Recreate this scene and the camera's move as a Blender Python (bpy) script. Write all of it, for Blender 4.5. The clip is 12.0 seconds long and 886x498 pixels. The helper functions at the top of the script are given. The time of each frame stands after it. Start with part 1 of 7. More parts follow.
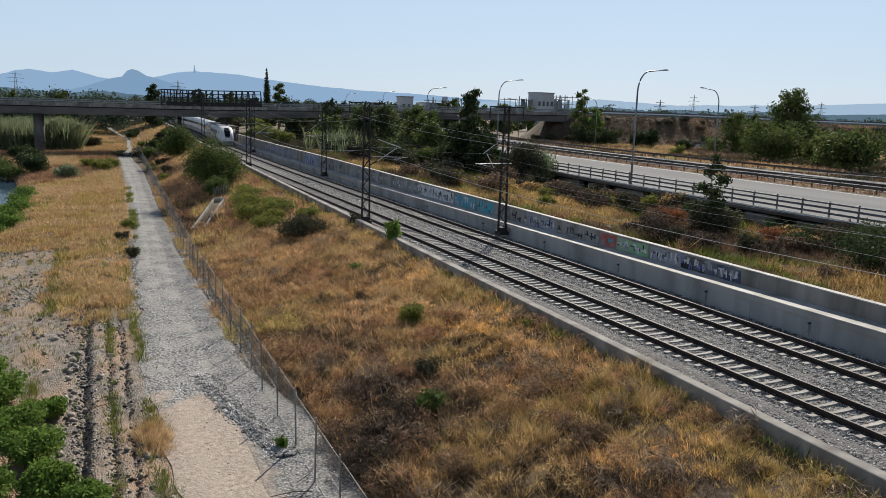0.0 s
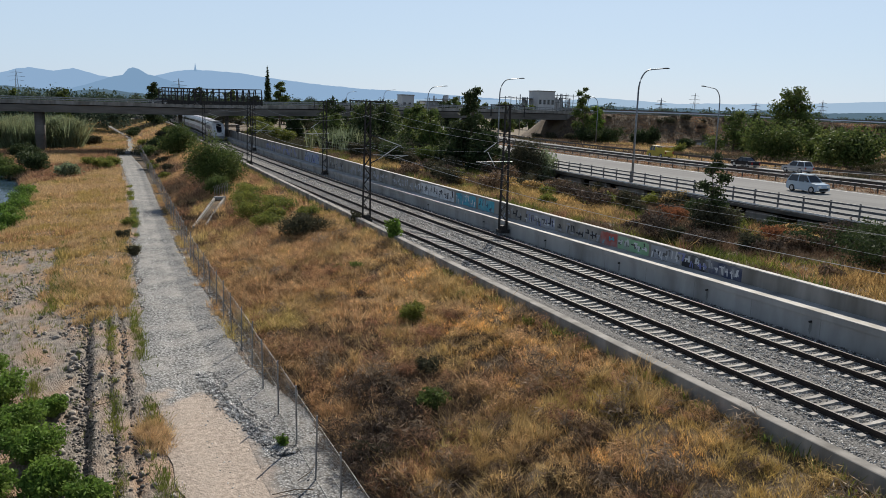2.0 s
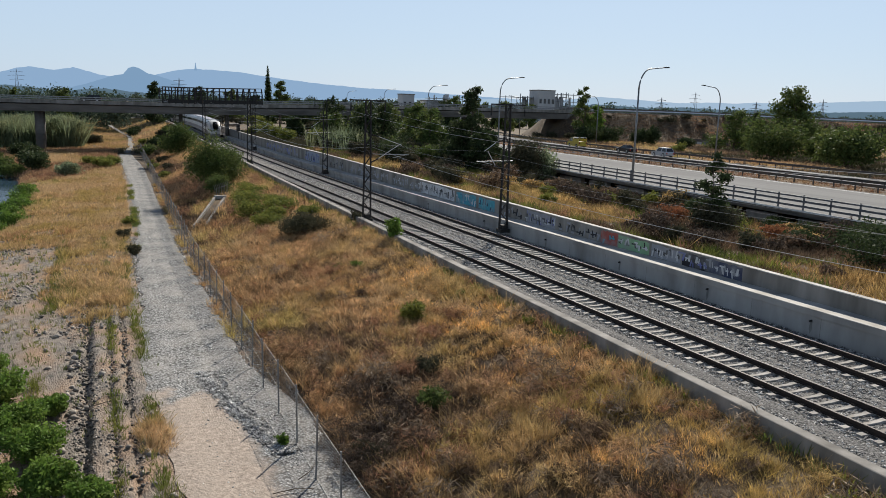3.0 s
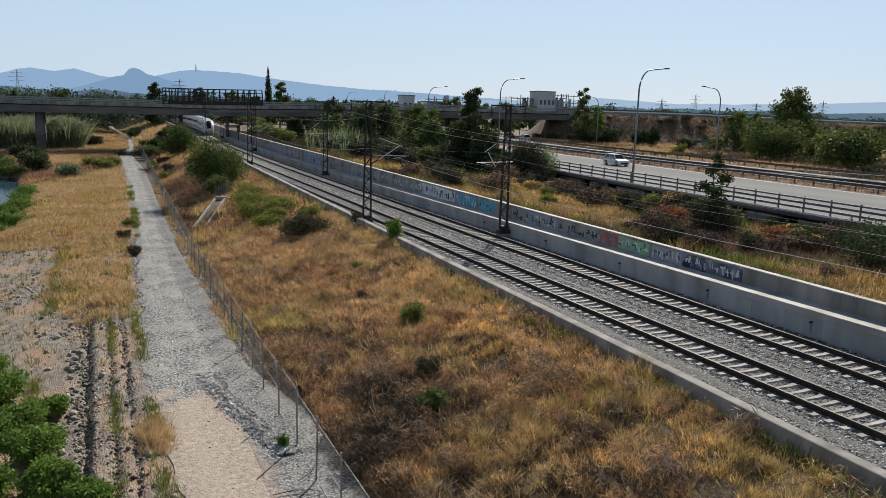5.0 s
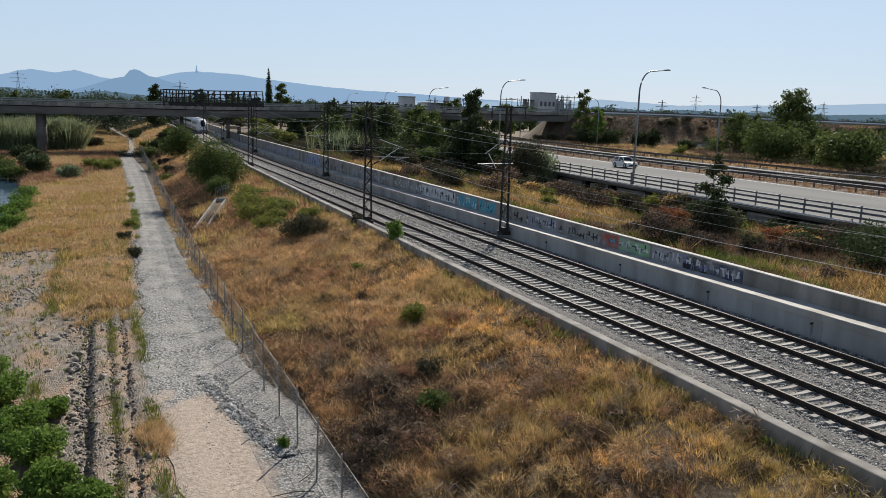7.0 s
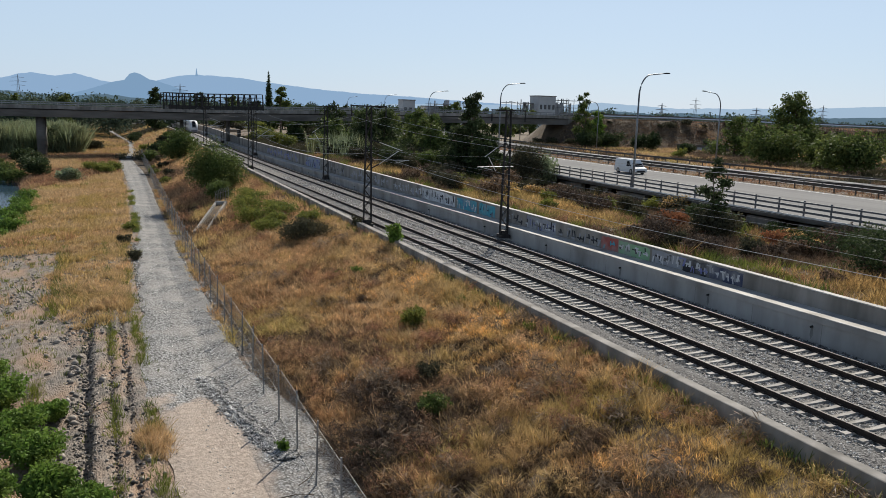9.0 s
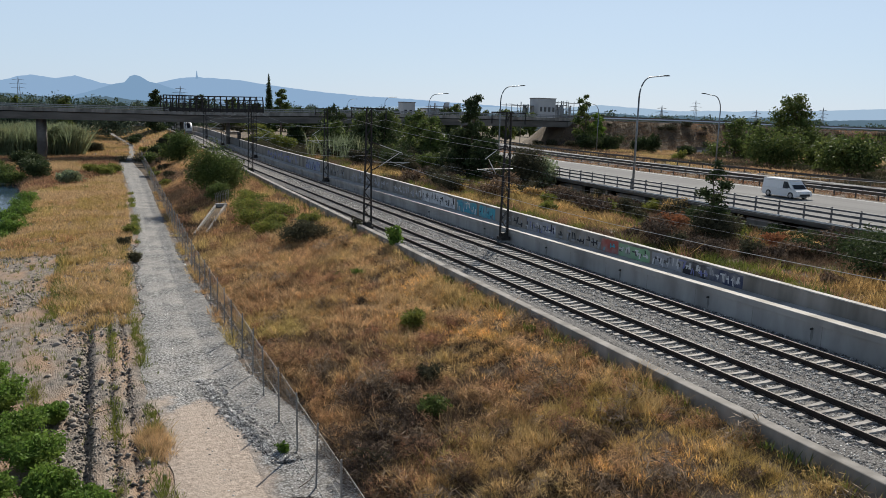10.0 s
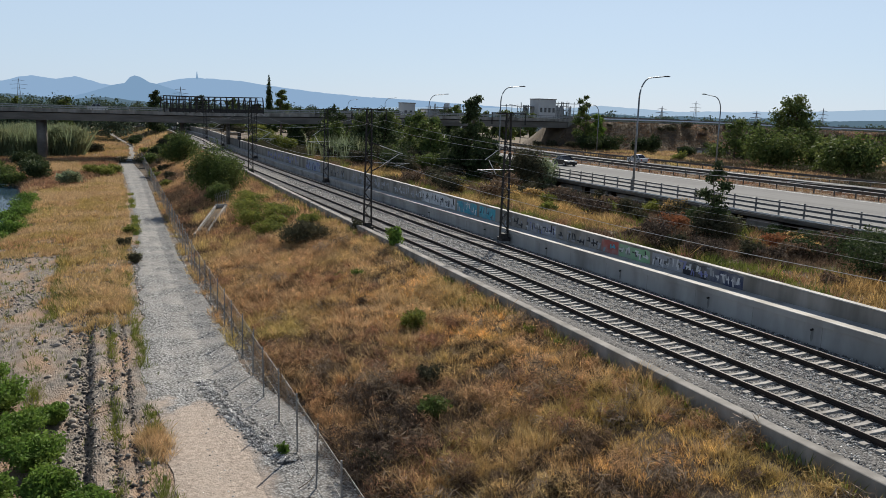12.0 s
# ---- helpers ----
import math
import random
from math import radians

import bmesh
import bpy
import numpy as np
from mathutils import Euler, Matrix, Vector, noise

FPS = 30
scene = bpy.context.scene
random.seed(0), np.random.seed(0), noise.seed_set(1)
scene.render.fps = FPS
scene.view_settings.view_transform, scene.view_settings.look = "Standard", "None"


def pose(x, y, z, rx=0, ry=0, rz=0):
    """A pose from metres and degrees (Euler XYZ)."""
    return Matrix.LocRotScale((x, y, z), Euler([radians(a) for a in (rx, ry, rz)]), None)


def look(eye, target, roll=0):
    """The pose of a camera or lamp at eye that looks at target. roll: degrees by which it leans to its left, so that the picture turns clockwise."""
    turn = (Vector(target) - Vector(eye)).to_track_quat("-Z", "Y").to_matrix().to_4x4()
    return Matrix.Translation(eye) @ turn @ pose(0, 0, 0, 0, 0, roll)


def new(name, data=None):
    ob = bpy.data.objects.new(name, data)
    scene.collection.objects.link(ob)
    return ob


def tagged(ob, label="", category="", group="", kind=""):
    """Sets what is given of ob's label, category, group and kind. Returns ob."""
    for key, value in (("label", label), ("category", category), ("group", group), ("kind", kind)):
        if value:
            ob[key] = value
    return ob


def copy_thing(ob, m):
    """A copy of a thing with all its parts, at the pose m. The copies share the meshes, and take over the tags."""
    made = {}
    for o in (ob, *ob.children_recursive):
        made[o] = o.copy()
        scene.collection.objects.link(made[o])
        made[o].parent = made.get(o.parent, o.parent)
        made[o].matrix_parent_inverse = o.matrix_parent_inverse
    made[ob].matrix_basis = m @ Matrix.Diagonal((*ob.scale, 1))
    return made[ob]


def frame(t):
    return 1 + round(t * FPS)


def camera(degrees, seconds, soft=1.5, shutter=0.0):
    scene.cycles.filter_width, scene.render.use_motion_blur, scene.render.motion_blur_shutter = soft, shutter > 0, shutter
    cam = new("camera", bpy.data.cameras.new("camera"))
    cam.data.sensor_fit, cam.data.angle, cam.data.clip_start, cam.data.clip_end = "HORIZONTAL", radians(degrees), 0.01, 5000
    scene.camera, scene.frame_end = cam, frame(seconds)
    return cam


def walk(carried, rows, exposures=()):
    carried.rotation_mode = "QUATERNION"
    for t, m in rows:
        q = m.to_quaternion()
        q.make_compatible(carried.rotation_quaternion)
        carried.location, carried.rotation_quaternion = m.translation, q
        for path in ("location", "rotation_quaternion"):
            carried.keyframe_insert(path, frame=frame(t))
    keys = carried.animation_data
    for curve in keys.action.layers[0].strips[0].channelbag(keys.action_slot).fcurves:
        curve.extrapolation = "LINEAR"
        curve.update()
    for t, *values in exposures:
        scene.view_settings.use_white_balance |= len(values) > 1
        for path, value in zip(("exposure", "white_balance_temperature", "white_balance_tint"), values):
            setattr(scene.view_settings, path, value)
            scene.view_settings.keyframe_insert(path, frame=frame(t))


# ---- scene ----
cam = camera(58.49, 12.0, 0.6)
EYE = (0.0, 0.0, 9.2666)


def gaze(yaw, tilt):
    """A pose of the held camera: yaw to the right of the y axis, tilt downwards, in radians."""
    d = Vector((math.sin(yaw) * math.cos(tilt), math.cos(yaw) * math.cos(tilt), -math.sin(tilt)))
    return look(EYE, Vector(EYE) + d * 10, 1.841)


# small turns of the hand: seconds, shift to the side, shift downwards
SWAY = [(0, -1.6, 3.3), (0.5, -1.4, 2.3), (1, -1.0, 1.8), (1.5, -0.7, 1.4), (2, -0.3, 0.4), (2.5, 0, 0), (3, 0.2, -1.0), (4, 0.6, -0.3), (5, 0.7, 0.9), (5.5, 0.7, 0.6),
        (6, 1.3, 0.9), (6.5, 1.4, 2.0), (7, 1.6, 3.3), (8, 1.7, 6.0), (9, 1.5, 8.8), (9.5, 1.6, 10.8), (10, 1.7, 12.8), (10.5, 1.7, 13.0), (11, 1.6, 13.5), (11.5, 1.9, 13.7), (12, 2.0, 14.0)]
walk(cam, [(t, gaze(0.412917 - a / 1400, 0.177017 - b / 1400)) for t, a, b in SWAY])

# ---- light ----
SUN_AZ, SUN_EL = 38.5, 37.0
world = bpy.data.worlds.new("sky")
scene.world = world
world.use_nodes = True
wn = world.node_tree.nodes
wl = world.node_tree.links
sky = wn.new("ShaderNodeTexSky")
sky.sky_type = "NISHITA"
sky.sun_disc = False
sky.sun_elevation, sky.sun_rotation = radians(SUN_EL), radians(SUN_AZ)
sky.air_density, sky.dust_density, sky.ozone_density = 1.0, 0.4, 3.0
sky.altitude = 50
# summer haze: a pale blue veil, dense at the horizon and thin overhead
veil = wn.new("ShaderNodeMix")
veil.data_type = "RGBA"
haze_dir = wn.new("ShaderNodeTexCoord")
haze_up = wn.new("ShaderNodeSeparateXYZ")
haze = wn.new("ShaderNodeMapRange")
haze.inputs[1].default_value, haze.inputs[2].default_value = 0.12, 0.75
haze.inputs[3].default_value, haze.inputs[4].default_value = 0.68, 0.0
wl.new(haze_dir.outputs["Generated"], haze_up.inputs[0])
wl.new(haze_up.outputs[2], haze.inputs[0])
wl.new(haze.outputs[0], veil.inputs[0])
veil.inputs[7].default_value = (10.6, 13.3, 16.8, 1)
wl.new(sky.outputs[0], veil.inputs[6])
wl.new(veil.outputs[2], wn["Background"].inputs[0])
wn["Background"].inputs[1].default_value = 0.0475
sun = new("sun", bpy.data.lights.new("sun", "SUN"))
sun.data.energy, sun.data.angle, sun.data.color = 5.0, radians(0.6), (1.0, 0.94, 0.84)
az, el = radians(SUN_AZ), radians(SUN_EL)
SUNWARD = Vector((math.sin(az) * math.cos(el), math.cos(az) * math.cos(el), math.sin(el)))
sun.matrix_world = look(SUNWARD * 100, (0, 0, 0))
scene.view_settings.exposure = 0.34


# ---- materials ----
def surf(name, c1, c2, scale=2.0, rough=0.85, bump=0.3, fine=30.0, stain=None, stain_scale=0.3, metal=0.0, island=0.0, objvar=0.0, stretch=None, depth=0.02, spec=0.35, thin=0.0, clump=0.0):
    """A procedural surface: two colours mixed by noise, a stain colour at a larger scale, fine relief."""
    m = bpy.data.materials.new(name)
    m.use_nodes = True
    n, l = m.node_tree.nodes, m.node_tree.links
    b = n["Principled BSDF"]
    b.inputs["Roughness"].default_value, b.inputs["Metallic"].default_value = rough, metal
    b.inputs["Specular IOR Level"].default_value = spec
    tc = n.new("ShaderNodeTexCoord")
    mp = n.new("ShaderNodeMapping")
    mp.inputs["Scale"].default_value = stretch or (1, 1, 1)
    l.new(tc.outputs["Object"], mp.inputs[0])

    def noisy(sc, det=4.0):
        t = n.new("ShaderNodeTexNoise")
        t.inputs["Scale"].default_value, t.inputs["Detail"].default_value = sc, det
        l.new(mp.outputs[0], t.inputs["Vector"])
        return t

    def blend(fac, a, bcol):
        x = n.new("ShaderNodeMix")
        x.data_type = "RGBA"
        for slot, v in ((0, fac), (6, a), (7, bcol)):
            if isinstance(v, bpy.types.NodeSocket):
                l.new(v, x.inputs[slot])
            else:
                x.inputs[slot].default_value = (*v, 1) if slot else v
        return x.outputs[2]

    def ramp(sock, lo, hi):
        r = n.new("ShaderNodeMapRange")
        r.inputs[1].default_value, r.inputs[2].default_value = lo, hi
        l.new(sock, r.inputs[0])
        return r.outputs[0]

    t1 = noisy(scale)
    col = blend(ramp(t1.outputs[0], 0.35, 0.65), c1, c2)
    if stain:
        col = blend(ramp(noisy(stain_scale, 5).outputs[0], 0.45, 0.68), col, stain)
    if island or objvar:
        h = n.new("ShaderNodeHueSaturation")
        src = n.new("ShaderNodeNewGeometry").outputs["Random Per Island"] if island else n.new("ShaderNodeObjectInfo").outputs["Random"]
        r = n.new("ShaderNodeMapRange")
        k = island or objvar
        r.inputs[3].default_value, r.inputs[4].default_value = 1 - k, 1 + k
        l.new(src, r.inputs[0])
        l.new(r.outputs[0], h.inputs["Value"])
        l.new(col, h.inputs["Color"])
        col = h.outputs[0]
    if clump:
        h = n.new("ShaderNodeHueSaturation")
        r = n.new("ShaderNodeMapRange")
        r.inputs[1].default_value, r.inputs[2].default_value = 0.33, 0.67
        r.inputs[3].default_value, r.inputs[4].default_value = 1 - clump, 1 + clump
        l.new(noisy(3.4, 3).outputs[0], r.inputs[0])
        l.new(r.outputs[0], h.inputs["Value"])
        l.new(col, h.inputs["Color"])
        col = h.outputs[0]
    l.new(col, b.inputs["Base Color"])
    if bump:
        t2 = noisy(fine, 3)
        bp = n.new("ShaderNodeBump")
        bp.inputs["Strength"].default_value, bp.inputs["Distance"].default_value = bump, depth
        l.new(t2.outputs[0], bp.inputs["Height"])
        l.new(bp.outputs[0], b.inputs["Normal"])
    if thin:
        tr = n.new("ShaderNodeBsdfTranslucent")
        l.new(col, tr.inputs[0])
        mx = n.new("ShaderNodeMixShader")
        mx.inputs[0].default_value = thin
        l.new(b.outputs[0], mx.inputs[1])
        l.new(tr.outputs[0], mx.inputs[2])
        l.new(mx.outputs[0], n["Material Output"].inputs[0])
    return m


# flat emission without shading, for backdrops with haze in their colour
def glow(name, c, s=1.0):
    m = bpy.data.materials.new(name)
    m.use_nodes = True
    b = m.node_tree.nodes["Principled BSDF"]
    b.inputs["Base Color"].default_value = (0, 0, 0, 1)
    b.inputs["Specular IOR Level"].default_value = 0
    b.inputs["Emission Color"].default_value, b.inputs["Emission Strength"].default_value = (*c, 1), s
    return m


M_BANKSOIL = surf("bank_soil", (0.108, 0.077, 0.050), (0.068, 0.050, 0.034), 1.2, 0.95, 0.8, 7, (0.153, 0.108, 0.063), 0.3, depth=0.12)
M_EARTH = surf("earth", (0.132, 0.096, 0.060), (0.084, 0.063, 0.041), 0.8, 0.95, 0.6, 9, (0.150, 0.111, 0.060), 0.12, depth=0.08)
M_RUBBLE = surf("rubble_ground", (0.30, 0.255, 0.21), (0.13, 0.115, 0.10), 2.4, 0.95, 1.0, 9, (0.34, 0.225, 0.145), 0.3, depth=0.15, stretch=(1.6, 0.8, 1))


def path_material():
    """Crushed gravel that gives way to pale dust along the nearer stretch."""
    m = bpy.data.materials.new("path_gravel")
    m.use_nodes = True
    n, l = m.node_tree.nodes, m.node_tree.links
    b = n["Principled BSDF"]
    b.inputs["Roughness"].default_value = 0.95
    b.inputs["Specular IOR Level"].default_value = 0.2
    tc = n.new("ShaderNodeTexCoord")

    def tex(scale, detail=4.0):
        t = n.new("ShaderNodeTexNoise")
        t.inputs["Scale"].default_value, t.inputs["Detail"].default_value = scale, detail
        l.new(tc.outputs["Object"], t.inputs["Vector"])
        return t.outputs[0]

    def span(sock, lo, hi):
        r = n.new("ShaderNodeMapRange")
        r.inputs[1].default_value, r.inputs[2].default_value = lo, hi
        l.new(sock, r.inputs[0])
        return r.outputs[0]

    def calc(op, a, c):
        q = n.new("ShaderNodeMath")
        q.operation = op
        for k, v in enumerate((a, c)):
            if isinstance(v, bpy.types.NodeSocket):
                l.new(v, q.inputs[k])
            else:
                q.inputs[k].default_value = v
        return q.outputs[0]

    def mixed(fac, a, c):
        q = n.new("ShaderNodeMix")
        q.data_type = "RGBA"
        l.new(fac, q.inputs[0])
        for slot, v in ((6, a), (7, c)):
            if isinstance(v, bpy.types.NodeSocket):
                l.new(v, q.inputs[slot])
            else:
                q.inputs[slot].default_value = (*v, 1)
        return q.outputs[2]

    vor = n.new("ShaderNodeTexVoronoi")
    vor.inputs["Scale"].default_value = 11.0
    l.new(tc.outputs["Object"], vor.inputs["Vector"])
    grain = span(vor.outputs["Distance"], 0.15, 0.75)
    cell = n.new("ShaderNodeSeparateColor")
    l.new(vor.outputs["Color"], cell.inputs[0])
    gravel = mixed(cell.outputs[0], (0.27, 0.27, 0.265), (0.56, 0.555, 0.545))
    gravel = mixed(grain, gravel, (0.07, 0.068, 0.064))
    gravel = mixed(calc("MULTIPLY", span(tex(0.6, 6), 0.42, 0.7), 0.55), gravel, (0.40, 0.37, 0.335))
    dust = mixed(span(tex(5.0, 6), 0.35, 0.7), (0.43, 0.355, 0.295), (0.25, 0.205, 0.168))
    dust = mixed(span(tex(0.8, 5), 0.45, 0.75), dust, (0.33, 0.28, 0.235))
    sep = n.new("ShaderNodeSeparateXYZ")
    l.new(tc.outputs["Object"], sep.inputs[0])
    w = tex(0.9, 6)
    far = span(calc("ADD", calc("MULTIPLY", sep.outputs[1], -1.0), calc("MULTIPLY", w, 9.0)), -29.6, -28.0)
    edge = span(calc("ADD", calc("ADD", calc("MULTIPLY", sep.outputs[0], -1.0), calc("MULTIPLY", sep.outputs[1], -0.06)), calc("MULTIPLY", w, 1.3)), -6.1, -5.5)
    l.new(mixed(calc("MULTIPLY", far, edge), gravel, dust), b.inputs["Base Color"])
    bp = n.new("ShaderNodeBump")
    bp.inputs["Strength"].default_value, bp.inputs["Distance"].default_value = 0.55, 0.04
    l.new(calc("ADD", vor.outputs["Distance"], tex(22.0, 3)), bp.inputs["Height"])
    l.new(bp.outputs[0], b.inputs["Normal"])
    return m


M_GRAVEL = path_material()
M_BALLAST = surf("ballast", (0.26, 0.25, 0.24), (0.022, 0.021, 0.02), 13, 0.95, 1.0, 18, (0.17, 0.16, 0.15), 0.4, depth=0.08)
M_STONE = surf("ballast_stone", (0.52, 0.51, 0.49), (0.13, 0.125, 0.12), 4, 0.9, 0.2, 30, island=0.75)
M_ROCK = surf("river_stone", (0.34, 0.295, 0.25), (0.15, 0.14, 0.13), 3, 0.9, 0.3, 20, island=0.4)
M_CONC = surf("concrete", (0.40, 0.39, 0.375), (0.33, 0.32, 0.305), 1.1, 0.85, 0.2, 25, (0.22, 0.21, 0.195), 0.45, stretch=(1, 1, 0.35))
# concrete darkened in its colour for the shaded faces of bridge and parapet
M_DECK = surf("shade_toned_concrete", (0.17, 0.155, 0.14), (0.12, 0.11, 0.10), 0.6, 0.9, 0.2, 12, (0.085, 0.078, 0.07), 0.3, stretch=(0.4, 1, 1.5))
M_CONC2 = surf("weathered_concrete", (0.31, 0.29, 0.265), (0.22, 0.205, 0.185), 1.3, 0.9, 0.3, 20, (0.13, 0.12, 0.105), 0.7, stretch=(1, 1, 0.25))
# lighter than the walls: sun on their top faces is put into this colour
M_COPING = surf("sunlit_coping_concrete", (0.55, 0.53, 0.50), (0.44, 0.42, 0.39), 1.5, 0.85, 0.2, 25, (0.30, 0.28, 0.25), 0.5)
M_SLEEPER = surf("sleeper_concrete", (0.43, 0.41, 0.385), (0.35, 0.33, 0.305), 6, 0.85, 0.2, 40, (0.24, 0.215, 0.19), 2.0, objvar=0.18)
M_RAIL = surf("rusty_rail", (0.032, 0.021, 0.016), (0.022, 0.016, 0.012), 5, 0.75, 0.2, 60)
M_RAILTOP = surf("worn_rail_head", (0.10, 0.085, 0.075), (0.07, 0.06, 0.052), 4, 0.6, 0.05, 60, metal=0.2)
M_IRON = surf("dark_painted_steel", (0.030, 0.029, 0.029), (0.045, 0.041, 0.038), 5, 0.75, 0.15, 40, spec=0.2)
M_GALV = surf("galvanised_steel", (0.26, 0.27, 0.28), (0.18, 0.185, 0.19), 3, 0.45, 0.1, 40, metal=0.5)
M_NET = surf("pale_zinc_netting", (0.55, 0.55, 0.53), (0.42, 0.41, 0.39), 2, 0.6, 0.0, stain=(0.30, 0.25, 0.20), stain_scale=0.5)
# backlit shade of the beams put into the colour, plus rust staining
M_GUARD = surf("backlit_guard_rail_steel", (0.075, 0.068, 0.062), (0.05, 0.045, 0.04), 2, 0.6, 0.1, 40, (0.10, 0.065, 0.045), 0.4)
M_GLINT = surf("bright_zinc_rail", (0.75, 0.76, 0.78), (0.66, 0.67, 0.69), 3, 0.3, 0.0, metal=0.9)
M_WIRE = surf("bright_overhead_wire", (0.55, 0.54, 0.52), (0.45, 0.44, 0.42), 3, 0.5, 0.0, metal=0.4)
M_INSUL = surf("pale_insulator_tube", (0.62, 0.62, 0.60), (0.52, 0.52, 0.50), 5, 0.45, 0.05)
M_ASPHALT = surf("sunlit_asphalt", (0.205, 0.202, 0.198), (0.170, 0.167, 0.164), 0.7, 0.97, 0.2, 40, (0.225, 0.222, 0.216), 0.12, stretch=(2.0, 0.15, 1), spec=0.1)
M_RAILING = surf("dull_grey_railing", (0.135, 0.138, 0.145), (0.09, 0.092, 0.096), 3, 0.6, 0.1, 40)
M_PAINT = surf("white_road_paint", (0.72, 0.72, 0.70), (0.62, 0.62, 0.60), 4, 0.7, 0.1, 40)
M_GRASS = surf("dry_grass", (0.627, 0.413, 0.220), (0.431, 0.255, 0.133), 0.35, 0.9, 0.0, 30, (0.516, 0.408, 0.160), 0.13, island=0.5, thin=0.3, spec=0.12, clump=0.45)
M_OCHRE = surf("ochre_grass", (0.562, 0.384, 0.166), (0.371, 0.243, 0.102), 0.4, 0.9, 0.0, 30, (0.337, 0.264, 0.099), 0.2, island=0.5, thin=0.3, spec=0.12, clump=0.45)
M_CREST = surf("crest_grass", (0.935, 0.604, 0.239), (0.617, 0.383, 0.147), 0.4, 0.9, 0.0, 30, (0.560, 0.416, 0.143), 0.2, island=0.5, thin=0.3, spec=0.12, clump=0.45)
M_DARKGRASS = surf("brown_thatch", (0.185, 0.132, 0.091), (0.285, 0.188, 0.118), 0.5, 0.95, 0.0, 30, (0.100, 0.074, 0.049), 0.25, island=0.55, thin=0.15, spec=0.12, clump=0.5)
M_TWIG = surf("dead_twigs", (0.136, 0.101, 0.077), (0.077, 0.058, 0.044), 0.8, 0.95, 0.0, 30, (0.189, 0.137, 0.096), 0.4, island=0.6, thin=0.1, spec=0.12, clump=0.5)
M_RUSSET = surf("russet_dry_herbs", (0.399, 0.225, 0.138), (0.257, 0.143, 0.091), 0.6, 0.95, 0.0, 30, (0.469, 0.320, 0.172), 0.3, island=0.55, thin=0.25, spec=0.12, clump=0.5)
M_STRAW = surf("golden_straw", (0.580, 0.419, 0.243), (0.470, 0.318, 0.168), 0.5, 0.9, 0.0, 30, (0.420, 0.310, 0.116), 0.2, island=0.3, thin=0.35, spec=0.12, clump=0.4)
M_LEAF = surf("bush_leaves", (0.103, 0.140, 0.040), (0.061, 0.094, 0.028), 0.6, 0.7, 0.0, 30, (0.146, 0.164, 0.050), 0.35, island=0.4, thin=0.3, spec=0.12)
M_LEAFDARK = surf("dark_tree_leaves", (0.051, 0.073, 0.029), (0.032, 0.049, 0.021), 0.6, 0.75, 0.0, 30, (0.071, 0.088, 0.035), 0.3, island=0.4, thin=0.25, spec=0.12)
M_LEAFGREEN = surf("fresh_green_leaves", (0.140, 0.229, 0.043), (0.081, 0.146, 0.029), 1.2, 0.65, 0.0, 30, (0.184, 0.250, 0.048), 0.7, island=0.4, thin=0.35, spec=0.12)
M_LEAFYELLOW = surf("yellow_green_leaves", (0.221, 0.230, 0.051), (0.147, 0.166, 0.041), 0.9, 0.7, 0.0, 30, (0.092, 0.129, 0.037), 0.4, island=0.35, thin=0.35, spec=0.12)
M_LEAFGREY = surf("grey_green_twigs", (0.084, 0.080, 0.048), (0.056, 0.058, 0.034), 0.8, 0.85, 0.0, 30, (0.104, 0.088, 0.052), 0.4, island=0.4, thin=0.2, spec=0.12)
M_REED = surf("giant_reed_leaves", (0.246, 0.290, 0.171), (0.143, 0.185, 0.101), 0.4, 0.75, 0.0, 30, (0.259, 0.265, 0.143), 0.2, island=0.4, thin=0.3, spec=0.12)
M_REDLEAF = surf("reddish_dry_leaves", (0.30, 0.12, 0.06), (0.20, 0.10, 0.05), 0.8, 0.85, 0.0, 30, island=0.35, thin=0.3, spec=0.12)
M_BARK = surf("bark", (0.12, 0.09, 0.065), (0.07, 0.055, 0.04), 6, 0.95, 0.5, 30)
M_WATER = surf("river_water", (0.025, 0.055, 0.09), (0.045, 0.08, 0.12), 0.3, 0.08, 0.35, 1.6, depth=0.08, spec=0.5)
# far ridges glow by themselves; distance haze is put into the emission colour
M_HILL1 = glow("haze_glow_hill", (0.212, 0.322, 0.471), 1.0)
M_HILL2 = glow("haze_glow_near_hill", (0.165, 0.267, 0.400), 1.0)
M_HILL3 = glow("haze_glow_plain_hill", (0.283, 0.385, 0.502), 1.0)
M_RISE = glow("haze_glow_wooded_rise", (0.083, 0.132, 0.175), 1.0)
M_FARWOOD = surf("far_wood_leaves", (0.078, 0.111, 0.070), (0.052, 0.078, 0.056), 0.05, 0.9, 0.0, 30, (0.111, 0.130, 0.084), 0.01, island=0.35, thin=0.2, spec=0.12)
M_TRAINW = surf("white_train_paint", (0.66, 0.66, 0.67), (0.58, 0.58, 0.59), 0.8, 0.35, 0.0)
M_TRAING = surf("grey_train_paint", (0.20, 0.20, 0.22), (0.15, 0.15, 0.17), 0.8, 0.4, 0.0)
M_TRAINLILAC = surf("silver_roof_paint", (0.42, 0.42, 0.46), (0.36, 0.36, 0.40), 0.7, 0.45, 0.0)
M_DARKGLASS = surf("dark_glass", (0.012, 0.014, 0.018), (0.02, 0.022, 0.026), 1, 0.12, 0.0, spec=0.6)
M_TYRE = surf("tyre_rubber", (0.02, 0.02, 0.02), (0.03, 0.03, 0.03), 8, 0.85, 0.2, 60)
M_ALLOY = surf("alloy_rim", (0.45, 0.45, 0.46), (0.38, 0.38, 0.39), 8, 0.35, 0.0, metal=0.8)
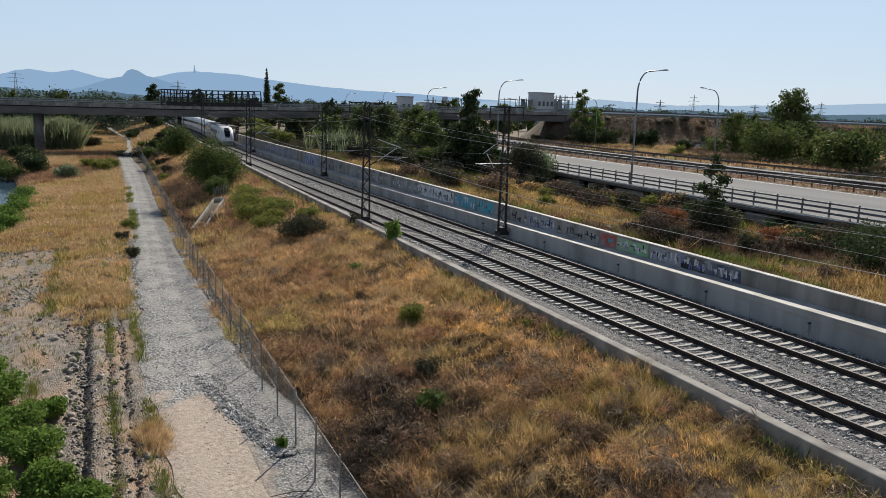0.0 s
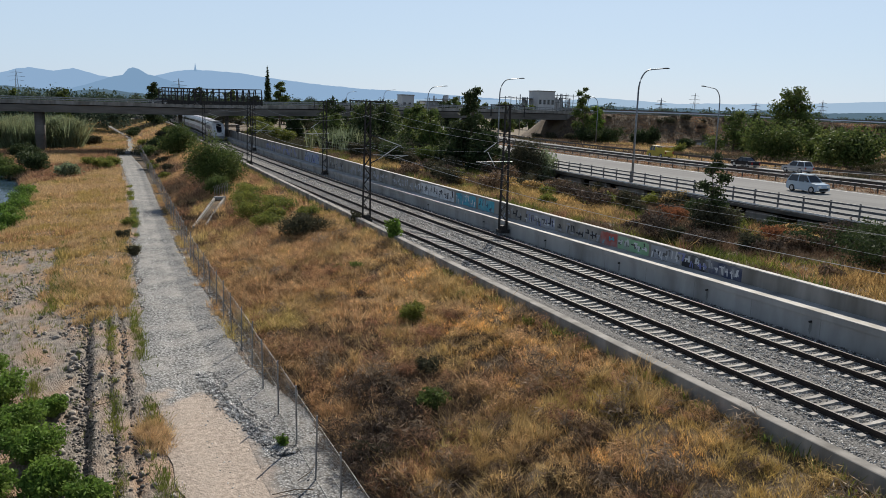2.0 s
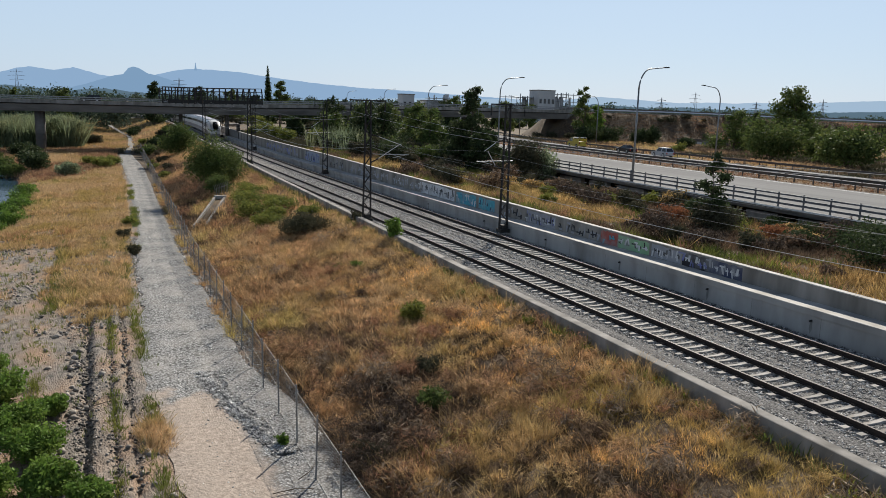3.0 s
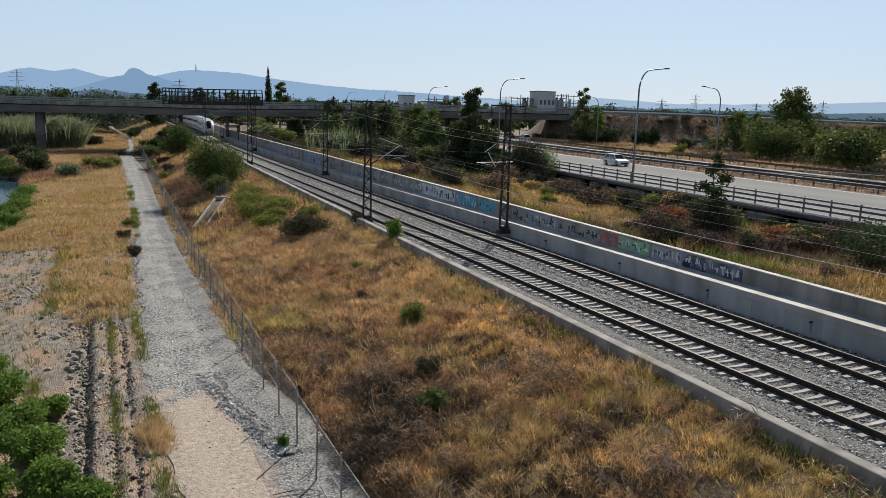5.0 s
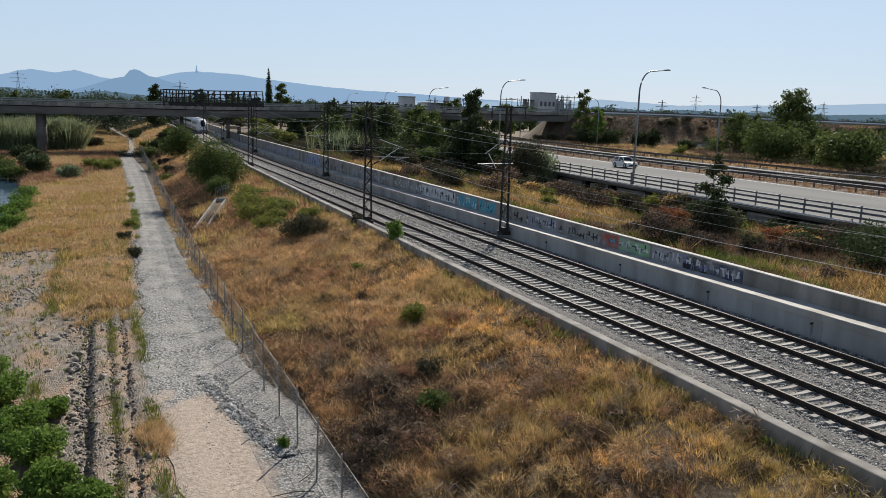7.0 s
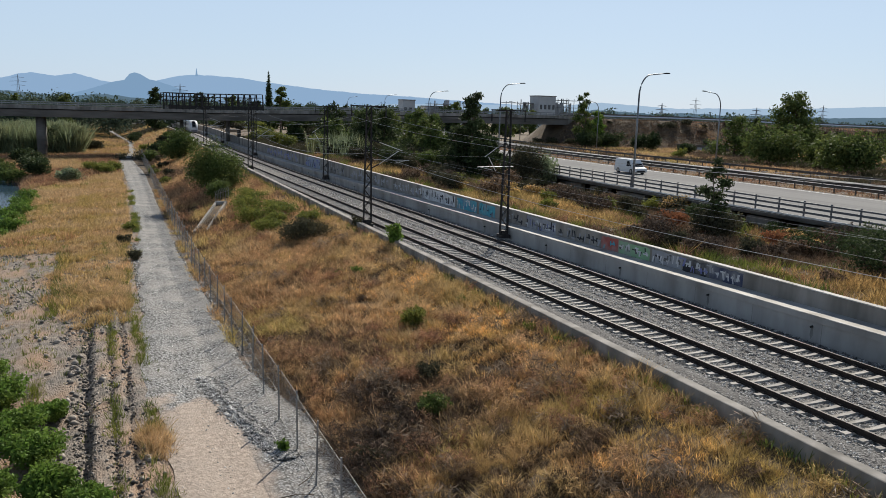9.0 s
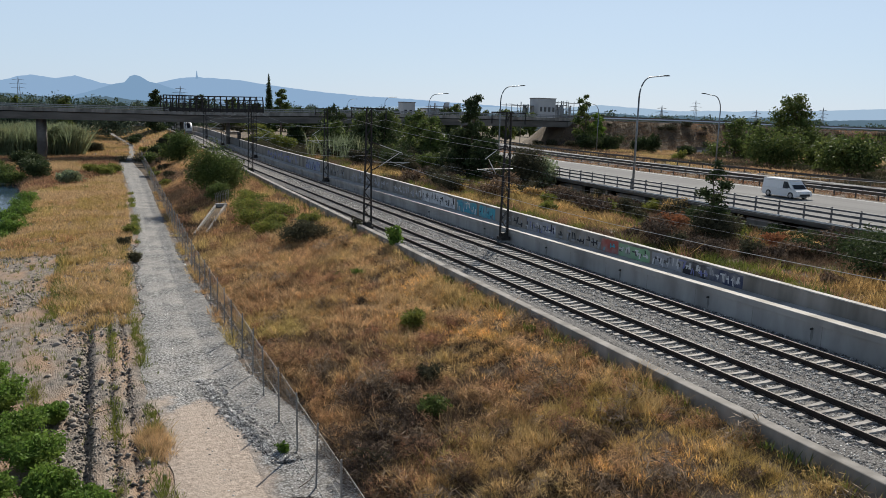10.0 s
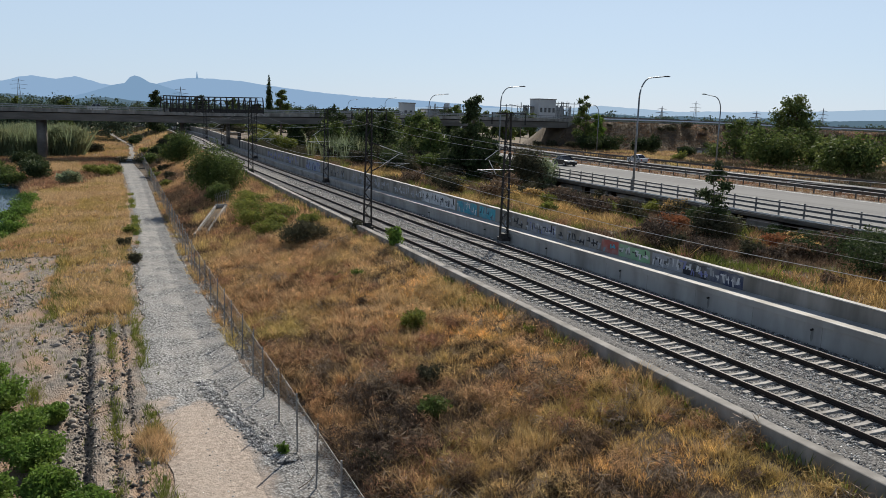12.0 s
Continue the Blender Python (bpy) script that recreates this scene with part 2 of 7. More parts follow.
M_LAMPGLASS = surf("lamp_glass", (0.75, 0.75, 0.72), (0.68, 0.68, 0.66), 6, 0.2, 0.0)
M_TAIL = surf("red_lens", (0.35, 0.02, 0.02), (0.28, 0.02, 0.02), 6, 0.3, 0.0)
M_FACTORY = surf("pale_factory_cladding", (0.50, 0.50, 0.50), (0.42, 0.42, 0.43), 0.2, 0.7, 0.1, 4)
M_BRICK = surf("buff_render", (0.36, 0.26, 0.18), (0.30, 0.22, 0.15), 0.5, 0.9, 0.1, 6)
M_SIGRED = surf("red_signal_disc", (0.5, 0.03, 0.02), (0.4, 0.03, 0.02), 5, 0.5, 0.0)


# ---- building helpers ----
def part(name, bm, material, parent=None, label="", smooth=False):
    """Links a bmesh as one mesh object, under a thing or a part when one is given."""
    me = bpy.data.meshes.new(name)
    if smooth:
        for f in bm.faces:
            f.smooth = True
    bm.to_mesh(me)
    bm.free()
    me.materials.append(material)
    ob = new(name, me)
    ob.parent = parent
    return tagged(ob, label)


def thing(name, label, category, group="", at=(0, 0, 0)):
    e = new(name)
    e.location = at
    return tagged(e, label, category, group)


def box(bm, c, s, m=None):
    v = []
    for z in (-0.5, 0.5):
        for x, y in ((-0.5, -0.5), (0.5, -0.5), (0.5, 0.5), (-0.5, 0.5)):
            q = Vector((c[0] + x * s[0], c[1] + y * s[1], c[2] + z * s[2]))
            v.append(bm.verts.new(m @ q if m else q))
    for f in ((3, 2, 1, 0), (4, 5, 6, 7), (0, 1, 5, 4), (1, 2, 6, 5), (2, 3, 7, 6), (3, 0, 4, 7)):
        bm.faces.new([v[i] for i in f])
    return bm


def tube(bm, pts, radii, n=6, caps=True):
    """A tapered tube along points."""
    rings = []
    for i, q in enumerate(pts):
        q = Vector(q)
        d = (Vector(pts[min(i + 1, len(pts) - 1)]) - Vector(pts[max(i - 1, 0)])).normalized()
        a = d.cross(Vector((0, 0, 1)) if abs(d.z) < 0.9 else Vector((1, 0, 0))).normalized()
        b = d.cross(a)
        r = radii[i] if isinstance(radii, (list, tuple)) else radii
        rings.append([bm.verts.new(q + (a * math.cos(k * math.tau / n) + b * math.sin(k * math.tau / n)) * r) for k in range(n)])
    for p, q in zip(rings, rings[1:]):
        for k in range(n):
            bm.faces.new((p[k], p[(k + 1) % n], q[(k + 1) % n], q[k]))
    if caps:
        bm.faces.new(rings[0][::-1])
        bm.faces.new(rings[-1])
    return bm


def sweep(bm, sections, closed=True):
    """Skins a row of equal cross-sections (lists of points)."""
    rows = [[bm.verts.new(p) for p in s] for s in sections]
    k = len(rows[0])
    for a, b in zip(rows, rows[1:]):
        for i in range(k if closed else k - 1):
            bm.faces.new((a[i], a[(i + 1) % k], b[(i + 1) % k], b[i]))
    if closed:
        bm.faces.new(rows[0][::-1])
        bm.faces.new(rows[-1])
    return bm


def raw_mesh(name, verts, faces, material):
    """A mesh from numpy arrays: many small faces with the same number of corners."""
    me = bpy.data.meshes.new(name)
    k = faces.shape[1]
    me.vertices.add(len(verts))
    me.vertices.foreach_set("co", verts.astype(np.float32).ravel())
    me.loops.add(faces.size)
    me.loops.foreach_set("vertex_index", faces.astype(np.int32).ravel())
    me.polygons.add(len(faces))
    me.polygons.foreach_set("loop_start", np.arange(0, faces.size, k, dtype=np.int32))
    me.update(calc_edges=True)
    me.materials.append(material)
    return me


RNG = np.random.default_rng(7)


# ---- plan ----
def track_x(y):
    """The x of the near track's centre line."""
    if y <= 230:
        return 22.3147 - 1.68257e-4 * y * y + 8.4263e-7 * y ** 3
    return track_x(230) + 0.0525 * (y - 230) - 5.2e-4 * (y - 230) ** 2


def along(y, o, z):
    """A point beside the near track, o metres to its right."""
    h = (track_x(y + 0.5) - track_x(y - 0.5))
    k = math.hypot(h, 1)
    return Vector((track_x(y) + o / k, y - o * h / k, z))


def kerb_z(y):
    return -0.25 + 0.0125 * min(max(y, -20), 150)


def ledge_z(y):
    return 1.1 - 0.0045 * min(max(y, 0), 120)


def wall_z(y):
    return 1.63 + 0.0055 * min(max(y, 0), 110)


def near_edge_x(y):
    """The parapet at the motorway's near edge."""
    if y < 90:
        return 48.1 + 0.00035 * y * y
    return 50.93 + 0.063 * (y - 90) + 0.0008 * (y - 90) ** 2 if y < 180 else 63.1 + 0.21 * (y - 180)


def median_x(y):
    """The far edge of the near carriageway."""
    if y < 110:
        return 67.6 + 0.0002 * y * y
    return 70.02 + 0.044 * (y - 110) + 0.0012 * (y - 110) ** 2 if y < 180 else 78.98 + 0.21 * (y - 180)


def far_edge_x(y):
    if y < 110:
        return 85.2 + 0.0001 * y * y
    return 86.41 + 0.022 * (y - 110) + 0.0016 * (y - 110) ** 2 if y < 180 else 95.79 + 0.25 * (y - 180)


ROAD_Z = 2.4
SPACING = 4.413
GAUGE = 1.668


def deck_z(x):
    return 0.2 + float(np.interp(x, [-300, -70, 24, 72, 120, 160, 240, 420], [7.3, 7.45, 7.75, 8.7, 9.0, 9.05, 8.3, 7.5]))


def deck_y(x):
    return 203.5 - 0.045 * (x + 17)


def river_x(y):
    """The right-hand shore of the river."""
    return float(np.interp(y, [-50, 40, 75, 92, 114, 144, 200, 400], [-22, -17, -11.5, -9.6, -9.8, -12.6, -24, -60]))


def wob(x, y, s, seed=0.0):
    return noise.noise(Vector((x * s + seed, y * s - seed, seed * 0.37)))


def ground_z(x, y):
    """The height of the ground."""
    tx = track_x(y)
    kx = along(y, -3.15, 0).x
    lx = along(y, 7.4, 0).x
    rx = river_x(y)
    if x < rx + 3:
        u = min(1, max(0, (rx + 3 - x) / 4))
        z = -3.5 - 1.7 * u * u * (3 - 2 * u)
        if x < rx - 26:
            z += min(1.9, (rx - 26 - x) * 0.3)
        return z + 0.15 * wob(x, y, 0.4)
    if x < 1.5:
        u = (1.5 - x) / max(0.1, 1.5 - rx - 3)
        seams = 0.0
        if y < 62:
            k = min(1.0, (62 - y) / 14)
            wv = 0.12 * wob(0, y, 0.35, 2) + 0.08 * wob(0, y, 1.4, 6)
            for c, d, w in ((-0.85, 0.42, 0.17), (0.12, 0.24, 0.1), (0.78, 0.26, 0.11)):
                seams -= k * d * math.exp(-((x - c - wv) / w) ** 2) * (0.7 + 0.5 * wob(c, y, 0.9, 1))
            seams -= k * 0.22 / (1 + math.exp(min(30, (x + 0.95 - wv) / 0.06)))
        return seams - 3.05 - 0.45 * u + (0.12 * wob(x, y, 0.7, 3) + 0.08 * wob(x, y, 2.1, 5)) * min(1, (1.5 - x))
    foot = 6.6 + 0.018 * min(max(y - 60, 0), 130) + (1.0 if y < 30 else max(0.0, 1.0 - (y - 30) / 6))
    if x < foot:
        return -3.08
    if x < kx:
        u = (x - foot) / (kx - foot)
        top = kerb_z(y) - 0.55
        hump = u * (1 - u) * (0.9 * wob(x, y, 0.09, 1.5) + 0.55 * wob(x, y, 0.3, 2.2))
        return -3.08 + (top + 3.08) * (u ** 0.86) + hump * 1.5 + 0.14 * wob(x, y, 0.75, 4) + 0.08 * wob(x, y, 1.6)
    if x < lx + 0.4:
        return -0.9
    ex = near_edge_x(y)
    if x < ex:
        u = (x - lx) / (ex - lx)
        w = wall_z(y) - 0.35
        return w + (0.55 - w) * u ** 1.4 + 0.25 * u * (1 - u) * 4 * (0.6 * wob(x, y, 0.12, 8) + 0.5 * wob(x, y, 0.35, 4))
    fx = far_edge_x(y)
    if x < fx + 1:
        return 0.6
    u = min(1, (x - fx - 1) / 40)
    return 2.2 - 1.0 * u + 0.3 * wob(x, y, 0.08, 6)


def sheet_z(x, y):
    far = max(0.0, min(1.0, (y - 330) / 120))
    side = max(0.0, min(1.0, (x - 330) / 120)) if x > 0 else max(0.0, min(1.0, (-x - 200) / 80))
    k = max(far, side)
    k = k * k * (3 - 2 * k)
    return ground_z(x, y) * (1 - k) + (-2.2) * k if y > -40 else ground_z(x, -40.0)


def axis(steps):
    """Coordinates from (start, stop, step) stretches."""
    out = []
    for a, b, s in steps:
        out += list(np.arange(a, b - 1e-6, s))
    return out


def build_ground():
    xs = [-4500, -2500, -1400, -800, -500, -330, -230] + axis([(-160, -60, 12), (-60, -24, 3), (-24, -8, 1), (-8, -2, 0.45), (-2, 1.6, 0.12), (1.6, 6.4, 0.6), (6.4, 18, 0.5), (18, 22.5, 0.35), (22.5, 28, 1.1), (28, 33, 0.5), (33, 52, 1.2), (52, 92, 4), (92, 140, 6), (140, 340, 20)]) + [340, 420, 520, 700, 1000, 1500, 2500, 4500]
    ys = [-300, -120, -60] + axis([(-30, 14, 4), (14, 60, 0.8), (60, 130, 1.6), (130, 260, 5), (260, 480, 20)]) + [480, 560, 700, 900, 1300, 2000, 3000, 4700]
    nx, ny = len(xs), len(ys)
    v = np.array([(x, y, sheet_z(x, y)) for y in ys for x in xs])
    i = np.arange((ny - 1) * nx).reshape(ny - 1, nx)[:, :-1].ravel()
    f = np.stack([i, i + 1, i + nx + 1, i + nx], 1)
    me = raw_mesh("ground", v, f, M_EARTH)
    me.materials.append(M_RUBBLE)
    me.materials.append(M_BANKSOIL)
    c = v[f].mean(1)
    me.polygons.foreach_set("material_index", np.where((c[:, 0] < 6.6) & (c[:, 0] > -30) & (c[:, 1] < 135), 1, np.where((c[:, 0] < 60) & (c[:, 0] > 6.6) & (c[:, 1] < 240), 2, 0)).astype(np.int32))
    me.polygons.foreach_set("use_smooth", np.ones(len(f), dtype=bool))
    ob = tagged(new("ground", me), "dry sloping earth and rubble ground beside the railway", "ground", kind="structure")
    return ob


build_ground()
bm = bmesh.new()
vs = [bm.verts.new(p) for p in ((-75, 20, -4.55), (8, 20, -4.55), (8, 430, -4.55), (-75, 430, -4.55))]
bm.faces.new(vs)
tagged(part("water", bm, M_WATER), "calm blue-grey shallow river water between green banks", "river", kind="structure")


def path_strip(name, x0, x1, y0, y1, z, material, label, ragged, curve=lambda y: 0.0):
    bm = bmesh.new()
    rows = []
    ys = axis([(y0, min(60, y1), 0.7)]) + (axis([(60, y1, 2.0)]) if y1 > 60 else []) + [y1]
    for k, y in enumerate(ys):
        a = x0 + curve(y) + ragged * wob(x0, y, 0.5, 9) + ragged * 0.7 * wob(x0, y, 1.9, 2)
        b = x1 + float(np.interp(y, [45, 70, 105, 150, 184], [0, -1.0, -0.9, -0.2, -0.9])) + (1.15 if y < 30 else max(0.0, 1.15 - (y - 30) / 5.5)) + curve(y) * 0.6 + ragged * 0.4 * wob(x1, y, 0.6, 4)
        rows.append([bm.verts.new((a + (b - a) * u, y, z - (0.06 if u in (0, 1) else 0) - 0.05 * math.exp(-((u - 0.3) / 0.07) ** 2) - 0.05 * math.exp(-((u - 0.72) / 0.07) ** 2) + 0.02 * wob(a + (b - a) * u, y, 1.5))) for u in np.linspace(0, 1, 15)])
    for p, q in zip(rows, rows[1:]):
        for i in range(14):
            bm.faces.new((p[i], p[i + 1], q[i + 1], q[i]))
    return tagged(part(name, bm, material, smooth=True), label, "path", kind="structure")


def path_bend(y):
    return float(np.interp(y, [20, 40, 80, 120, 160, 210], [0.0, -0.4, 1.1, 1.9, 2.0, 2.2]))


path_strip("path", 2.0, 6.3, 10, 186, -2.99, M_GRAVEL, "grey crushed-gravel service path with faint wheel tracks", 0.35, path_bend)
bm = bmesh.new()
rows = []
for k, y in enumerate(np.arange(190, 446, 8.0)):
    cx = float(np.interp(y, [190, 215, 261, 350, 446], [5.9, 7.6, 9.2, 5.5, 0.9]))
    w = 0.65 + 0.25 * wob(cx, y, 0.1)
    rows.append([bm.verts.new((cx + o * w, y, sheet_z(cx + o * w, y) + 0.12)) for o in (-1, 0, 1)])
for p, q in zip(rows, rows[1:]):
    for i in range(2):
        bm.faces.new((p[i], p[i + 1], q[i + 1], q[i]))
tagged(part("path_far", bm, M_GRAVEL), "pale gravel path running on beside the river", "path", kind="structure")

# ---- railway bed ----
YS = axis([(-6, 120, 2.0), (120, 240, 5.0), (240, 520, 10.0)])


def strip(name, prof, material, label, category, ys=YS, closed=True):
    """A cross-section (offset, height above a level) carried along the track."""
    bm = bmesh.new()
    sweep(bm, [[along(y, o, z(y) if callable(z) else z) for o, z in prof] for y in ys], closed)
    bmesh.ops.recalc_face_normals(bm, faces=bm.faces)
    return tagged(part(name, bm, material), label, category, kind="structure")


def build_ballast():
    bm = bmesh.new()
    os = [-2.95, -2.4, -1.9, -1.6, -1.2, -0.83, -0.4, 0, 0.4, 0.83, 1.2, 1.6, 1.95, 2.2, 2.5, 2.85, 3.2, 3.6, 4.0, 4.41, 4.8, 5.25, 5.7, 6.1, 6.5]
    zs = [-0.33, -0.29, -0.23, -0.25, -0.26, -0.27, -0.27, -0.27, -0.27, -0.27, -0.26, -0.25, -0.30, -0.28, -0.30, -0.25, -0.26, -0.27, -0.27, -0.27, -0.27, -0.27, -0.26, -0.24, -0.25]
    rows = []
    for y in axis([(-6, 60, 0.5), (60, 130, 1.2), (130, 240, 5), (240, 521, 10)]):
        row = []
        for o, z in zip(os, zs):
            p = along(y, o, z)
            p.z += 0.02 * wob(p.x, p.y, 2.3, 1) + 0.012 * wob(p.x, p.y, 6.1, 2)
            row.append(bm.verts.new(p))
        rows.append(row)
    for p, q in zip(rows, rows[1:]):
        for i in range(len(os) - 1):
            bm.faces.new((p[i], p[i + 1], q[i + 1], q[i]))
    return tagged(part("ballast", bm, M_BALLAST), "grey crushed-stone ballast bed under two railway tracks", "ballast", kind="structure")


build_ballast()
strip("kerb", [(-3.35, lambda y: kerb_z(y) - 1.6), (-3.35, lambda y: kerb_z(y) - 0.02), (-3.32, kerb_z), (-2.93, kerb_z), (-2.9, lambda y: kerb_z(y) - 0.02), (-2.9, lambda y: kerb_z(y) - 1.6)], M_CONC2, "long weathered concrete kerb wall edging the ballast", "kerb")
strip("trackside_wall", [(6.42, -0.9), (6.42, lambda y: ledge_z(y) - 0.30), (6.34, lambda y: ledge_z(y) - 0.28), (6.32, lambda y: ledge_z(y) - 0.02), (6.34, ledge_z), (7.62, lambda y: ledge_z(y) - 0.01), (7.62, -0.9)], M_CONC, "smooth grey concrete trackside wall with a pale coping ledge", "wall")
strip("boundary_wall", [(7.55, 0.2), (7.55, lambda y: wall_z(y) - 0.02), (7.57, wall_z), (7.83, wall_z), (7.86, lambda y: wall_z(y) - 0.02), (7.86, 0.2)], M_CONC2, "low weathered concrete boundary wall covered in faded graffiti", "wall")

# strips laid on the wall tops in the sun-brightened concrete
strip("wall_coping", [(7.53, lambda y: wall_z(y) + 0.003), (7.53, lambda y: wall_z(y) + 0.05), (7.88, lambda y: wall_z(y) + 0.05), (7.88, lambda y: wall_z(y) + 0.003)], M_COPING, "coping along the boundary wall, sunlight put into its pale colour", "coping")
strip("ledge_coping", [(6.30, lambda y: ledge_z(y) + 0.003), (6.30, lambda y: ledge_z(y) + 0.035), (7.54, lambda y: ledge_z(y) + 0.03), (7.54, lambda y: ledge_z(y) + 0.003)], M_COPING, "coping slab of the trackside wall, sunlight put into its pale colour", "coping")


def build_tracks():
    prof = [(-0.08, -0.2), (-0.08, -0.175), (-0.022, -0.15), (-0.02, -0.045), (-0.04, -0.035), (-0.04, -0.004), (0.04, -0.004), (0.04, -0.035), (0.02, -0.045), (0.022, -0.15), (0.08, -0.175), (0.08, -0.2)]
    sb = bmesh.new()
    sections = []
    for x, w, h in ((-1.3, 0.125, 0.0), (-0.55, 0.12, 0.0), (-0.3, 0.1, -0.03), (0.3, 0.1, -0.03), (0.55, 0.12, 0.0), (1.3, 0.125, 0.0)):
        sections.append([Vector((x, -w, -0.36)), Vector((x, w, -0.36)), Vector((x, w * 0.82, -0.185 + h)), Vector((x, -w * 0.82, -0.185 + h))])
    sweep(sb, sections)
    sleeper_me = bpy.data.meshes.new("sleeper")
    sb.to_mesh(sleeper_me)
    sb.free()
    sleeper_me.materials.append(M_SLEEPER)
    for c, lab in ((0.0, "rusty rails on pale concrete sleepers beside the kerb"), (SPACING, "rusty rails on pale concrete sleepers beside the wall")):
        root = thing("railway_track", lab, "railway track", "parallel tracks")
        for r in (-GAUGE / 2, GAUGE / 2):
            bm = bmesh.new()
            sweep(bm, [[along(y, c + r + o, z) for o, z in prof] for y in YS])
            bmesh.ops.recalc_face_normals(bm, faces=bm.faces)
            rail = part("rail", bm, M_RAIL, root)
            bm = bmesh.new()
            rows = [[bm.verts.new(along(y, c + r + o, 0.0)) for o in (-0.03, 0.03)] for y in YS]
            for p, q in zip(rows, rows[1:]):
                bm.faces.new((p[0], p[1], q[1], q[0]))
            part("rail_head", bm, M_RAILTOP, rail, "bright worn running surface")
        far, clips = [], []
        n = 0
        y = 8.0
        while y < 330:
            d = Vector((track_x(y + 0.5) - track_x(y - 0.5), 1, 0))
            ang = -math.atan2(d.x, d.y)
            m = Matrix.Translation(along(y, c, 0)) @ Matrix.Rotation(ang + 0.01 * (RNG.random() - 0.5), 4, "Z")
            if n < 290:
                ob = new("sleeper", sleeper_me)
                ob.parent, ob.matrix_basis = root, m
                if y < 75:
                    clips.append(m)
            else:
                far.append(m)
            n += 1
            y += 0.6
        bm = bmesh.new()
        for m in clips:
            for r in (-GAUGE / 2, GAUGE / 2):
                for sx in (-0.11, 0.11):
                    box(bm, (r + sx, 0, -0.165), (0.10, 0.16, 0.05), m)
        tagged(part("rail_fastening", bm, M_RAIL, root), kind="stuff")
        bm = bmesh.new()
        for m in far:
            box(bm, (0, 0, -0.27), (2.6, 0.27, 0.2), m)
        tagged(part("sleeper_row", bm, M_SLEEPER, root), kind="stuff")


build_tracks()

# ---- hills and plain ----
def ridge(name, pts, dist, material, label, low=-60):
    """A far ridge: direction to the right of the y axis in degrees, height above the eye in degrees."""
    bm = bmesh.new()
    rows = []
    a0, a1 = pts[0][0], pts[-1][0]
    for k in range(401):
        a = a0 + (a1 - a0) * k / 400
        h = float(np.interp(a, [p[0] for p in pts], [p[1] for p in pts]))
        if dist < 3000:
            h += 0.07 * abs(noise.noise(Vector((a * 6.1, dist, 7)))) + 0.05 * noise.noise(Vector((a * 17, dist, 1)))
        h += 0.035 * noise.noise(Vector((a * 1.7, dist, 0))) + 0.02 * noise.noise(Vector((a * 5.1, dist, 3)))
        d = Vector((math.sin(radians(a)), math.cos(radians(a)), 0))
        top = 9.27 + dist * math.tan(radians(h))
        rows.append([bm.verts.new(d * (dist - 250) + Vector((0, 0, low))), bm.verts.new(d * (dist - 60) + Vector((0, 0, low * 0.3 + top * 0.7))), bm.verts.new(d * dist + Vector((0, 0, top))), bm.verts.new(d * (dist + 300) + Vector((0, 0, low)))])
    for p, q in zip(rows, rows[1:]):
        for i in range(3):
            bm.faces.new((p[i], p[i + 1], q[i + 1], q[i]))
    return tagged(part(name, bm, material, smooth=True), label, "hills", kind="structure")


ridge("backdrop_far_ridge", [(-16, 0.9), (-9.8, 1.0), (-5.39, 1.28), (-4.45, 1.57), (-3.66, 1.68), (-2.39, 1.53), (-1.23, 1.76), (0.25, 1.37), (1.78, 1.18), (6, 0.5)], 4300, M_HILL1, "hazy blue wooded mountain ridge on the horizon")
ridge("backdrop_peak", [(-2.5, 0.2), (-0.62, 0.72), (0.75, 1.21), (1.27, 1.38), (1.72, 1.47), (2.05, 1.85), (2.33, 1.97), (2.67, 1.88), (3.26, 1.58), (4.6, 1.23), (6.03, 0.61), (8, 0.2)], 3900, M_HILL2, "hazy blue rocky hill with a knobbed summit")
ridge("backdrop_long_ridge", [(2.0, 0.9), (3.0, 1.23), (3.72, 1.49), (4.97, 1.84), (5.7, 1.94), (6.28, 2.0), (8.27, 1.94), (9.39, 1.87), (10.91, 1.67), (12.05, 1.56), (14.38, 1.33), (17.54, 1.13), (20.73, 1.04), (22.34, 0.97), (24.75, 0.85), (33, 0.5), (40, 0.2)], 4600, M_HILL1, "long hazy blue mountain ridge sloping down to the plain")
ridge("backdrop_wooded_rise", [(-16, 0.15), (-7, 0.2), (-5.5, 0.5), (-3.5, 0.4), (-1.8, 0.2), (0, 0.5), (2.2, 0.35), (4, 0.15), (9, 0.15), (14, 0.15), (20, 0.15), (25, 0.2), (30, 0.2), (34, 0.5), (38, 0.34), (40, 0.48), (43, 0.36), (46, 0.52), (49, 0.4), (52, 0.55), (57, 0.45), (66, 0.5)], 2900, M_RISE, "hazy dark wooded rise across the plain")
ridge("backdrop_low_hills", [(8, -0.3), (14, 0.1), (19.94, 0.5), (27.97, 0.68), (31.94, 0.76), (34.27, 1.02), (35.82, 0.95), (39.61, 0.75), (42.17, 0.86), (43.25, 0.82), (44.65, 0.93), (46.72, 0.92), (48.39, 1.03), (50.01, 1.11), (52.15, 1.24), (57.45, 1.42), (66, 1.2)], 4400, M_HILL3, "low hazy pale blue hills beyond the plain")


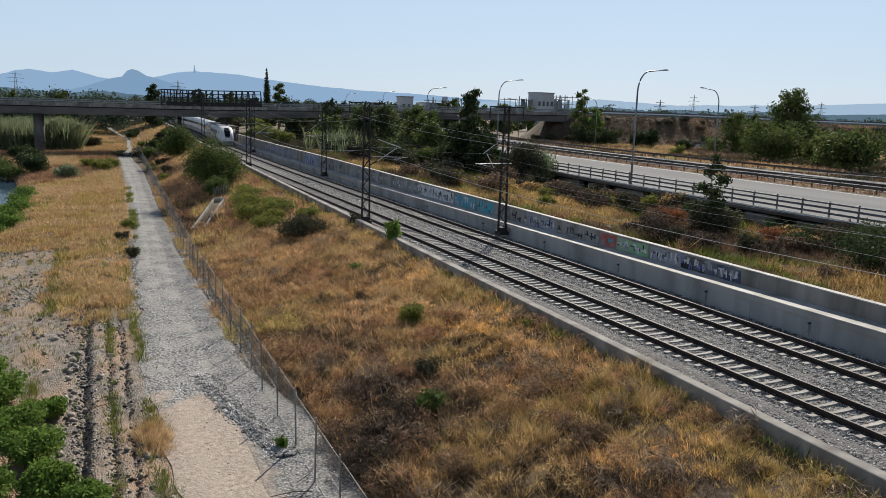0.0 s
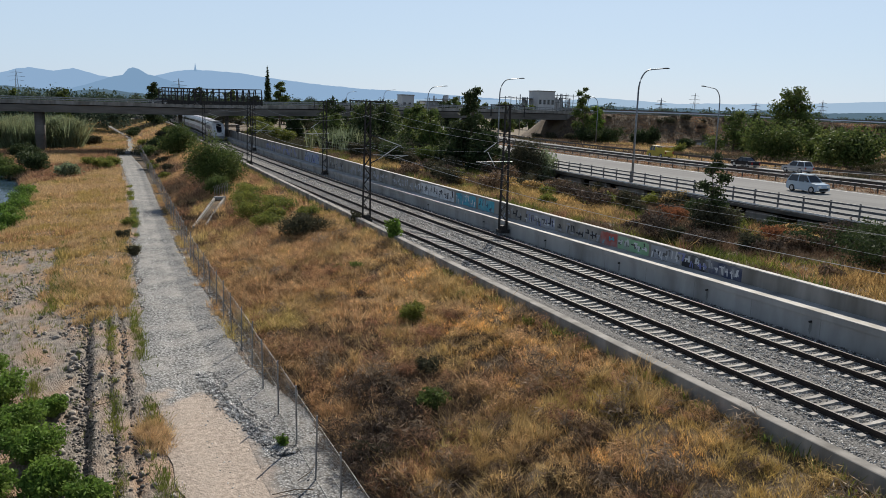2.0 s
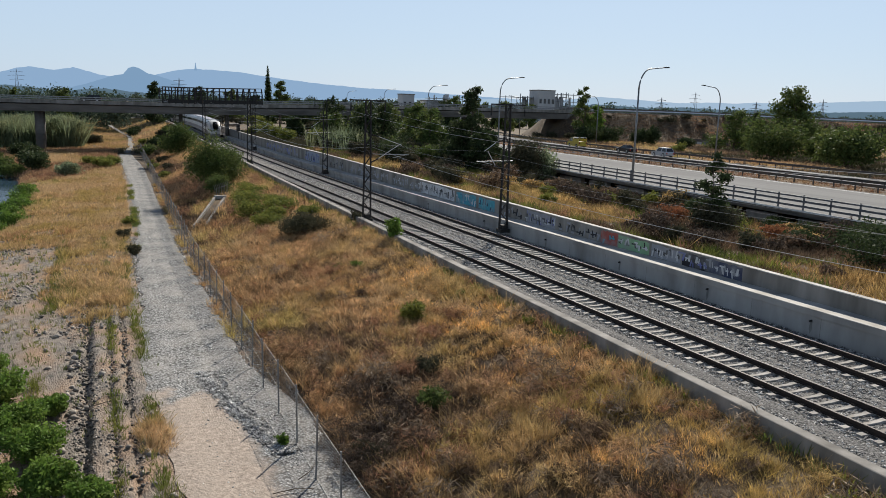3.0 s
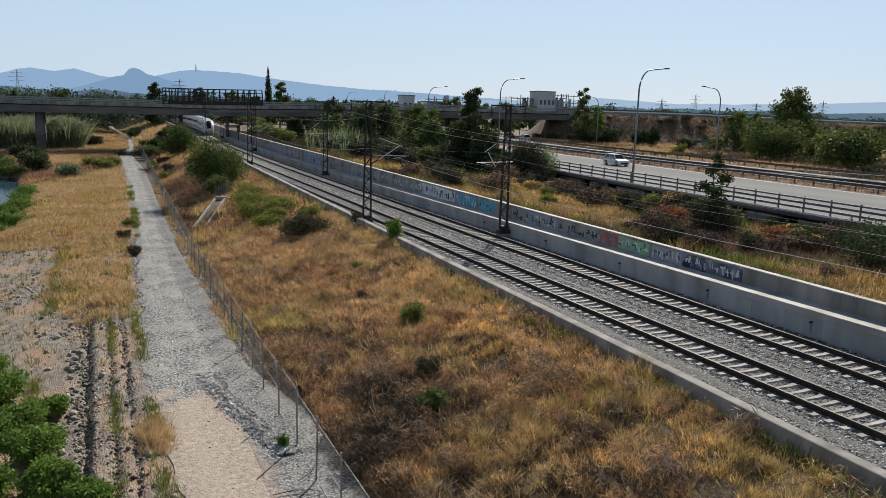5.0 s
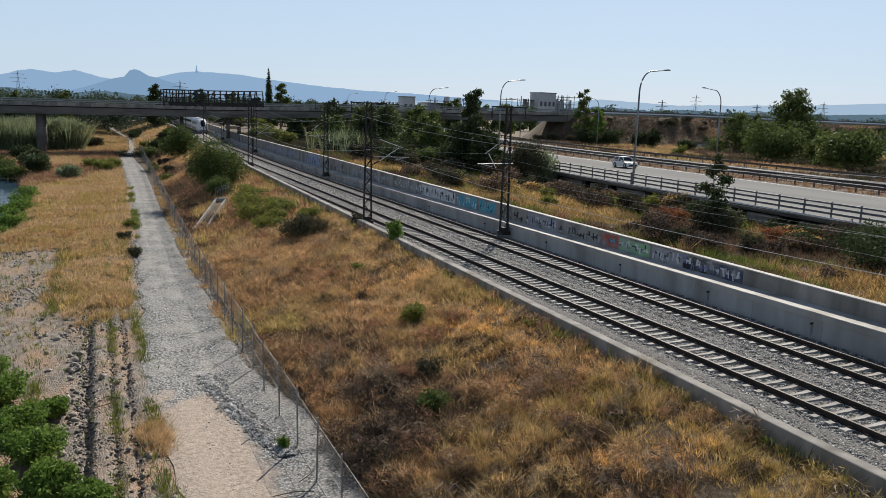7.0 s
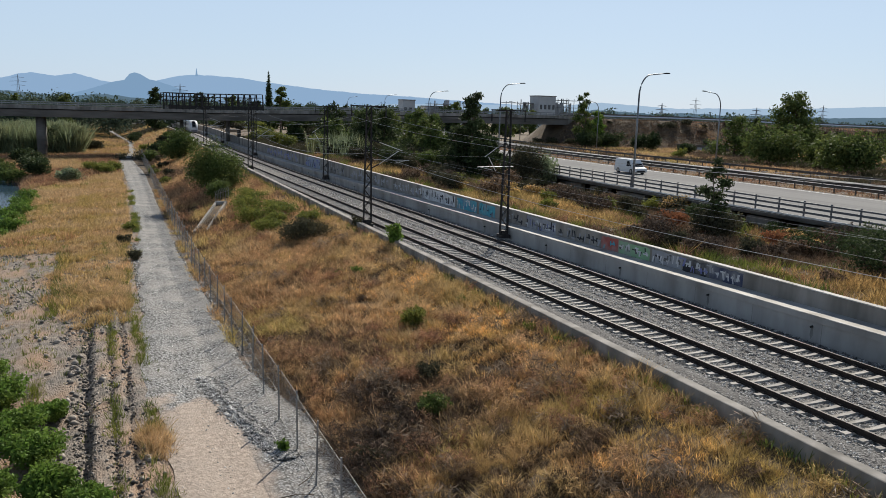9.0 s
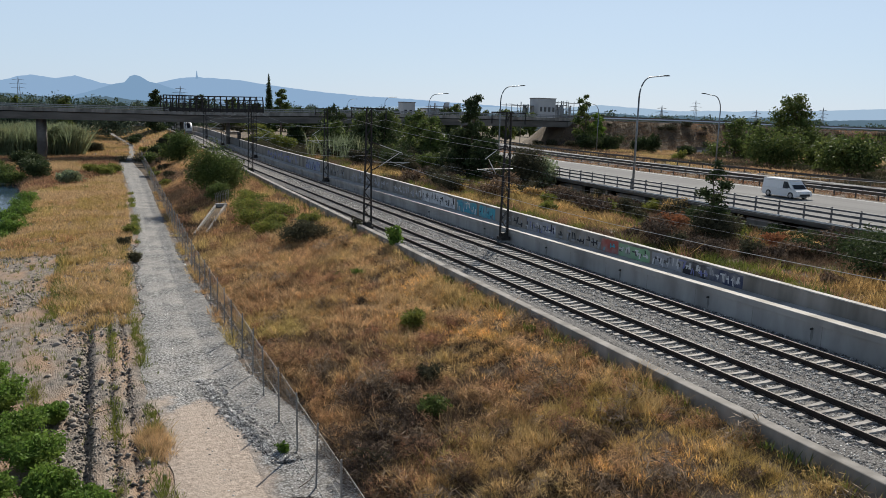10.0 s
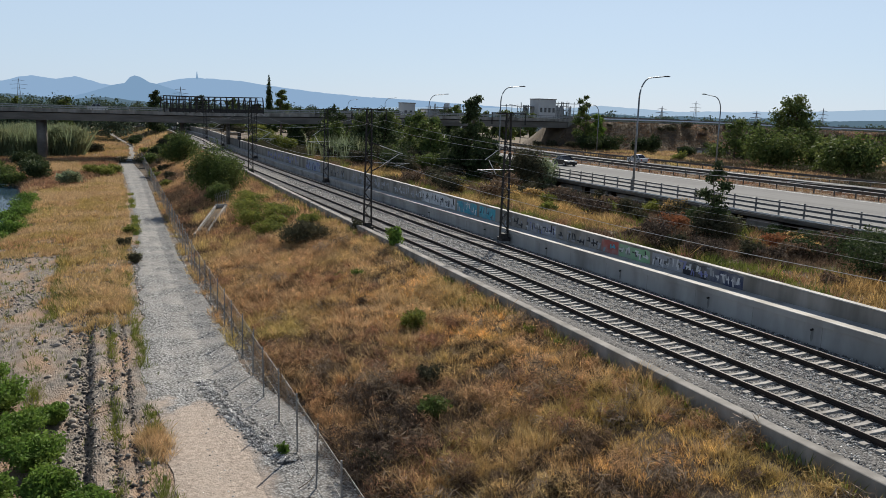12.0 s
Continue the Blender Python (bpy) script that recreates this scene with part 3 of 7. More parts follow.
# ---- overpass ----
def build_overpass():
    root = thing("overpass", "long concrete road overpass on round piers above railway and river", "bridge")
    xs = axis([(-330, 124, 6.0)]) + [124]

    def lay(name, prof, material, label="", x0=-330, x1=124, close=True):
        bm = bmesh.new()
        pts = [x for x in xs if x0 <= x <= x1]
        if pts[0] > x0:
            pts = [x0] + pts
        if pts[-1] < x1:
            pts.append(x1)
        sweep(bm, [[Vector((x, deck_y(x) + o, deck_z(x) + z)) for o, z in prof] for x in pts])
        bmesh.ops.recalc_face_normals(bm, faces=bm.faces)
        return part(name, bm, material, root, label)

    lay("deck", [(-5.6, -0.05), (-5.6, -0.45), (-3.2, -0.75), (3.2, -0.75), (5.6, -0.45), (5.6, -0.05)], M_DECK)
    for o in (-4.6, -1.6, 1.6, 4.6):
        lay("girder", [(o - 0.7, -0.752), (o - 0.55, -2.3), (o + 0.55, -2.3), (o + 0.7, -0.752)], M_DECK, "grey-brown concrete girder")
    lay("carriageway", [(-4.9, -0.046), (-4.9, 0.0), (4.9, 0.0), (4.9, -0.046)], M_ASPHALT, "sunlit grey asphalt")
    for o in (-5.3, 5.3):
        lay("edge_beam", [(o - 0.36, -0.55), (o - 0.36, 0.22), (o + 0.36, 0.22), (o + 0.36, -0.55)], M_CONC2, "weathered concrete edge beam")
        for h in (0.55, 0.95):
            lay("guard_rail", [(o - 0.06, h - 0.1), (o - 0.06, h + 0.1), (o + 0.03, h + 0.1), (o + 0.03, h - 0.1)], M_GALV, "dull steel rail")
        bm = bmesh.new()
        for x in np.arange(-328, 122, 4.0):
            box(bm, (x, deck_y(x) + o, deck_z(x) + 0.6), (0.12, 0.12, 0.8))
        part("rail_posts", bm, M_GALV, root)
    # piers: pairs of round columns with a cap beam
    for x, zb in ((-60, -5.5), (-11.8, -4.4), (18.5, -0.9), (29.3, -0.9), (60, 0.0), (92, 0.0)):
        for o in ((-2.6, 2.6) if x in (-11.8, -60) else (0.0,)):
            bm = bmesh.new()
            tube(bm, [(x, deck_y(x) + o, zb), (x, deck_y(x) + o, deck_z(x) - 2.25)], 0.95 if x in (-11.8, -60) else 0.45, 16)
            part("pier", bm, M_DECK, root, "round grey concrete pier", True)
    bm = bmesh.new()
    box(bm, (122, deck_y(122), 4.0), (3.0, 11.0, 9.0))
    part("abutment", bm, M_CONC2, root)
    return root


build_overpass()


def build_screen():
    """The protective cage along the overpass where it crosses the tracks."""
    root = thing("protection_screen", "dark steel protective screen with curved posts on the overpass", "screen")
    x0, x1 = 14.2, 36.8
    n = 16
    for side in (-5.55, 5.55):
        for i in range(n + 1):
            x = x0 + (x1 - x0) * i / n
            y, z = deck_y(x) + side, deck_z(x)
            k = 1 if side < 0 else -1
            bm = bmesh.new()
            tube(bm, [(x, y, z + 0.1), (x, y, z + 2.1), (x, y + 0.3 * k, z + 3.1), (x, y + 0.9 * k, z + 3.9)], [0.2, 0.18, 0.16, 0.12], 6)
            part("screen_post", bm, M_IRON, root)
        for h, o in ((1.0, 0), (2.1, 0), (3.1, 0.3), (3.9, 0.9)):
            bm = bmesh.new()
            k = 1 if side < 0 else -1
            tube(bm, [(x, deck_y(x) + side + o * k, deck_z(x) + h) for x in np.linspace(x0, x1, 8)], 0.075, 5)
            part("screen_rail", bm, M_IRON, root)
        bm = bmesh.new()
        for x in np.arange(x0, x1, 0.28):
            y, z = deck_y(x) + side, deck_z(x)
            tube(bm, [(x, y, z + 0.9), (x, y, z + 3.0)], 0.018, 3, False)
        tagged(part("screen_mesh", bm, M_IRON, root), kind="stuff")
        bm = bmesh.new()
        sweep(bm, [[Vector((x, deck_y(x) + side - 0.02, deck_z(x) - 0.02)), Vector((x, deck_y(x) + side + 0.03, deck_z(x) - 0.02)), Vector((x, deck_y(x) + side + 0.03, deck_z(x) + 1.0)), Vector((x, deck_y(x) + side - 0.02, deck_z(x) + 1.0))] for x in np.linspace(x0 + 1, x1, 12)])
        part("solid_panel", bm, M_IRON, root, "solid dark lower sheet")


build_screen()


def build_road_bank():
    bm = bmesh.new()
    rows = []
    for x in axis([(112, 420, 4.0)]):
        t = deck_z(x) - 0.25 if x > 122 else max(1.2, deck_z(122) - 0.25 - (122 - x) * 1.1)
        yc = deck_y(x)
        row = []
        for o, u in ((-22, 0), (-18, 0.2), (-14, 0.45), (-10, 0.75), (-7.2, 0.97), (-6, 1), (6, 1), (8, 0.95), (14, 0.5), (22, 0)):
            z = 0.6 + (t - 0.6) * u + (0.35 * wob(x, yc + o, 0.2, 3) if 0 < u < 0.98 else 0)
            row.append(bm.verts.new((x, yc + o, z)))
        rows.append(row)
    for p, q in zip(rows, rows[1:]):
        for i in range(len(p) - 1):
            bm.faces.new((p[i], p[i + 1], q[i + 1], q[i]))
    tagged(part("road_embankment", bm, M_BANKSOIL, smooth=True), "dry earth embankment carrying the overpass road", "embankment", kind="structure")
    bm = bmesh.new()
    sweep(bm, [[Vector((x, deck_y(x) + o, deck_z(x) + z)) for o, z in ((-5.4, -0.3), (-5.4, 0.0), (5.4, 0.0), (5.4, -0.3))] for x in axis([(124.5, 420, 8.0)])])
    bmesh.ops.recalc_face_normals(bm, faces=bm.faces)
    tagged(part("embankment_road", bm, M_ASPHALT), "sunlit pale asphalt road along the embankment top", "road", kind="structure")
    root = thing("guard_rail", "pale steel guard rail along the embankment road", "guard rail", "guard rails")
    bm = bmesh.new()
    sweep(bm, [[Vector((x, deck_y(x) - 5.7 + o, deck_z(x) + z)) for o, z in ((0, 0.25), (-0.08, 0.42), (0.0, 0.6), (0.12, 0.7), (0.16, 0.7), (0.16, 0.25))] for x in axis([(124.5, 420, 8.0)])])
    part("beam", bm, M_GLINT, root)
    bm = bmesh.new()
    sweep(bm, [[Vector((x, deck_y(x) + 5.6 + o, deck_z(x) + z)) for o, z in ((0, 0.35), (-0.08, 0.7), (0.0, 1.15), (0.1, 1.15), (0.1, 0.35))] for x in axis([(124.5, 420, 8.0)])])
    part("far_beam", bm, M_GUARD, root, "dark steel beam along the far side")
    for x in np.arange(126, 330, 4.0):
        bm = bmesh.new()
        box(bm, (x, deck_y(x) - 5.63, deck_z(x) + 0.3), (0.1, 0.12, 0.8))
        part("post", bm, M_GALV, root)


build_road_bank()

# ---- motorway ----
RY = axis([(-460, -60, 25.0), (-60, 180, 4.0), (180, 660, 12.0)])


def road_sheet(name, fa, fb, z, material, label, thick=0.5, ys=RY):
    bm = bmesh.new()
    sweep(bm, [[Vector((fa(y), y, z - thick)), Vector((fa(y), y, z)), Vector((fb(y), y, z)), Vector((fb(y), y, z - thick))] for y in ys])
    bmesh.ops.recalc_face_normals(bm, faces=bm.faces)
    return tagged(part(name, bm, material), label, "road", kind="structure")


road_sheet("road_near", lambda y: near_edge_x(y), lambda y: median_x(y), ROAD_Z, M_ASPHALT, "sunlit pale grey asphalt motorway carriageway")
road_sheet("road_far", lambda y: median_x(y) + 5.4, lambda y: far_edge_x(y) - 0.2, ROAD_Z - 0.02, M_ASPHALT, "pale grey asphalt motorway carriageway beyond the median")
road_sheet("verge", lambda y: median_x(y) + 0.02, lambda y: median_x(y) + 5.38, ROAD_Z - 0.05, M_BANKSOIL, "dry grassy earth median strip")


def lane_lines():
    for f, dash in ((lambda y: near_edge_x(y) + 1.6, 0), (lambda y: median_x(y) - 0.9, 0), (lambda y: near_edge_x(y) * 0.6 + median_x(y) * 0.4 + 0.6, 1), (lambda y: far_edge_x(y) - 1.6, 0), (lambda y: far_edge_x(y) - 5.2, 1)):
        bm = bmesh.new()
        y = -20.0
        while y < 200:
            a, b = y, y + (4 if dash else 8)
            v = [bm.verts.new((f(q) + o, q, ROAD_Z + 0.006)) for q, o in ((a, -0.08), (a, 0.08), (b, 0.08), (b, -0.08))]
            bm.faces.new(v)
            y += 12 if dash else 8
        tagged(part("lane_marking", bm, M_PAINT), "worn white lane marking on the motorway", "road marking", kind="structure")


lane_lines()


def guard_rail(fx, heights, y0, y1, step, label, z0=ROAD_Z, beam=0.15, material=None, postr=0.06, tall=None):
    root = thing("guard_rail", label, "guard rail", "guard rails")
    ys = [y for y in RY if y0 < y < y1]
    mat = material or M_GUARD
    for h in heights:
        bm = bmesh.new()
        sweep(bm, [[Vector((fx(y) + o, y, z0 + h + z)) for o, z in ((-0.04, -beam), (-0.09, -beam * 0.5), (-0.05, 0), (-0.09, beam * 0.5), (-0.04, beam), (0, beam), (0, -beam))] for y in [y0] + ys + [y1]])
        bmesh.ops.recalc_face_normals(bm, faces=bm.faces)
        part("beam", bm, mat, root)
    pm = bmesh.new()
    top = (tall or max(heights) + beam)
    box(pm, (0.05, 0, top / 2), (postr * 1.6, postr * 2, top))
    first = part("post", pm, mat, root)
    y = y0 + 0.5
    first.location = (fx(y), y, z0)
    while y < y1:
        y += step
        o = new("post", first.data)
        o.parent, o.location = root, (fx(y), y, z0)
    return root


guard_rail(lambda y: median_x(y) + 0.8, (0.64,), -20, 190, 2.6, "rust-stained steel guard rail, toned dark as if backlit, beside the near carriageway")
guard_rail(lambda y: median_x(y) + 4.9, (0.28, 0.64), -20, 190, 2.6, "steel guard rail along the median, toned dark as if backlit")
guard_rail(lambda y: far_edge_x(y), (0.62,), 10, 215, 3.0, "steel guard rail at the motorway's outer edge, toned dark as if backlit")


def build_parapet():
    root = thing("parapet", "grey steel and concrete viaduct parapet edging the motorway", "parapet")
    fx = near_edge_x
    ys = axis([(-40, 180, 4.0)])
    for name, prof, mat, lab in (
            # beam coloured dark to give the shadow band under the railing
            ("edge_beam", ((-0.45, -0.3), (-0.45, 0.02), (0.12, 0.02), (0.12, -0.3)), M_DECK, "concrete edge beam, coloured dark for the shade band there"),
            ("kerb_face", ((-0.52, -0.06), (-0.52, 0.06), (-0.454, 0.06), (-0.454, -0.06)), M_PAINT, "pale drip edge"),
            ("low_rail", ((-0.4, 0.26), (-0.4, 0.42), (-0.33, 0.42), (-0.33, 0.26)), M_RAILING, ""),
            ("middle_rail", ((-0.4, 0.64), (-0.4, 0.80), (-0.33, 0.80), (-0.33, 0.64)), M_RAILING, ""),
            ("top_rail", ((-0.42, 1.0), (-0.42, 1.12), (-0.3, 1.12), (-0.3, 1.0)), M_RAILING, "")):
        bm = bmesh.new()
        sweep(bm, [[Vector((fx(y) + o, y, ROAD_Z + z)) for o, z in prof] for y in ys])
        bmesh.ops.recalc_face_normals(bm, faces=bm.faces)
        part(name, bm, mat, root, lab)
    pm = bmesh.new()
    box(pm, (-0.25, 0, 0.6), (0.1, 0.09, 1.2))
    first = part("post", pm, M_RAILING, root)
    first.location = (fx(-39), -39, ROAD_Z)
    for y in np.arange(-36.5, 179, 2.5):
        o = new("post", first.data)
        o.parent, o.location = root, (fx(y), y, ROAD_Z)
    for k, y in enumerate(np.arange(5, 160, 6.2)):
        bm = bmesh.new()
        box(bm, (fx(y) + 0.75, y, 0.65), (0.5, 4.6 - 1.2 * (k % 2), 2.1))
        part("support", bm, M_CONC2, root)


build_parapet()


def street_lamp(x, y, side, h=11.9, z=ROAD_Z):
    root = thing("street_lamp", "tall grey steel street lamp with a long curved arm", "street lamp", "motorway lamps", (x, y, z))
    bm = bmesh.new()
    tube(bm, [(0, 0, 0), (0, 0, h * 0.5), (0, 0, h * 0.8)], [0.13, 0.1, 0.085], 8)
    part("pole", bm, M_GALV, root, smooth=True)
    bm = bmesh.new()
    dx, dy = side
    pts, rad = [], []
    for i in range(9):
        a = i / 8 * math.pi / 2
        r, v = (1 - math.cos(a)) * 1.7, math.sin(a) * h * 0.185
        pts.append((dx * r, dy * r, h * 0.8 + v))
        rad.append(0.085 - 0.003 * i)
    pts.append((dx * 3.4, dy * 3.4, h * 0.8 + h * 0.185 + 0.18))
    rad.append(0.05)
    tube(bm, pts, rad, 8)
    part("arm", bm, M_GALV, root, smooth=True)
    head = bmesh.new()
    e = Vector(pts[-1])
    w = Vector((dx, dy, 0.06)).normalized()
    sd = w.cross(Vector((0, 0, 1)))
    secs = []
    for u, a, b in ((0, 0.06, 0.05), (0.2, 0.14, 0.09), (0.7, 0.16, 0.1), (1.0, 0.08, 0.04)):
        c = e + w * u
        secs.append([c - sd * a - Vector((0, 0, b * 0.4)), c + sd * a - Vector((0, 0, b * 0.4)), c + sd * a * 0.7 + Vector((0, 0, b)), c - sd * a * 0.7 + Vector((0, 0, b))])
    sweep(head, secs)
    part("lamp_head", head, M_IRON, root, "dark lamp head")


for x, y, h in ((50.3, 66.8, 11.5), (52.6, 101.5, 11.3), (56.9, 138.8, 10.8), (84.0, 242.0, 11.9), (90.5, 305.0, 11.9)):
    street_lamp(x - 0.1, y, (0.98, 0.2), h)
for x, y, h in ((88.9, 98.1, 11.7), (106.5, 157.0, 10.9), (113.0, 206.0, 10.9)):
    street_lamp(x + 0.4, y, (-0.98, -0.1), h, 2.0)


# ---- overhead line ----
def lattice_mast(y, o, z0, top, reach):
    """A lattice mast beside the track; reach: offset from the mast to the wire over its track."""
    base = along(y, o, 0)
    root = thing("catenary_mast", "dark steel lattice catenary mast with cantilever and crossarm beside the track", "catenary mast", "catenary masts", (base.x, base.y, z0))
    h = top - z0
    wa, wb = 0.32, 0.09

    def corner(i, z):
        w = wa + (0.19 - wa) * z / h
        d = wb + (0.07 - wb) * z / h
        return Vector(((-w if i in (0, 3) else w), (-d if i < 2 else d), z))

    for i in range(4):
        bm = bmesh.new()
        tube(bm, [corner(i, 0), corner(i, h)], 0.05, 4)
        part("leg", bm, M_IRON, root)
    for a, b in ((0, 1), (3, 2)):
        bm = bmesh.new()
        n = 13
        tube(bm, [corner(a if k % 2 == 0 else b, h * k / n) for k in range(n + 1)], 0.032, 4, False)
        part("lacing", bm, M_IRON, root)
    bm = bmesh.new()
    box(bm, (0, 0, 0.05), (0.75, 0.8, 0.25))
    box(bm, (0, 0, 0.3), (0.45, 0.62, 0.35))
    part("base_bracket", bm, M_IRON, root)
    bm = bmesh.new()
    tube(bm, [(-1.45, 0, h + 0.02), (1.45, 0, h + 0.02)], 0.055, 5)
    part("crossarm", bm, M_IRON, root)
    for sx in (-1.4, 1.4):
        bm = bmesh.new()
        tube(bm, [(sx, 0, h - 0.8), (sx, 0, h - 0.5), (sx, 0, h)], [0.06, 0.06, 0.02], 6)
        part("insulator", bm, M_IRON, root)
    s = 1 if reach > 0 else -1
    zu, zl, zm = 7.0 - z0, 4.75 - z0, 6.15 - z0
    cb = bmesh.new()
    tube(cb, [(s * 0.9, 0, zl + 0.35), (reach, 0, zm)], 0.032, 5)
    part("bracket_tube", cb, M_INSUL, root, "pale bracket tube")
    cb = bmesh.new()
    tube(cb, [(s * 0.9, 0, zu - 0.2), (reach + s * 0.3, 0, zm)], 0.03, 5)
    part("stay_tube", cb, M_INSUL, root, "pale stay tube")
    for z, dz in ((zl, 0.35), (zu, -0.2)):
        cb = bmesh.new()
        pts = [(s * (0.2 + 0.7 * k / 6), 0, z + dz * k / 6) for k in range(7)]
        tube(cb, pts, [0.04, 0.07, 0.04, 0.07, 0.04, 0.07, 0.04], 6)
        part("insulator", cb, M_IRON, root, "ribbed dark insulator")
    cb = bmesh.new()
    tube(cb, [(reach - s * 2.1, 0, 5.45 - z0), (reach + s * 0.9, 0, 5.4 - z0)], 0.022, 5)
    part("registration_tube", cb, M_INSUL, root)
    cb = bmesh.new()
    tube(cb, [(reach + s * 0.7, 0, 5.4 - z0), (reach - s * 0.4, 0, 5.17 - z0)], 0.018, 4)
    part("steady_arm", cb, M_INSUL, root)
    h0 = along(y + 0.5, o, 0) - along(y - 0.5, o, 0)
    root.rotation_euler = (0, 0, -math.atan2(h0.x, h0.y))


LEFT_MASTS = (9.5, 59.5, 109.5, 159.5, 214.0, 264.0)
RIGHT_MASTS = (2.5, 52.5, 102.2, 153.5, 205.0, 255.0)
for y in LEFT_MASTS[1:]:
    lattice_mast(y, -2.55, max(-0.2, kerb_z(y) - 0.25), 9.55, 2.55)
for y in RIGHT_MASTS[1:]:
    lattice_mast(y, 5.95, 0.15, 9.55, SPACING - 5.95)


def wire(name, pts, r, label):
    bm = bmesh.new()
    tube(bm, pts, r, 4, False)
    return tagged(part(name, bm, M_WIRE), label, "overhead wire", "overhead wires")


def strung(ys, o, za, sag, r, name, label, stagger=0.0):
    pts = []
    for i, (a, b) in enumerate(zip(ys, ys[1:])):
        for k in range(10):
            u = k / 10
            st = stagger * (1 - 2 * u) * (1 if i % 2 else -1)
            pts.append(along(a + (b - a) * u, o + st, za - sag * 4 * u * (1 - u)))
    pts.append(along(ys[-1], o, za))
    return wire(name, pts, r, label)


LM = (-45.0,) + LEFT_MASTS + (320.0,)
FM = (-55.0, -4.0) + LEFT_MASTS[1:] + (320.0,)
RM = (-48.0,) + RIGHT_MASTS + (310.0,)
strung(LM, 0, 5.15, 0.04, 0.004, "contact_wire", "thin contact wire above the track by the kerb", 0.18)
strung(RM, SPACING, 5.15, 0.04, 0.004, "contact_wire", "thin contact wire above the track by the wall", 0.18)
strung(LM, 0, 6.15, 0.75, 0.004, "messenger_wire", "sagging messenger wire above the track by the kerb", 0.1)
strung(RM, SPACING, 6.15, 0.75, 0.004, "messenger_wire", "sagging messenger wire above the track by the wall", 0.1)
strung(FM, -3.9, 8.75, 1.2, 0.007, "feeder_wire", "sagging feeder wire hung from mast crossarms")
strung(FM, -1.2, 8.75, 1.2, 0.007, "feeder_wire", "sagging feeder wire hung from mast crossarms")
strung(FM, -2.2, 6.0, 1.1, 0.011, "return_wire", "pale return wire hung along the kerbside masts")


# ---- fence ----
def build_fence():
    root = thing("chain_link_fence", "rusty chain-link fence with thin steel posts along the path", "fence")
    pb = bmesh.new()
    tube(pb, [(0, 0, -0.1), (0, 0, 2.3)], 0.032, 6)
    post_me = part("post", pb, M_GALV, root)
    nb = bmesh.new()
    for k in range(-20, 31):
        for s in (1, -1):
            a0, a1 = k * 0.1, k * 0.1 + 2.0
            lo, hi = (max(0.0, a0), min(3.0, a1))
            if hi - lo < 0.05:
                continue
            za, zb = (lo - a0), (hi - a0)
            if s < 0:
                za, zb = 2.0 - za, 2.0 - zb
            e = 0.0055
            v = [nb.verts.new((0.035, lo, 0.05 + za - e)), nb.verts.new((0.035, hi, 0.05 + zb - e)), nb.verts.new((0.035, hi, 0.05 + zb + e)), nb.verts.new((0.035, lo, 0.05 + za + e))]
            nb.faces.new(v)
    for z in (0.08, 1.05, 2.06):
        tube(nb, [(0.036, 0, z), (0.036, 3.0, z)], 0.008, 3, False)
    net = part("wire_netting", nb, M_NET, root, "grey chain-link netting")
    first = True
    rnd = random.Random(4)
    y = 15.0
    while y < 190:
        x = 6.2 + 0.019 * max(0, y - 60) + 0.08 * wob(0, y, 0.2)
        m = Matrix.Translation((x, y, -3.06)) @ Euler((radians(rnd.uniform(-1.2, 1.2)), radians(rnd.uniform(-1.5, 1.5)), 0)).to_matrix().to_4x4()
        if first:
            post_me.matrix_basis, net.matrix_basis, first = m, m, False
        else:
            a = new("post", post_me.data)
            a.parent, a.matrix_basis = root, m
            b = new("wire_netting", net.data)
            b.parent, b.matrix_basis = root, Matrix.Translation((x, y, -3.06))
        y += 3.0
    return root


build_fence()

# ---- train ----
def body_ring(y, w, h, z0, n=24, pw=4.6, roof=0.0):
    """A rounded cross-section of a railway vehicle."""
    out = []
    for k in range(n):
        a = math.tau * k / n
        c, s = math.cos(a), math.sin(a)
        x = w / 2 * math.copysign(abs(c) ** (2 / pw), c)
        z = z0 + h / 2 + h / 2 * math.copysign(abs(s) ** (2 / pw), s)
        out.append(Vector((x, y, z)))
    return out


def side_panel(y0, y1, z0, z1, w, material, name, root, label=""):
    for s in (-1, 1):
        bm = bmesh.new()
        box(bm, (s * (w / 2 + 0.004), (y0 + y1) / 2, (z0 + z1) / 2), (0.02, y1 - y0, z1 - z0))
        part(name, bm, material, root, label)


def bogie(root, y):
    bm = bmesh.new()
    box(bm, (0, y, 0.55), (2.2, 2.6, 0.45))
    b = part("bogie", bm, M_IRON, root)
    for dy in (-1.3, 1.3):
        for sx in (-GAUGE / 2, GAUGE / 2):
            bm = bmesh.new()
            tube(bm, [(sx - 0.07, y + dy, 0.46), (sx + 0.07, y + dy, 0.46)], 0.46, 14)
            part("wheel", bm, M_IRON, b)


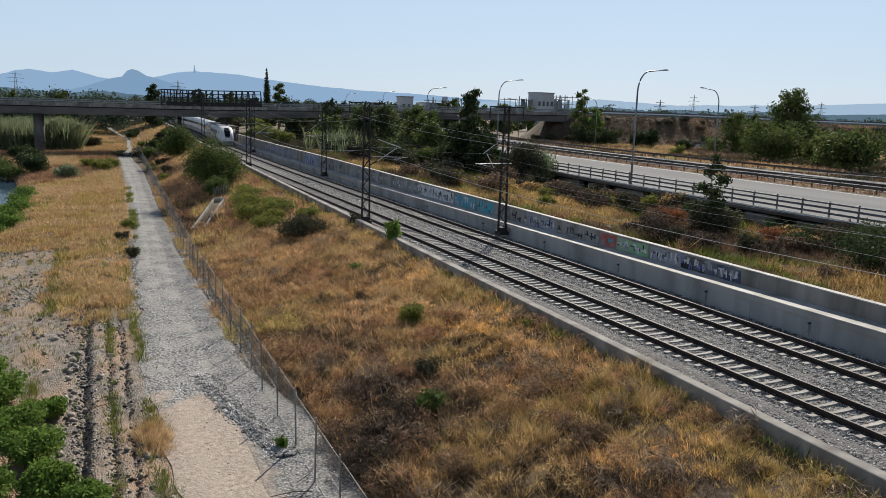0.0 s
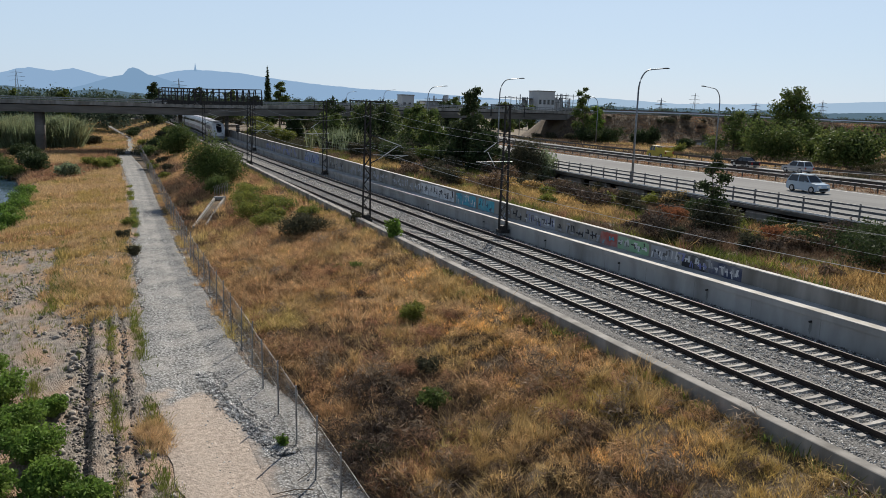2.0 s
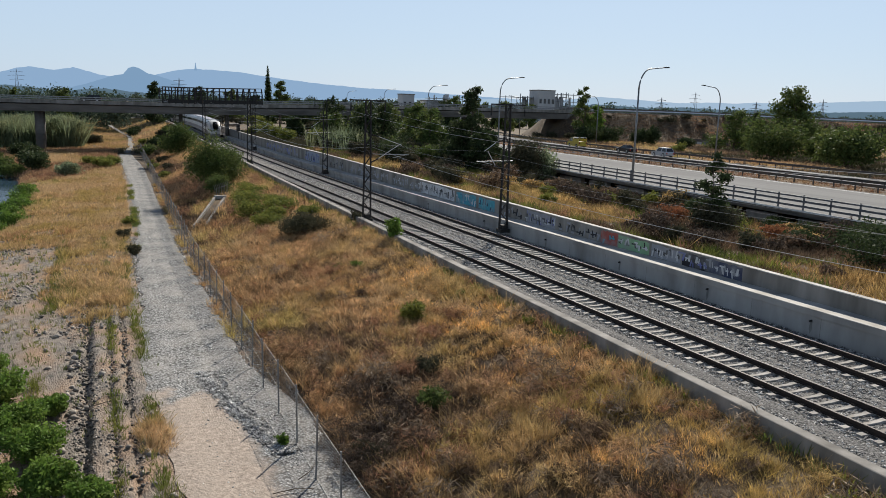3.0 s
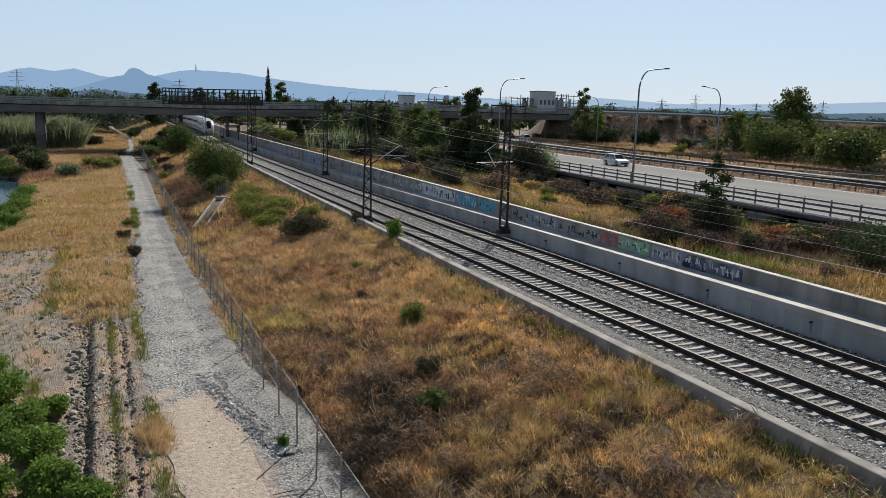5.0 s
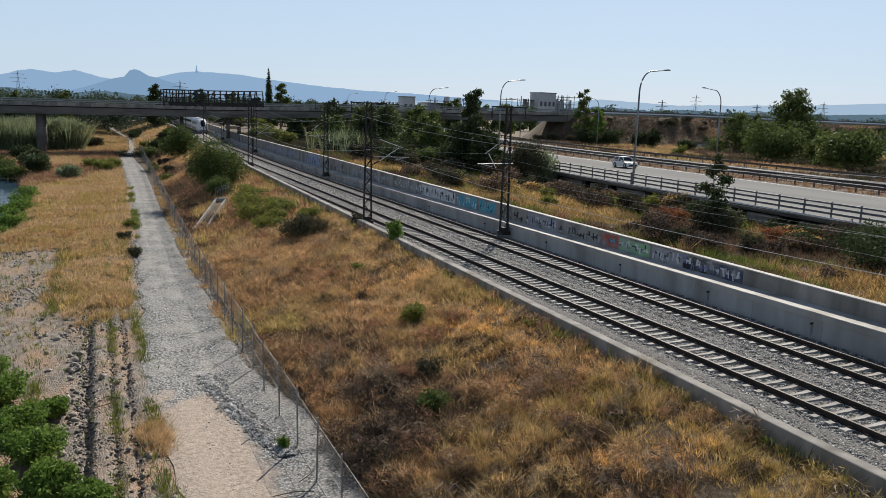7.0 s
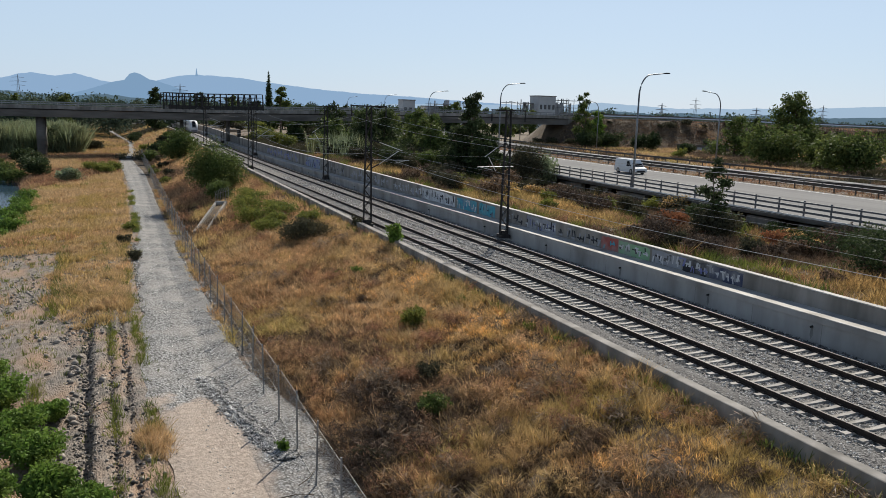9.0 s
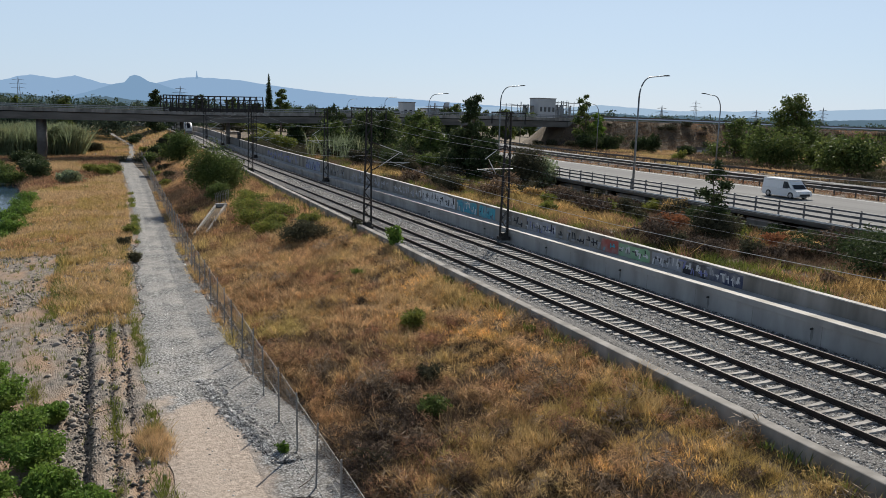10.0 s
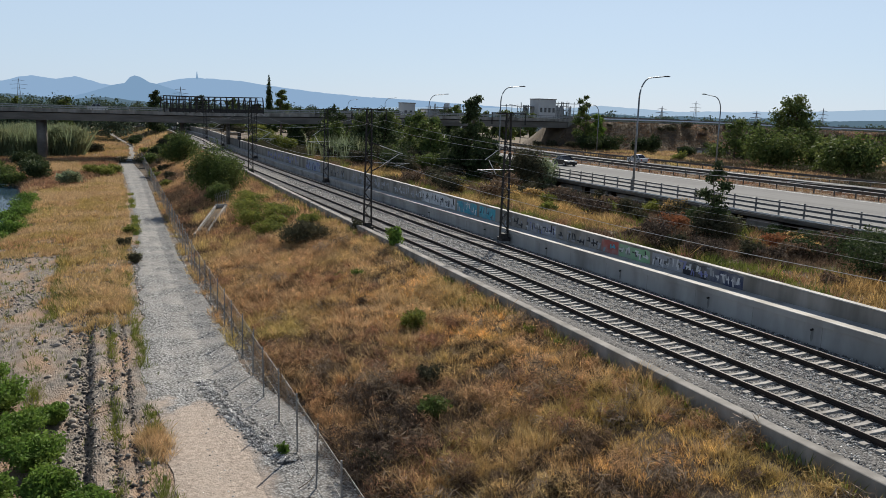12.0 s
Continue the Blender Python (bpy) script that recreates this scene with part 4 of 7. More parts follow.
def power_car():
    root = thing("power_car", "white and grey high-speed train power car with sloping nose", "train", "train vehicles")
    bm = bmesh.new()
    # nose at y = 0, body runs to y = 22
    secs = [body_ring(*r) for r in ((0.0, 1.9, 1.4, 0.45), (0.2, 2.3, 1.85, 0.4), (0.5, 2.5, 2.2, 0.36), (1.2, 2.75, 2.8, 0.33), (2.2, 2.88, 3.4, 0.32), (3.4, 2.9, 3.65, 0.32), (5.0, 2.9, 3.75, 0.32), (21.6, 2.9, 3.75, 0.32), (21.9, 2.75, 3.6, 0.4))]
    sweep(bm, secs)
    bmesh.ops.recalc_face_normals(bm, faces=bm.faces)
    part("body", bm, M_TRAINW, root, smooth=True)
    bm = bmesh.new()
    rows = []
    for y, w, z in ((-0.03, 1.5, 1.72), (0.06, 1.75, 2.0), (0.2, 1.95, 2.27), (0.5, 2.1, 2.57), (0.85, 2.2, 2.86), (1.2, 2.25, 3.14), (1.7, 2.15, 3.43), (2.2, 1.7, 3.73)):
        rows.append([bm.verts.new((w / 2 * u, y, z + 0.04 - 0.2 * u * u)) for u in (-1, -0.6, 0, 0.6, 1)])
    for p, q in zip(rows, rows[1:]):
        for i in range(4):
            bm.faces.new((p[i], p[i + 1], q[i + 1], q[i]))
    bmesh.ops.solidify(bm, geom=bm.faces[:], thickness=0.05)
    part("windscreen", bm, M_DARKGLASS, root, smooth=True)
    side_panel(4.2, 5.4, 2.45, 3.05, 2.89, M_DARKGLASS, "cab_window", root)
    side_panel(6.4, 21.5, 0.45, 1.55, 2.9, M_TRAING, "lower_band", root, "dark grey lower band")
    side_panel(7.0, 20.6, 2.3, 3.1, 2.9, M_TRAING, "louvre_band", root, "dark ventilation louvres")
    bm = bmesh.new()
    box(bm, (0, 13.5, 4.1), (1.9, 13, 0.16))
    part("roof_panel", bm, M_TRAINLILAC, root)
    bm = bmesh.new()
    secs = [[Vector((-1.0, -0.06, 0.2)), Vector((1.0, -0.06, 0.2)), Vector((1.0, -0.06, 0.95)), Vector((-1.0, -0.06, 0.95))], [Vector((-1.42, 2.6, 0.2)), Vector((1.42, 2.6, 0.2)), Vector((1.42, 2.6, 0.95)), Vector((-1.42, 2.6, 0.95))]]
    sweep(bm, secs)
    part("skirt", bm, M_TRAING, root, "dark grey nose skirt")
    for sx in (-0.72, 0.72):
        bm = bmesh.new()
        box(bm, (sx, 0.52, 1.42), (0.32, 0.16, 0.12))
        part("tail_light", bm, M_TAIL, root)
    for y in (5, 18):
        bogie(root, y)
    return root


def coach():
    root = thing("coach", "white and grey double-deck high-speed train coach", "train", "train vehicles")
    bm = bmesh.new()
    sweep(bm, [body_ring(*r) for r in ((0.15, 2.7, 3.8, 0.35), (0.4, 2.9, 3.95, 0.3), (18.2, 2.9, 3.95, 0.3), (18.45, 2.7, 3.8, 0.35))])
    bmesh.ops.recalc_face_normals(bm, faces=bm.faces)
    part("body", bm, M_TRAINW, root, smooth=True)
    side_panel(0.8, 17.8, 1.0, 1.75, 2.9, M_TRAING, "lower_window_band", root, "dark lower window band")
    side_panel(0.8, 17.8, 2.65, 3.3, 2.9, M_DARKGLASS, "upper_window_band", root, "dark upper window band")
    bm = bmesh.new()
    box(bm, (0, 9.3, 4.26), (2.0, 17, 0.08))
    part("roof_panel", bm, M_TRAINLILAC, root)
    for y in (0.2,):
        bogie(root, y)
    return root


MOVERS = []


def train_rows(back):
    rows = []
    for t in np.arange(0, 12.01, 1.0):
        s = 177.5 + 8.3 * t + 0.1 * t * t + 0.0235 * t ** 3 + back
        a, b = along(s, SPACING, 0), along(s + 18, SPACING, 0)
        d = b - a
        rows.append((float(t), pose(a.x, a.y, 0.0, 0, 0, -math.degrees(math.atan2(d.x, d.y)))))
    return rows


MOVERS.append((power_car(), train_rows(0)))
first_coach = coach()
MOVERS.append((first_coach, train_rows(22.2)))
for k in range(1, 8):
    MOVERS.append((copy_thing(first_coach, Matrix()), train_rows(22.2 + 18.7 * k)))


# ---- road vehicles ----
def car(label, paint, L=4.4, W=1.8, H=1.5, kind="hatch", name="car"):
    """A road vehicle that drives towards -y; x across, wheels on z = 0."""
    root = thing(name, label, name, "motorway traffic")
    hb = H * (0.58 if kind != "van" else 0.5)
    f, r = -L / 2, L / 2
    lower = [(f, 0.32), (f, 0.62), (f + 0.12, hb - 0.12), (f + L * (0.12 if kind == "van" else 0.26), hb + 0.02), (r - 0.1, hb + 0.04), (r, hb - 0.15), (r, 0.35), (r - 0.25, 0.22), (f + 0.25, 0.2)]
    bm = bmesh.new()
    secs = []
    for x, k in ((-W / 2 + 0.02, 0.94), (-W / 2, 0.98), (-W / 2 + 0.09, 1.0), (W / 2 - 0.09, 1.0), (W / 2, 0.98), (W / 2 - 0.02, 0.94)):
        secs.append([Vector((x, y * k, 0.2 + (z - 0.2) * (k * 0.5 + 0.5))) for y, z in lower])
    sweep(bm, secs)
    bmesh.ops.recalc_face_normals(bm, faces=bm.faces)
    body = part("body", bm, paint, root)
    # cabin: base and roof outlines
    fa, fb = (f + L * 0.1, f + L * 0.2) if kind == "pickup" else (f + L * 0.13, f + L * 0.3) if kind == "van" else (f + L * 0.25, f + L * 0.43)
    ra, rb = {"hatch": (r - 0.12, r - 0.62), "suv": (r - 0.1, r - 0.45), "saloon": (r - 0.75, r - 1.45), "van": (r - 0.03, r - 0.06), "pickup": (f + L * 0.45, f + L * 0.43)}[kind]
    bm = bmesh.new()
    wb, wt = W / 2 - 0.06, W / 2 - (0.16 if kind == "van" else 0.26)
    lo = [Vector((-wb, fa, hb)), Vector((wb, fa, hb)), Vector((wb, ra, hb)), Vector((-wb, ra, hb))]
    mid = [Vector((-wt, fb, H - 0.05)), Vector((wt, fb, H - 0.05)), Vector((wt, rb, H - 0.05)), Vector((-wt, rb, H - 0.05))]
    sweep(bm, [lo, mid])
    bmesh.ops.recalc_face_normals(bm, faces=bm.faces)
    cabin = part("cabin", bm, paint if kind == "van" else M_DARKGLASS, root, "" if kind == "van" else "dark glazed cabin")
    bm = bmesh.new()
    sweep(bm, [[p + Vector((0, 0, -0.03)) for p in mid], [Vector((p.x * 0.96, p.y, H)) for p in mid]])
    bmesh.ops.recalc_face_normals(bm, faces=bm.faces)
    part("roof", bm, paint, root)
    # pillars or, on a van, glass
    for s in (-1, 1):
        for ya, yb in ((fa, fb), ((fa + ra) / 2 + 0.1, (fb + rb) / 2), (ra, rb)):
            if kind == "van":
                continue
            bm = bmesh.new()
            tube(bm, [(s * wb, ya, hb), (s * wt, yb, H - 0.03)], 0.05, 4)
            part("pillar", bm, paint, root)
    if kind == "van":
        bm = bmesh.new()
        for e in (0.012,):
            q = [lo[0] + Vector((0.12, -e, 0.08)), lo[1] + Vector((-0.12, -e, 0.08)), mid[1] + Vector((-0.1, -e, -0.1)), mid[0] + Vector((0.1, -e, -0.1))]
            bm.faces.new([bm.verts.new(p) for p in q])
        bmesh.ops.solidify(bm, geom=bm.faces[:], thickness=0.02)
        part("windscreen", bm, M_DARKGLASS, root)
        for s in (-1, 1):
            bm = bmesh.new()
            x0, x1 = s * (wb + 0.012), s * (wt + 0.02)
            q = [Vector((x0 * 0.995, fa + 0.35, hb + 0.06)), Vector((x0 * 0.995, fa + 1.35, hb + 0.06)), Vector((x1, fa + 1.35, H - 0.2)), Vector((x1, fb + 0.12, H - 0.2))]
            bm.faces.new([bm.verts.new(p) for p in q])
            bmesh.ops.solidify(bm, geom=bm.faces[:], thickness=0.02)
            part("side_window", bm, M_DARKGLASS, root)
    for s in (-1, 1):
        for y in (f + L * 0.19, r - L * 0.2):
            bm = bmesh.new()
            tube(bm, [(s * (W / 2 - 0.2), y, 0.33), (s * (W / 2 + 0.005), y, 0.33)], 0.33, 16)
            wheel = part("wheel", bm, M_TYRE, root)
            bm = bmesh.new()
            tube(bm, [(s * (W / 2), y, 0.33), (s * (W / 2 + 0.02), y, 0.33)], 0.2, 12)
            part("rim", bm, M_ALLOY, wheel)
        bm = bmesh.new()
        box(bm, (s * (W / 2 - 0.28), f + 0.045, 0.68), (0.36, 0.12, 0.16))
        part("headlight", bm, M_LAMPGLASS, root)
        bm = bmesh.new()
        box(bm, (s * (W / 2 - 0.14), r - 0.0, hb - 0.22), (0.18, 0.1, 0.3))
        part("tail_light", bm, M_TAIL, root)
        bm = bmesh.new()
        box(bm, (s * (W / 2 + 0.08), fa + 0.45, hb + 0.08), (0.18, 0.1, 0.12))
        part("mirror", bm, paint, root)
    if kind == "pickup":
        for s in (-1, 1):
            bm = bmesh.new()
            box(bm, (s * (W / 2 - 0.03), L * 0.22, hb + 0.28), (0.06, L * 0.52, 0.5))
            part("side_board", bm, paint, root)
            for y in (0.0, L * 0.24, L * 0.47):
                bm = bmesh.new()
                tube(bm, [(s * (W / 2 - 0.08), y, hb), (s * (W / 2 - 0.08), y, H)], 0.04, 4)
                part("rack_post", bm, paint, root)
            bm = bmesh.new()
            tube(bm, [(s * (W / 2 - 0.08), -0.1, H), (s * (W / 2 - 0.08), L * 0.48, H)], 0.04, 4)
            part("rack_rail", bm, P_WHITE, root, "pale ladder rack")
    bm = bmesh.new()
    box(bm, (0, f + 0.02, 0.42), (W * 0.7, 0.08, 0.2))
    part("grille", bm, M_TYRE, root)
    return root


P_WHITE = surf("white_car_paint", (0.75, 0.75, 0.75), (0.70, 0.70, 0.70), 1, 0.25, 0.0)
P_SILVER = surf("silver_car_paint", (0.50, 0.52, 0.55), (0.45, 0.47, 0.50), 1, 0.25, 0.0, metal=0.3)
P_BLUEGREY = surf("pale_blue_car_paint", (0.42, 0.50, 0.58), (0.38, 0.46, 0.54), 1, 0.25, 0.0, metal=0.2)
P_BLACK = surf("black_car_paint", (0.015, 0.015, 0.018), (0.02, 0.02, 0.022), 1, 0.2, 0.0)
P_YELLOW = surf("yellow_van_paint", (0.48, 0.36, 0.04), (0.42, 0.32, 0.04), 1, 0.4, 0.0)


def drive(thing_, pts, fx, z=ROAD_Z, towards=True):
    """Key a vehicle through (seconds, y) points on the lane fx(y), at a steady pace outside them."""
    t0, y0 = pts[0]
    t1, y1 = pts[1]
    ta, ya = pts[-2]
    tb, yb = pts[-1]
    va, vb = (y1 - y0) / (t1 - t0), (yb - ya) / (tb - ta)
    rows = []
    for t in sorted({0.0, 12.0} | {p[0] for p in pts} | {float(k) for k in range(1, 12)}):
        if t < t0:
            y = y0 + va * (t - t0)
        elif t > tb:
            y = yb + vb * (t - tb)
        else:
            y = float(np.interp(t, [p[0] for p in pts], [p[1] for p in pts]))
        yq = min(max(y, -400), 620)
        dx = fx(yq + 1) - fx(yq - 1)
        ang = -math.degrees(math.atan2(dx, 2))
        rows.append((t, pose(fx(yq), yq, z, 0, 0, ang if towards else ang + 180)))
    MOVERS.append((thing_, rows))


def lane(o):
    """A lane o metres on the near side of the median."""
    return lambda y: median_x(y) - o


def outer(o):
    """A lane o metres inside the outer edge."""
    return lambda y: far_edge_x(y) - o


drive(car("pale blue-grey compact van on the motorway", P_BLUEGREY, 3.85, 1.62, 1.7, "suv"), [(1, 86.6), (1.5, 71.8), (2, 55.6)], lane(5.9))
drive(car("white sport utility car on the motorway", P_WHITE, 3.95, 1.68, 1.5, "suv"), [(5, 88.7), (5.5, 75.3), (6, 61.3), (6.5, 47.4)], lane(5.4))
drive(car("white hatchback car on the motorway", P_WHITE, 3.75, 1.66, 1.45, "hatch"), [(6.5, 101.9), (7, 87.2)], lane(5.1))
drive(car("white panel van on the motorway", P_WHITE, 4.6, 1.85, 1.8, "van", "van"), [(9, 83.2), (9.5, 70.6), (10, 57.3)], lane(7.0))
drive(car("black saloon car with dark windows on the motorway", P_BLACK, 4.5, 1.8, 1.45, "saloon"), [(11.5, 112.7), (12, 103.3)], lane(5.0))
drive(car("yellow flatbed service truck on the motorway", P_YELLOW, 4.8, 1.75, 1.85, "pickup", "truck"), [(1, 77.3), (1.5, 90.7), (2, 105.6), (2.5, 119.0), (3, 132.7)], outer(1.8), ROAD_Z - 0.02, False)
drive(car("black saloon car on the outer carriageway", P_BLACK, 4.1, 1.65, 1.35, "saloon"), [(1.5, 71.1), (2, 86.3), (2.5, 100.7), (3, 115)], outer(1.8), ROAD_Z - 0.02, False)
drive(car("silver sport utility car on the outer carriageway", P_SILVER, 3.9, 1.65, 1.5, "suv"), [(1.6, 66.2), (2, 76.8), (2.5, 90.9), (3, 104.8)], outer(1.9), ROAD_Z - 0.02, False)
drive(car("silver saloon car on the outer carriageway", P_SILVER, 4.1, 1.65, 1.38, "saloon"), [(11, 77.8), (12, 111.7)], outer(1.9), ROAD_Z - 0.02, False)


def cross(thing_, t0, x0, speed, o):
    """A vehicle that crosses the overpass."""
    rows = []
    for t in range(0, 13):
        x = min(max(x0 + speed * (t - t0), -320), 400)
        rows.append((float(t), pose(x, deck_y(x) + o, deck_z(x), 0, 0, 90 if speed > 0 else -90)))
    MOVERS.append((thing_, rows))


cross(car("black estate car crossing the overpass", P_BLACK, 4.6, 1.8, 1.55, "suv"), 2.4, 7.9, -15.0, 1.8)
cross(car("silver saloon car crossing the overpass", P_SILVER, 4.5, 1.8, 1.5, "saloon"), 11.0, -18.0, 18.0, -1.8)


# ---- plants ----
def grass(name, bases, count, h, width, spread, lean, material, label, category="grass", fine=True):
    """Tufts of thin blades; bases: the tufts' feet (n, 3), h: their heights."""
    n = len(bases)
    if n == 0:
        return None
    b = np.repeat(bases, count, 0)
    hh = np.repeat(h, count) * RNG.uniform(0.45, 1.1, n * count)
    a = RNG.uniform(0, math.tau, n * count)
    r = spread * np.sqrt(RNG.random(n * count))
    foot = b + np.stack([np.cos(a) * r, np.sin(a) * r, np.full_like(a, -0.04)], 1)
    la = a + RNG.normal(0, 0.7, n * count)
    ll = np.abs(RNG.normal(lean, lean * 0.6, n * count)) * hh
    tip = foot + np.stack([np.cos(la) * ll, np.sin(la) * ll, hh], 1)
    mid = foot * 0.45 + tip * 0.55 + np.stack([np.zeros_like(hh), np.zeros_like(hh), hh * 0.08], 1)
    t = RNG.uniform(0, math.tau, n * count)
    w = (np.repeat(width, count) if isinstance(width, np.ndarray) else width) * RNG.uniform(0.5, 1.3, n * count)
    side = np.stack([np.cos(t) * w, np.sin(t) * w, np.zeros_like(w)], 1)
    if not fine:
        m = n * count
        v = np.concatenate([foot - side * 0.6, foot + side * 0.6, tip + side * 0.2], 0)
        i = np.arange(m)
        return tagged(new(name, raw_mesh(name, v, np.stack([i, i + m, i + 2 * m], 1), material)), label, category, kind="stuff")
    v = np.concatenate([foot - side * 0.5, foot + side * 0.5, mid + side * 0.42, mid - side * 0.42, tip], 0)
    m = n * count
    i = np.arange(m)
    f = np.concatenate([np.stack([i, i + m, i + 2 * m], 1), np.stack([i, i + 2 * m, i + 3 * m], 1), np.stack([i + 3 * m, i + 2 * m, i + 4 * m], 1)], 0)
    return tagged(new(name, raw_mesh(name, v, f, material)), label, category, kind="stuff")


def scatter(n, x0, x1, y0, y1, keep=None):
    """Random feet on the ground; keep(x, y) thins them."""
    out = []
    xs, ys, k = RNG.uniform(x0, x1, n), RNG.uniform(y0, y1, n), RNG.random(n)
    for x, y, q in zip(xs, ys, k):
        if keep is None or q < keep(x, y):
            out.append((x, y, sheet_z(x, y)))
    return np.array(out).reshape(-1, 3)


def foliage_mesh(name, lobes, n, size, material, aspect=0.45, ragged=0.35):
    """Many small leaves in the outer part of overlapping lobes (centre, radii)."""
    vol = np.array([l[3] * l[4] * l[5] for l in lobes]) ** 0.67
    pick = RNG.choice(len(lobes), n, p=vol / vol.sum())
    L = np.array(lobes)[pick]
    d = RNG.normal(size=(n, 3))
    d /= np.linalg.norm(d, axis=1)[:, None]
    rr = RNG.random(n) ** 0.45
    # clumps: leaves gather along random directions
    wob_ = 1 + ragged * np.sin(d[:, 0] * 5.1 + pick) * np.sin(d[:, 1] * 4.7 + pick * 2) * np.sin(d[:, 2] * 5.9 + pick * 3) * 1.6
    wob_ = np.minimum(wob_, 1.22)
    c = L[:, :3] + d * L[:, 3:] * (rr * wob_)[:, None]
    u = RNG.normal(size=(n, 3))
    u /= np.linalg.norm(u, axis=1)[:, None]
    w = np.cross(u, RNG.normal(size=(n, 3)))
    w /= np.linalg.norm(w, axis=1)[:, None] + 1e-9
    s = size * RNG.uniform(0.5, 1.25, n)
    u, w = u * s[:, None], w * (s * aspect)[:, None]
    v = np.concatenate([c - u, c + w, c + u, c - w], 0)
    i = np.arange(n)
    f = np.stack([i, i + n, i + 2 * n, i + 3 * n], 1)
    return raw_mesh(name, v, f, material)


def shrub(x, y, r, h, material, label, n=2600, size=0.16, category="bush", group="bushes", lobes=7, z=None, name="bush", stems=5):
    z0 = sheet_z(x, y) if z is None else z
    root = thing(name, label, category, group, (x, y, z0))
    rnd = random.Random(int(x * 31 + y * 17))
    ls = []
    for k in range(lobes):
        a = math.tau * k / lobes + rnd.uniform(-0.4, 0.4)
        q = rnd.uniform(0.15, 0.62) * r
        hh = rnd.uniform(0.3, 0.72) * h
        ls.append((math.cos(a) * q, math.sin(a) * q, hh, r * rnd.uniform(0.34, 0.52), r * rnd.uniform(0.34, 0.52), h * rnd.uniform(0.2, 0.34)))
    ls.append((0, 0, h * 0.36, r * 0.72, r * 0.72, h * 0.36))
    ob = new("foliage", foliage_mesh("foliage", ls, n, size, material))
    ob.parent = root
    bm = bmesh.new()
    for k in range(stems):
        l = ls[k % len(ls)]
        tube(bm, [(l[0] * 0.12, l[1] * 0.12, -0.1), (l[0] * 0.5, l[1] * 0.5, l[2] * 0.5), (l[0], l[1], l[2] * 1.05)], [0.05 * r ** 0.5, 0.03 * r ** 0.5, 0.012], 4)
    part("branchwork", bm, M_BARK, root)
    return root


def tree(x, y, h, r, material, label, n=4200, size=0.28, trunk=0.35, low=0.3, lobes=11, z=None, category="tree", group="trees"):
    z0 = sheet_z(x, y) if z is None else z
    root = thing("tree", label, category, group, (x, y, z0))
    rnd = random.Random(int(x * 13 + y * 7))
    bm = bmesh.new()
    top = (rnd.uniform(-0.08, 0.08) * h, rnd.uniform(-0.08, 0.08) * h, h * 0.82)
    tube(bm, [(0, 0, -0.3), (top[0] * 0.2, top[1] * 0.2, h * 0.3), (top[0] * 0.6, top[1] * 0.6, h * 0.6), top], [trunk, trunk * 0.75, trunk * 0.4, 0.04], 7)
    ls = []
    for k in range(lobes):
        f = k / (lobes - 1)
        zz = h * (low + (0.93 - low) * f)
        q = r * (0.75 - 0.5 * f) * rnd.uniform(0.5, 1.1)
        a = k * 2.4 + rnd.uniform(-0.5, 0.5)
        c = (math.cos(a) * q, math.sin(a) * q, zz)
        s = r * rnd.uniform(0.34, 0.55) * (1.1 - 0.45 * f)
        ls.append((*c, s, s, s * rnd.uniform(0.6, 0.9)))
        tube(bm, [(top[0] * f * 0.6, top[1] * f * 0.6, max(0.2 * h, zz - 0.16 * h)), (c[0] * 0.6, c[1] * 0.6, zz - 0.05 * h), c], [trunk * 0.35, trunk * 0.2, 0.02], 4)
    part("trunk", bm, M_BARK, root)
    ob = new("crown", foliage_mesh("crown", ls, n, size, material, ragged=0.5))
    ob.parent = root
    return root


def on_bank(x, y):
    k = along(y, -3.4, 0).x
    return (7.7 if y < 32 else 6.9 + 0.018 * max(0, y - 60)) < x < k


# golden and brown grass of the railway bank
def patch(x, y, s, seed):
    return 0.5 + 0.9 * wob(x, y, s, seed)


def low_bank(x, y):
    """1 on the foot of the near bank, where russet and dead herbs prevail, 0 at its golden crest."""
    return max(0, min(1, (15.0 - x) / 3.5)) * max(0, min(1, (46 - y) / 12))


def lumps(x, y):
    """The tussocky relief of the growth on the bank: 0 in the gaps, 1 on the crowns."""
    return max(0.0, min(1.15, 0.5 + 0.75 * wob(x, y, 0.95, 13) + 0.55 * wob(x, y, 2.1, 29) + 0.35 * wob(x, y, 4.3, 17)))


bank = scatter(34000, 6.9, 20.5, 12, 66, lambda x, y: (0.3 + 0.7 * min(1, 1.6 * lumps(x, y))) if on_bank(x, y) else 0)
lump = np.array([lumps(a, b) for a, b, c in bank])
foot_ = np.array([low_bank(a, b) for a, b, c in bank])
pz = np.array([patch(a, b, 0.16, 11) + 0.35 * patch(a, b, 0.6, 3) + 0.035 * (a - 12) for a, b, c in bank])
pz = pz + RNG.normal(0, 0.14, len(bank)) - 0.42 * foot_ + 0.6 * (lump - 0.5)
hz = (0.14 + 0.62 * lump) * RNG.uniform(0.75, 1.25, len(bank))
wide = 0.005 + 0.0005 * bank[:, 1]
gold = pz > 0.46
straw = gold & (pz > 0.95) & (RNG.random(len(bank)) < 0.6)
gold &= ~straw
crest = gold & (np.array([a - track_x(b) + 3.4 for a, b, c in bank]) + 2.2 * RNG.random(len(bank)) > -4.4) & (bank[:, 1] < 48)
gold &= ~crest
brown = ~gold & ~straw & ~crest
grass("dry_grass", bank[gold], 13, hz[gold] * 0.92, wide[gold], 0.15, 0.62, M_GRASS, "tall golden-brown dry grass covering the railway bank")
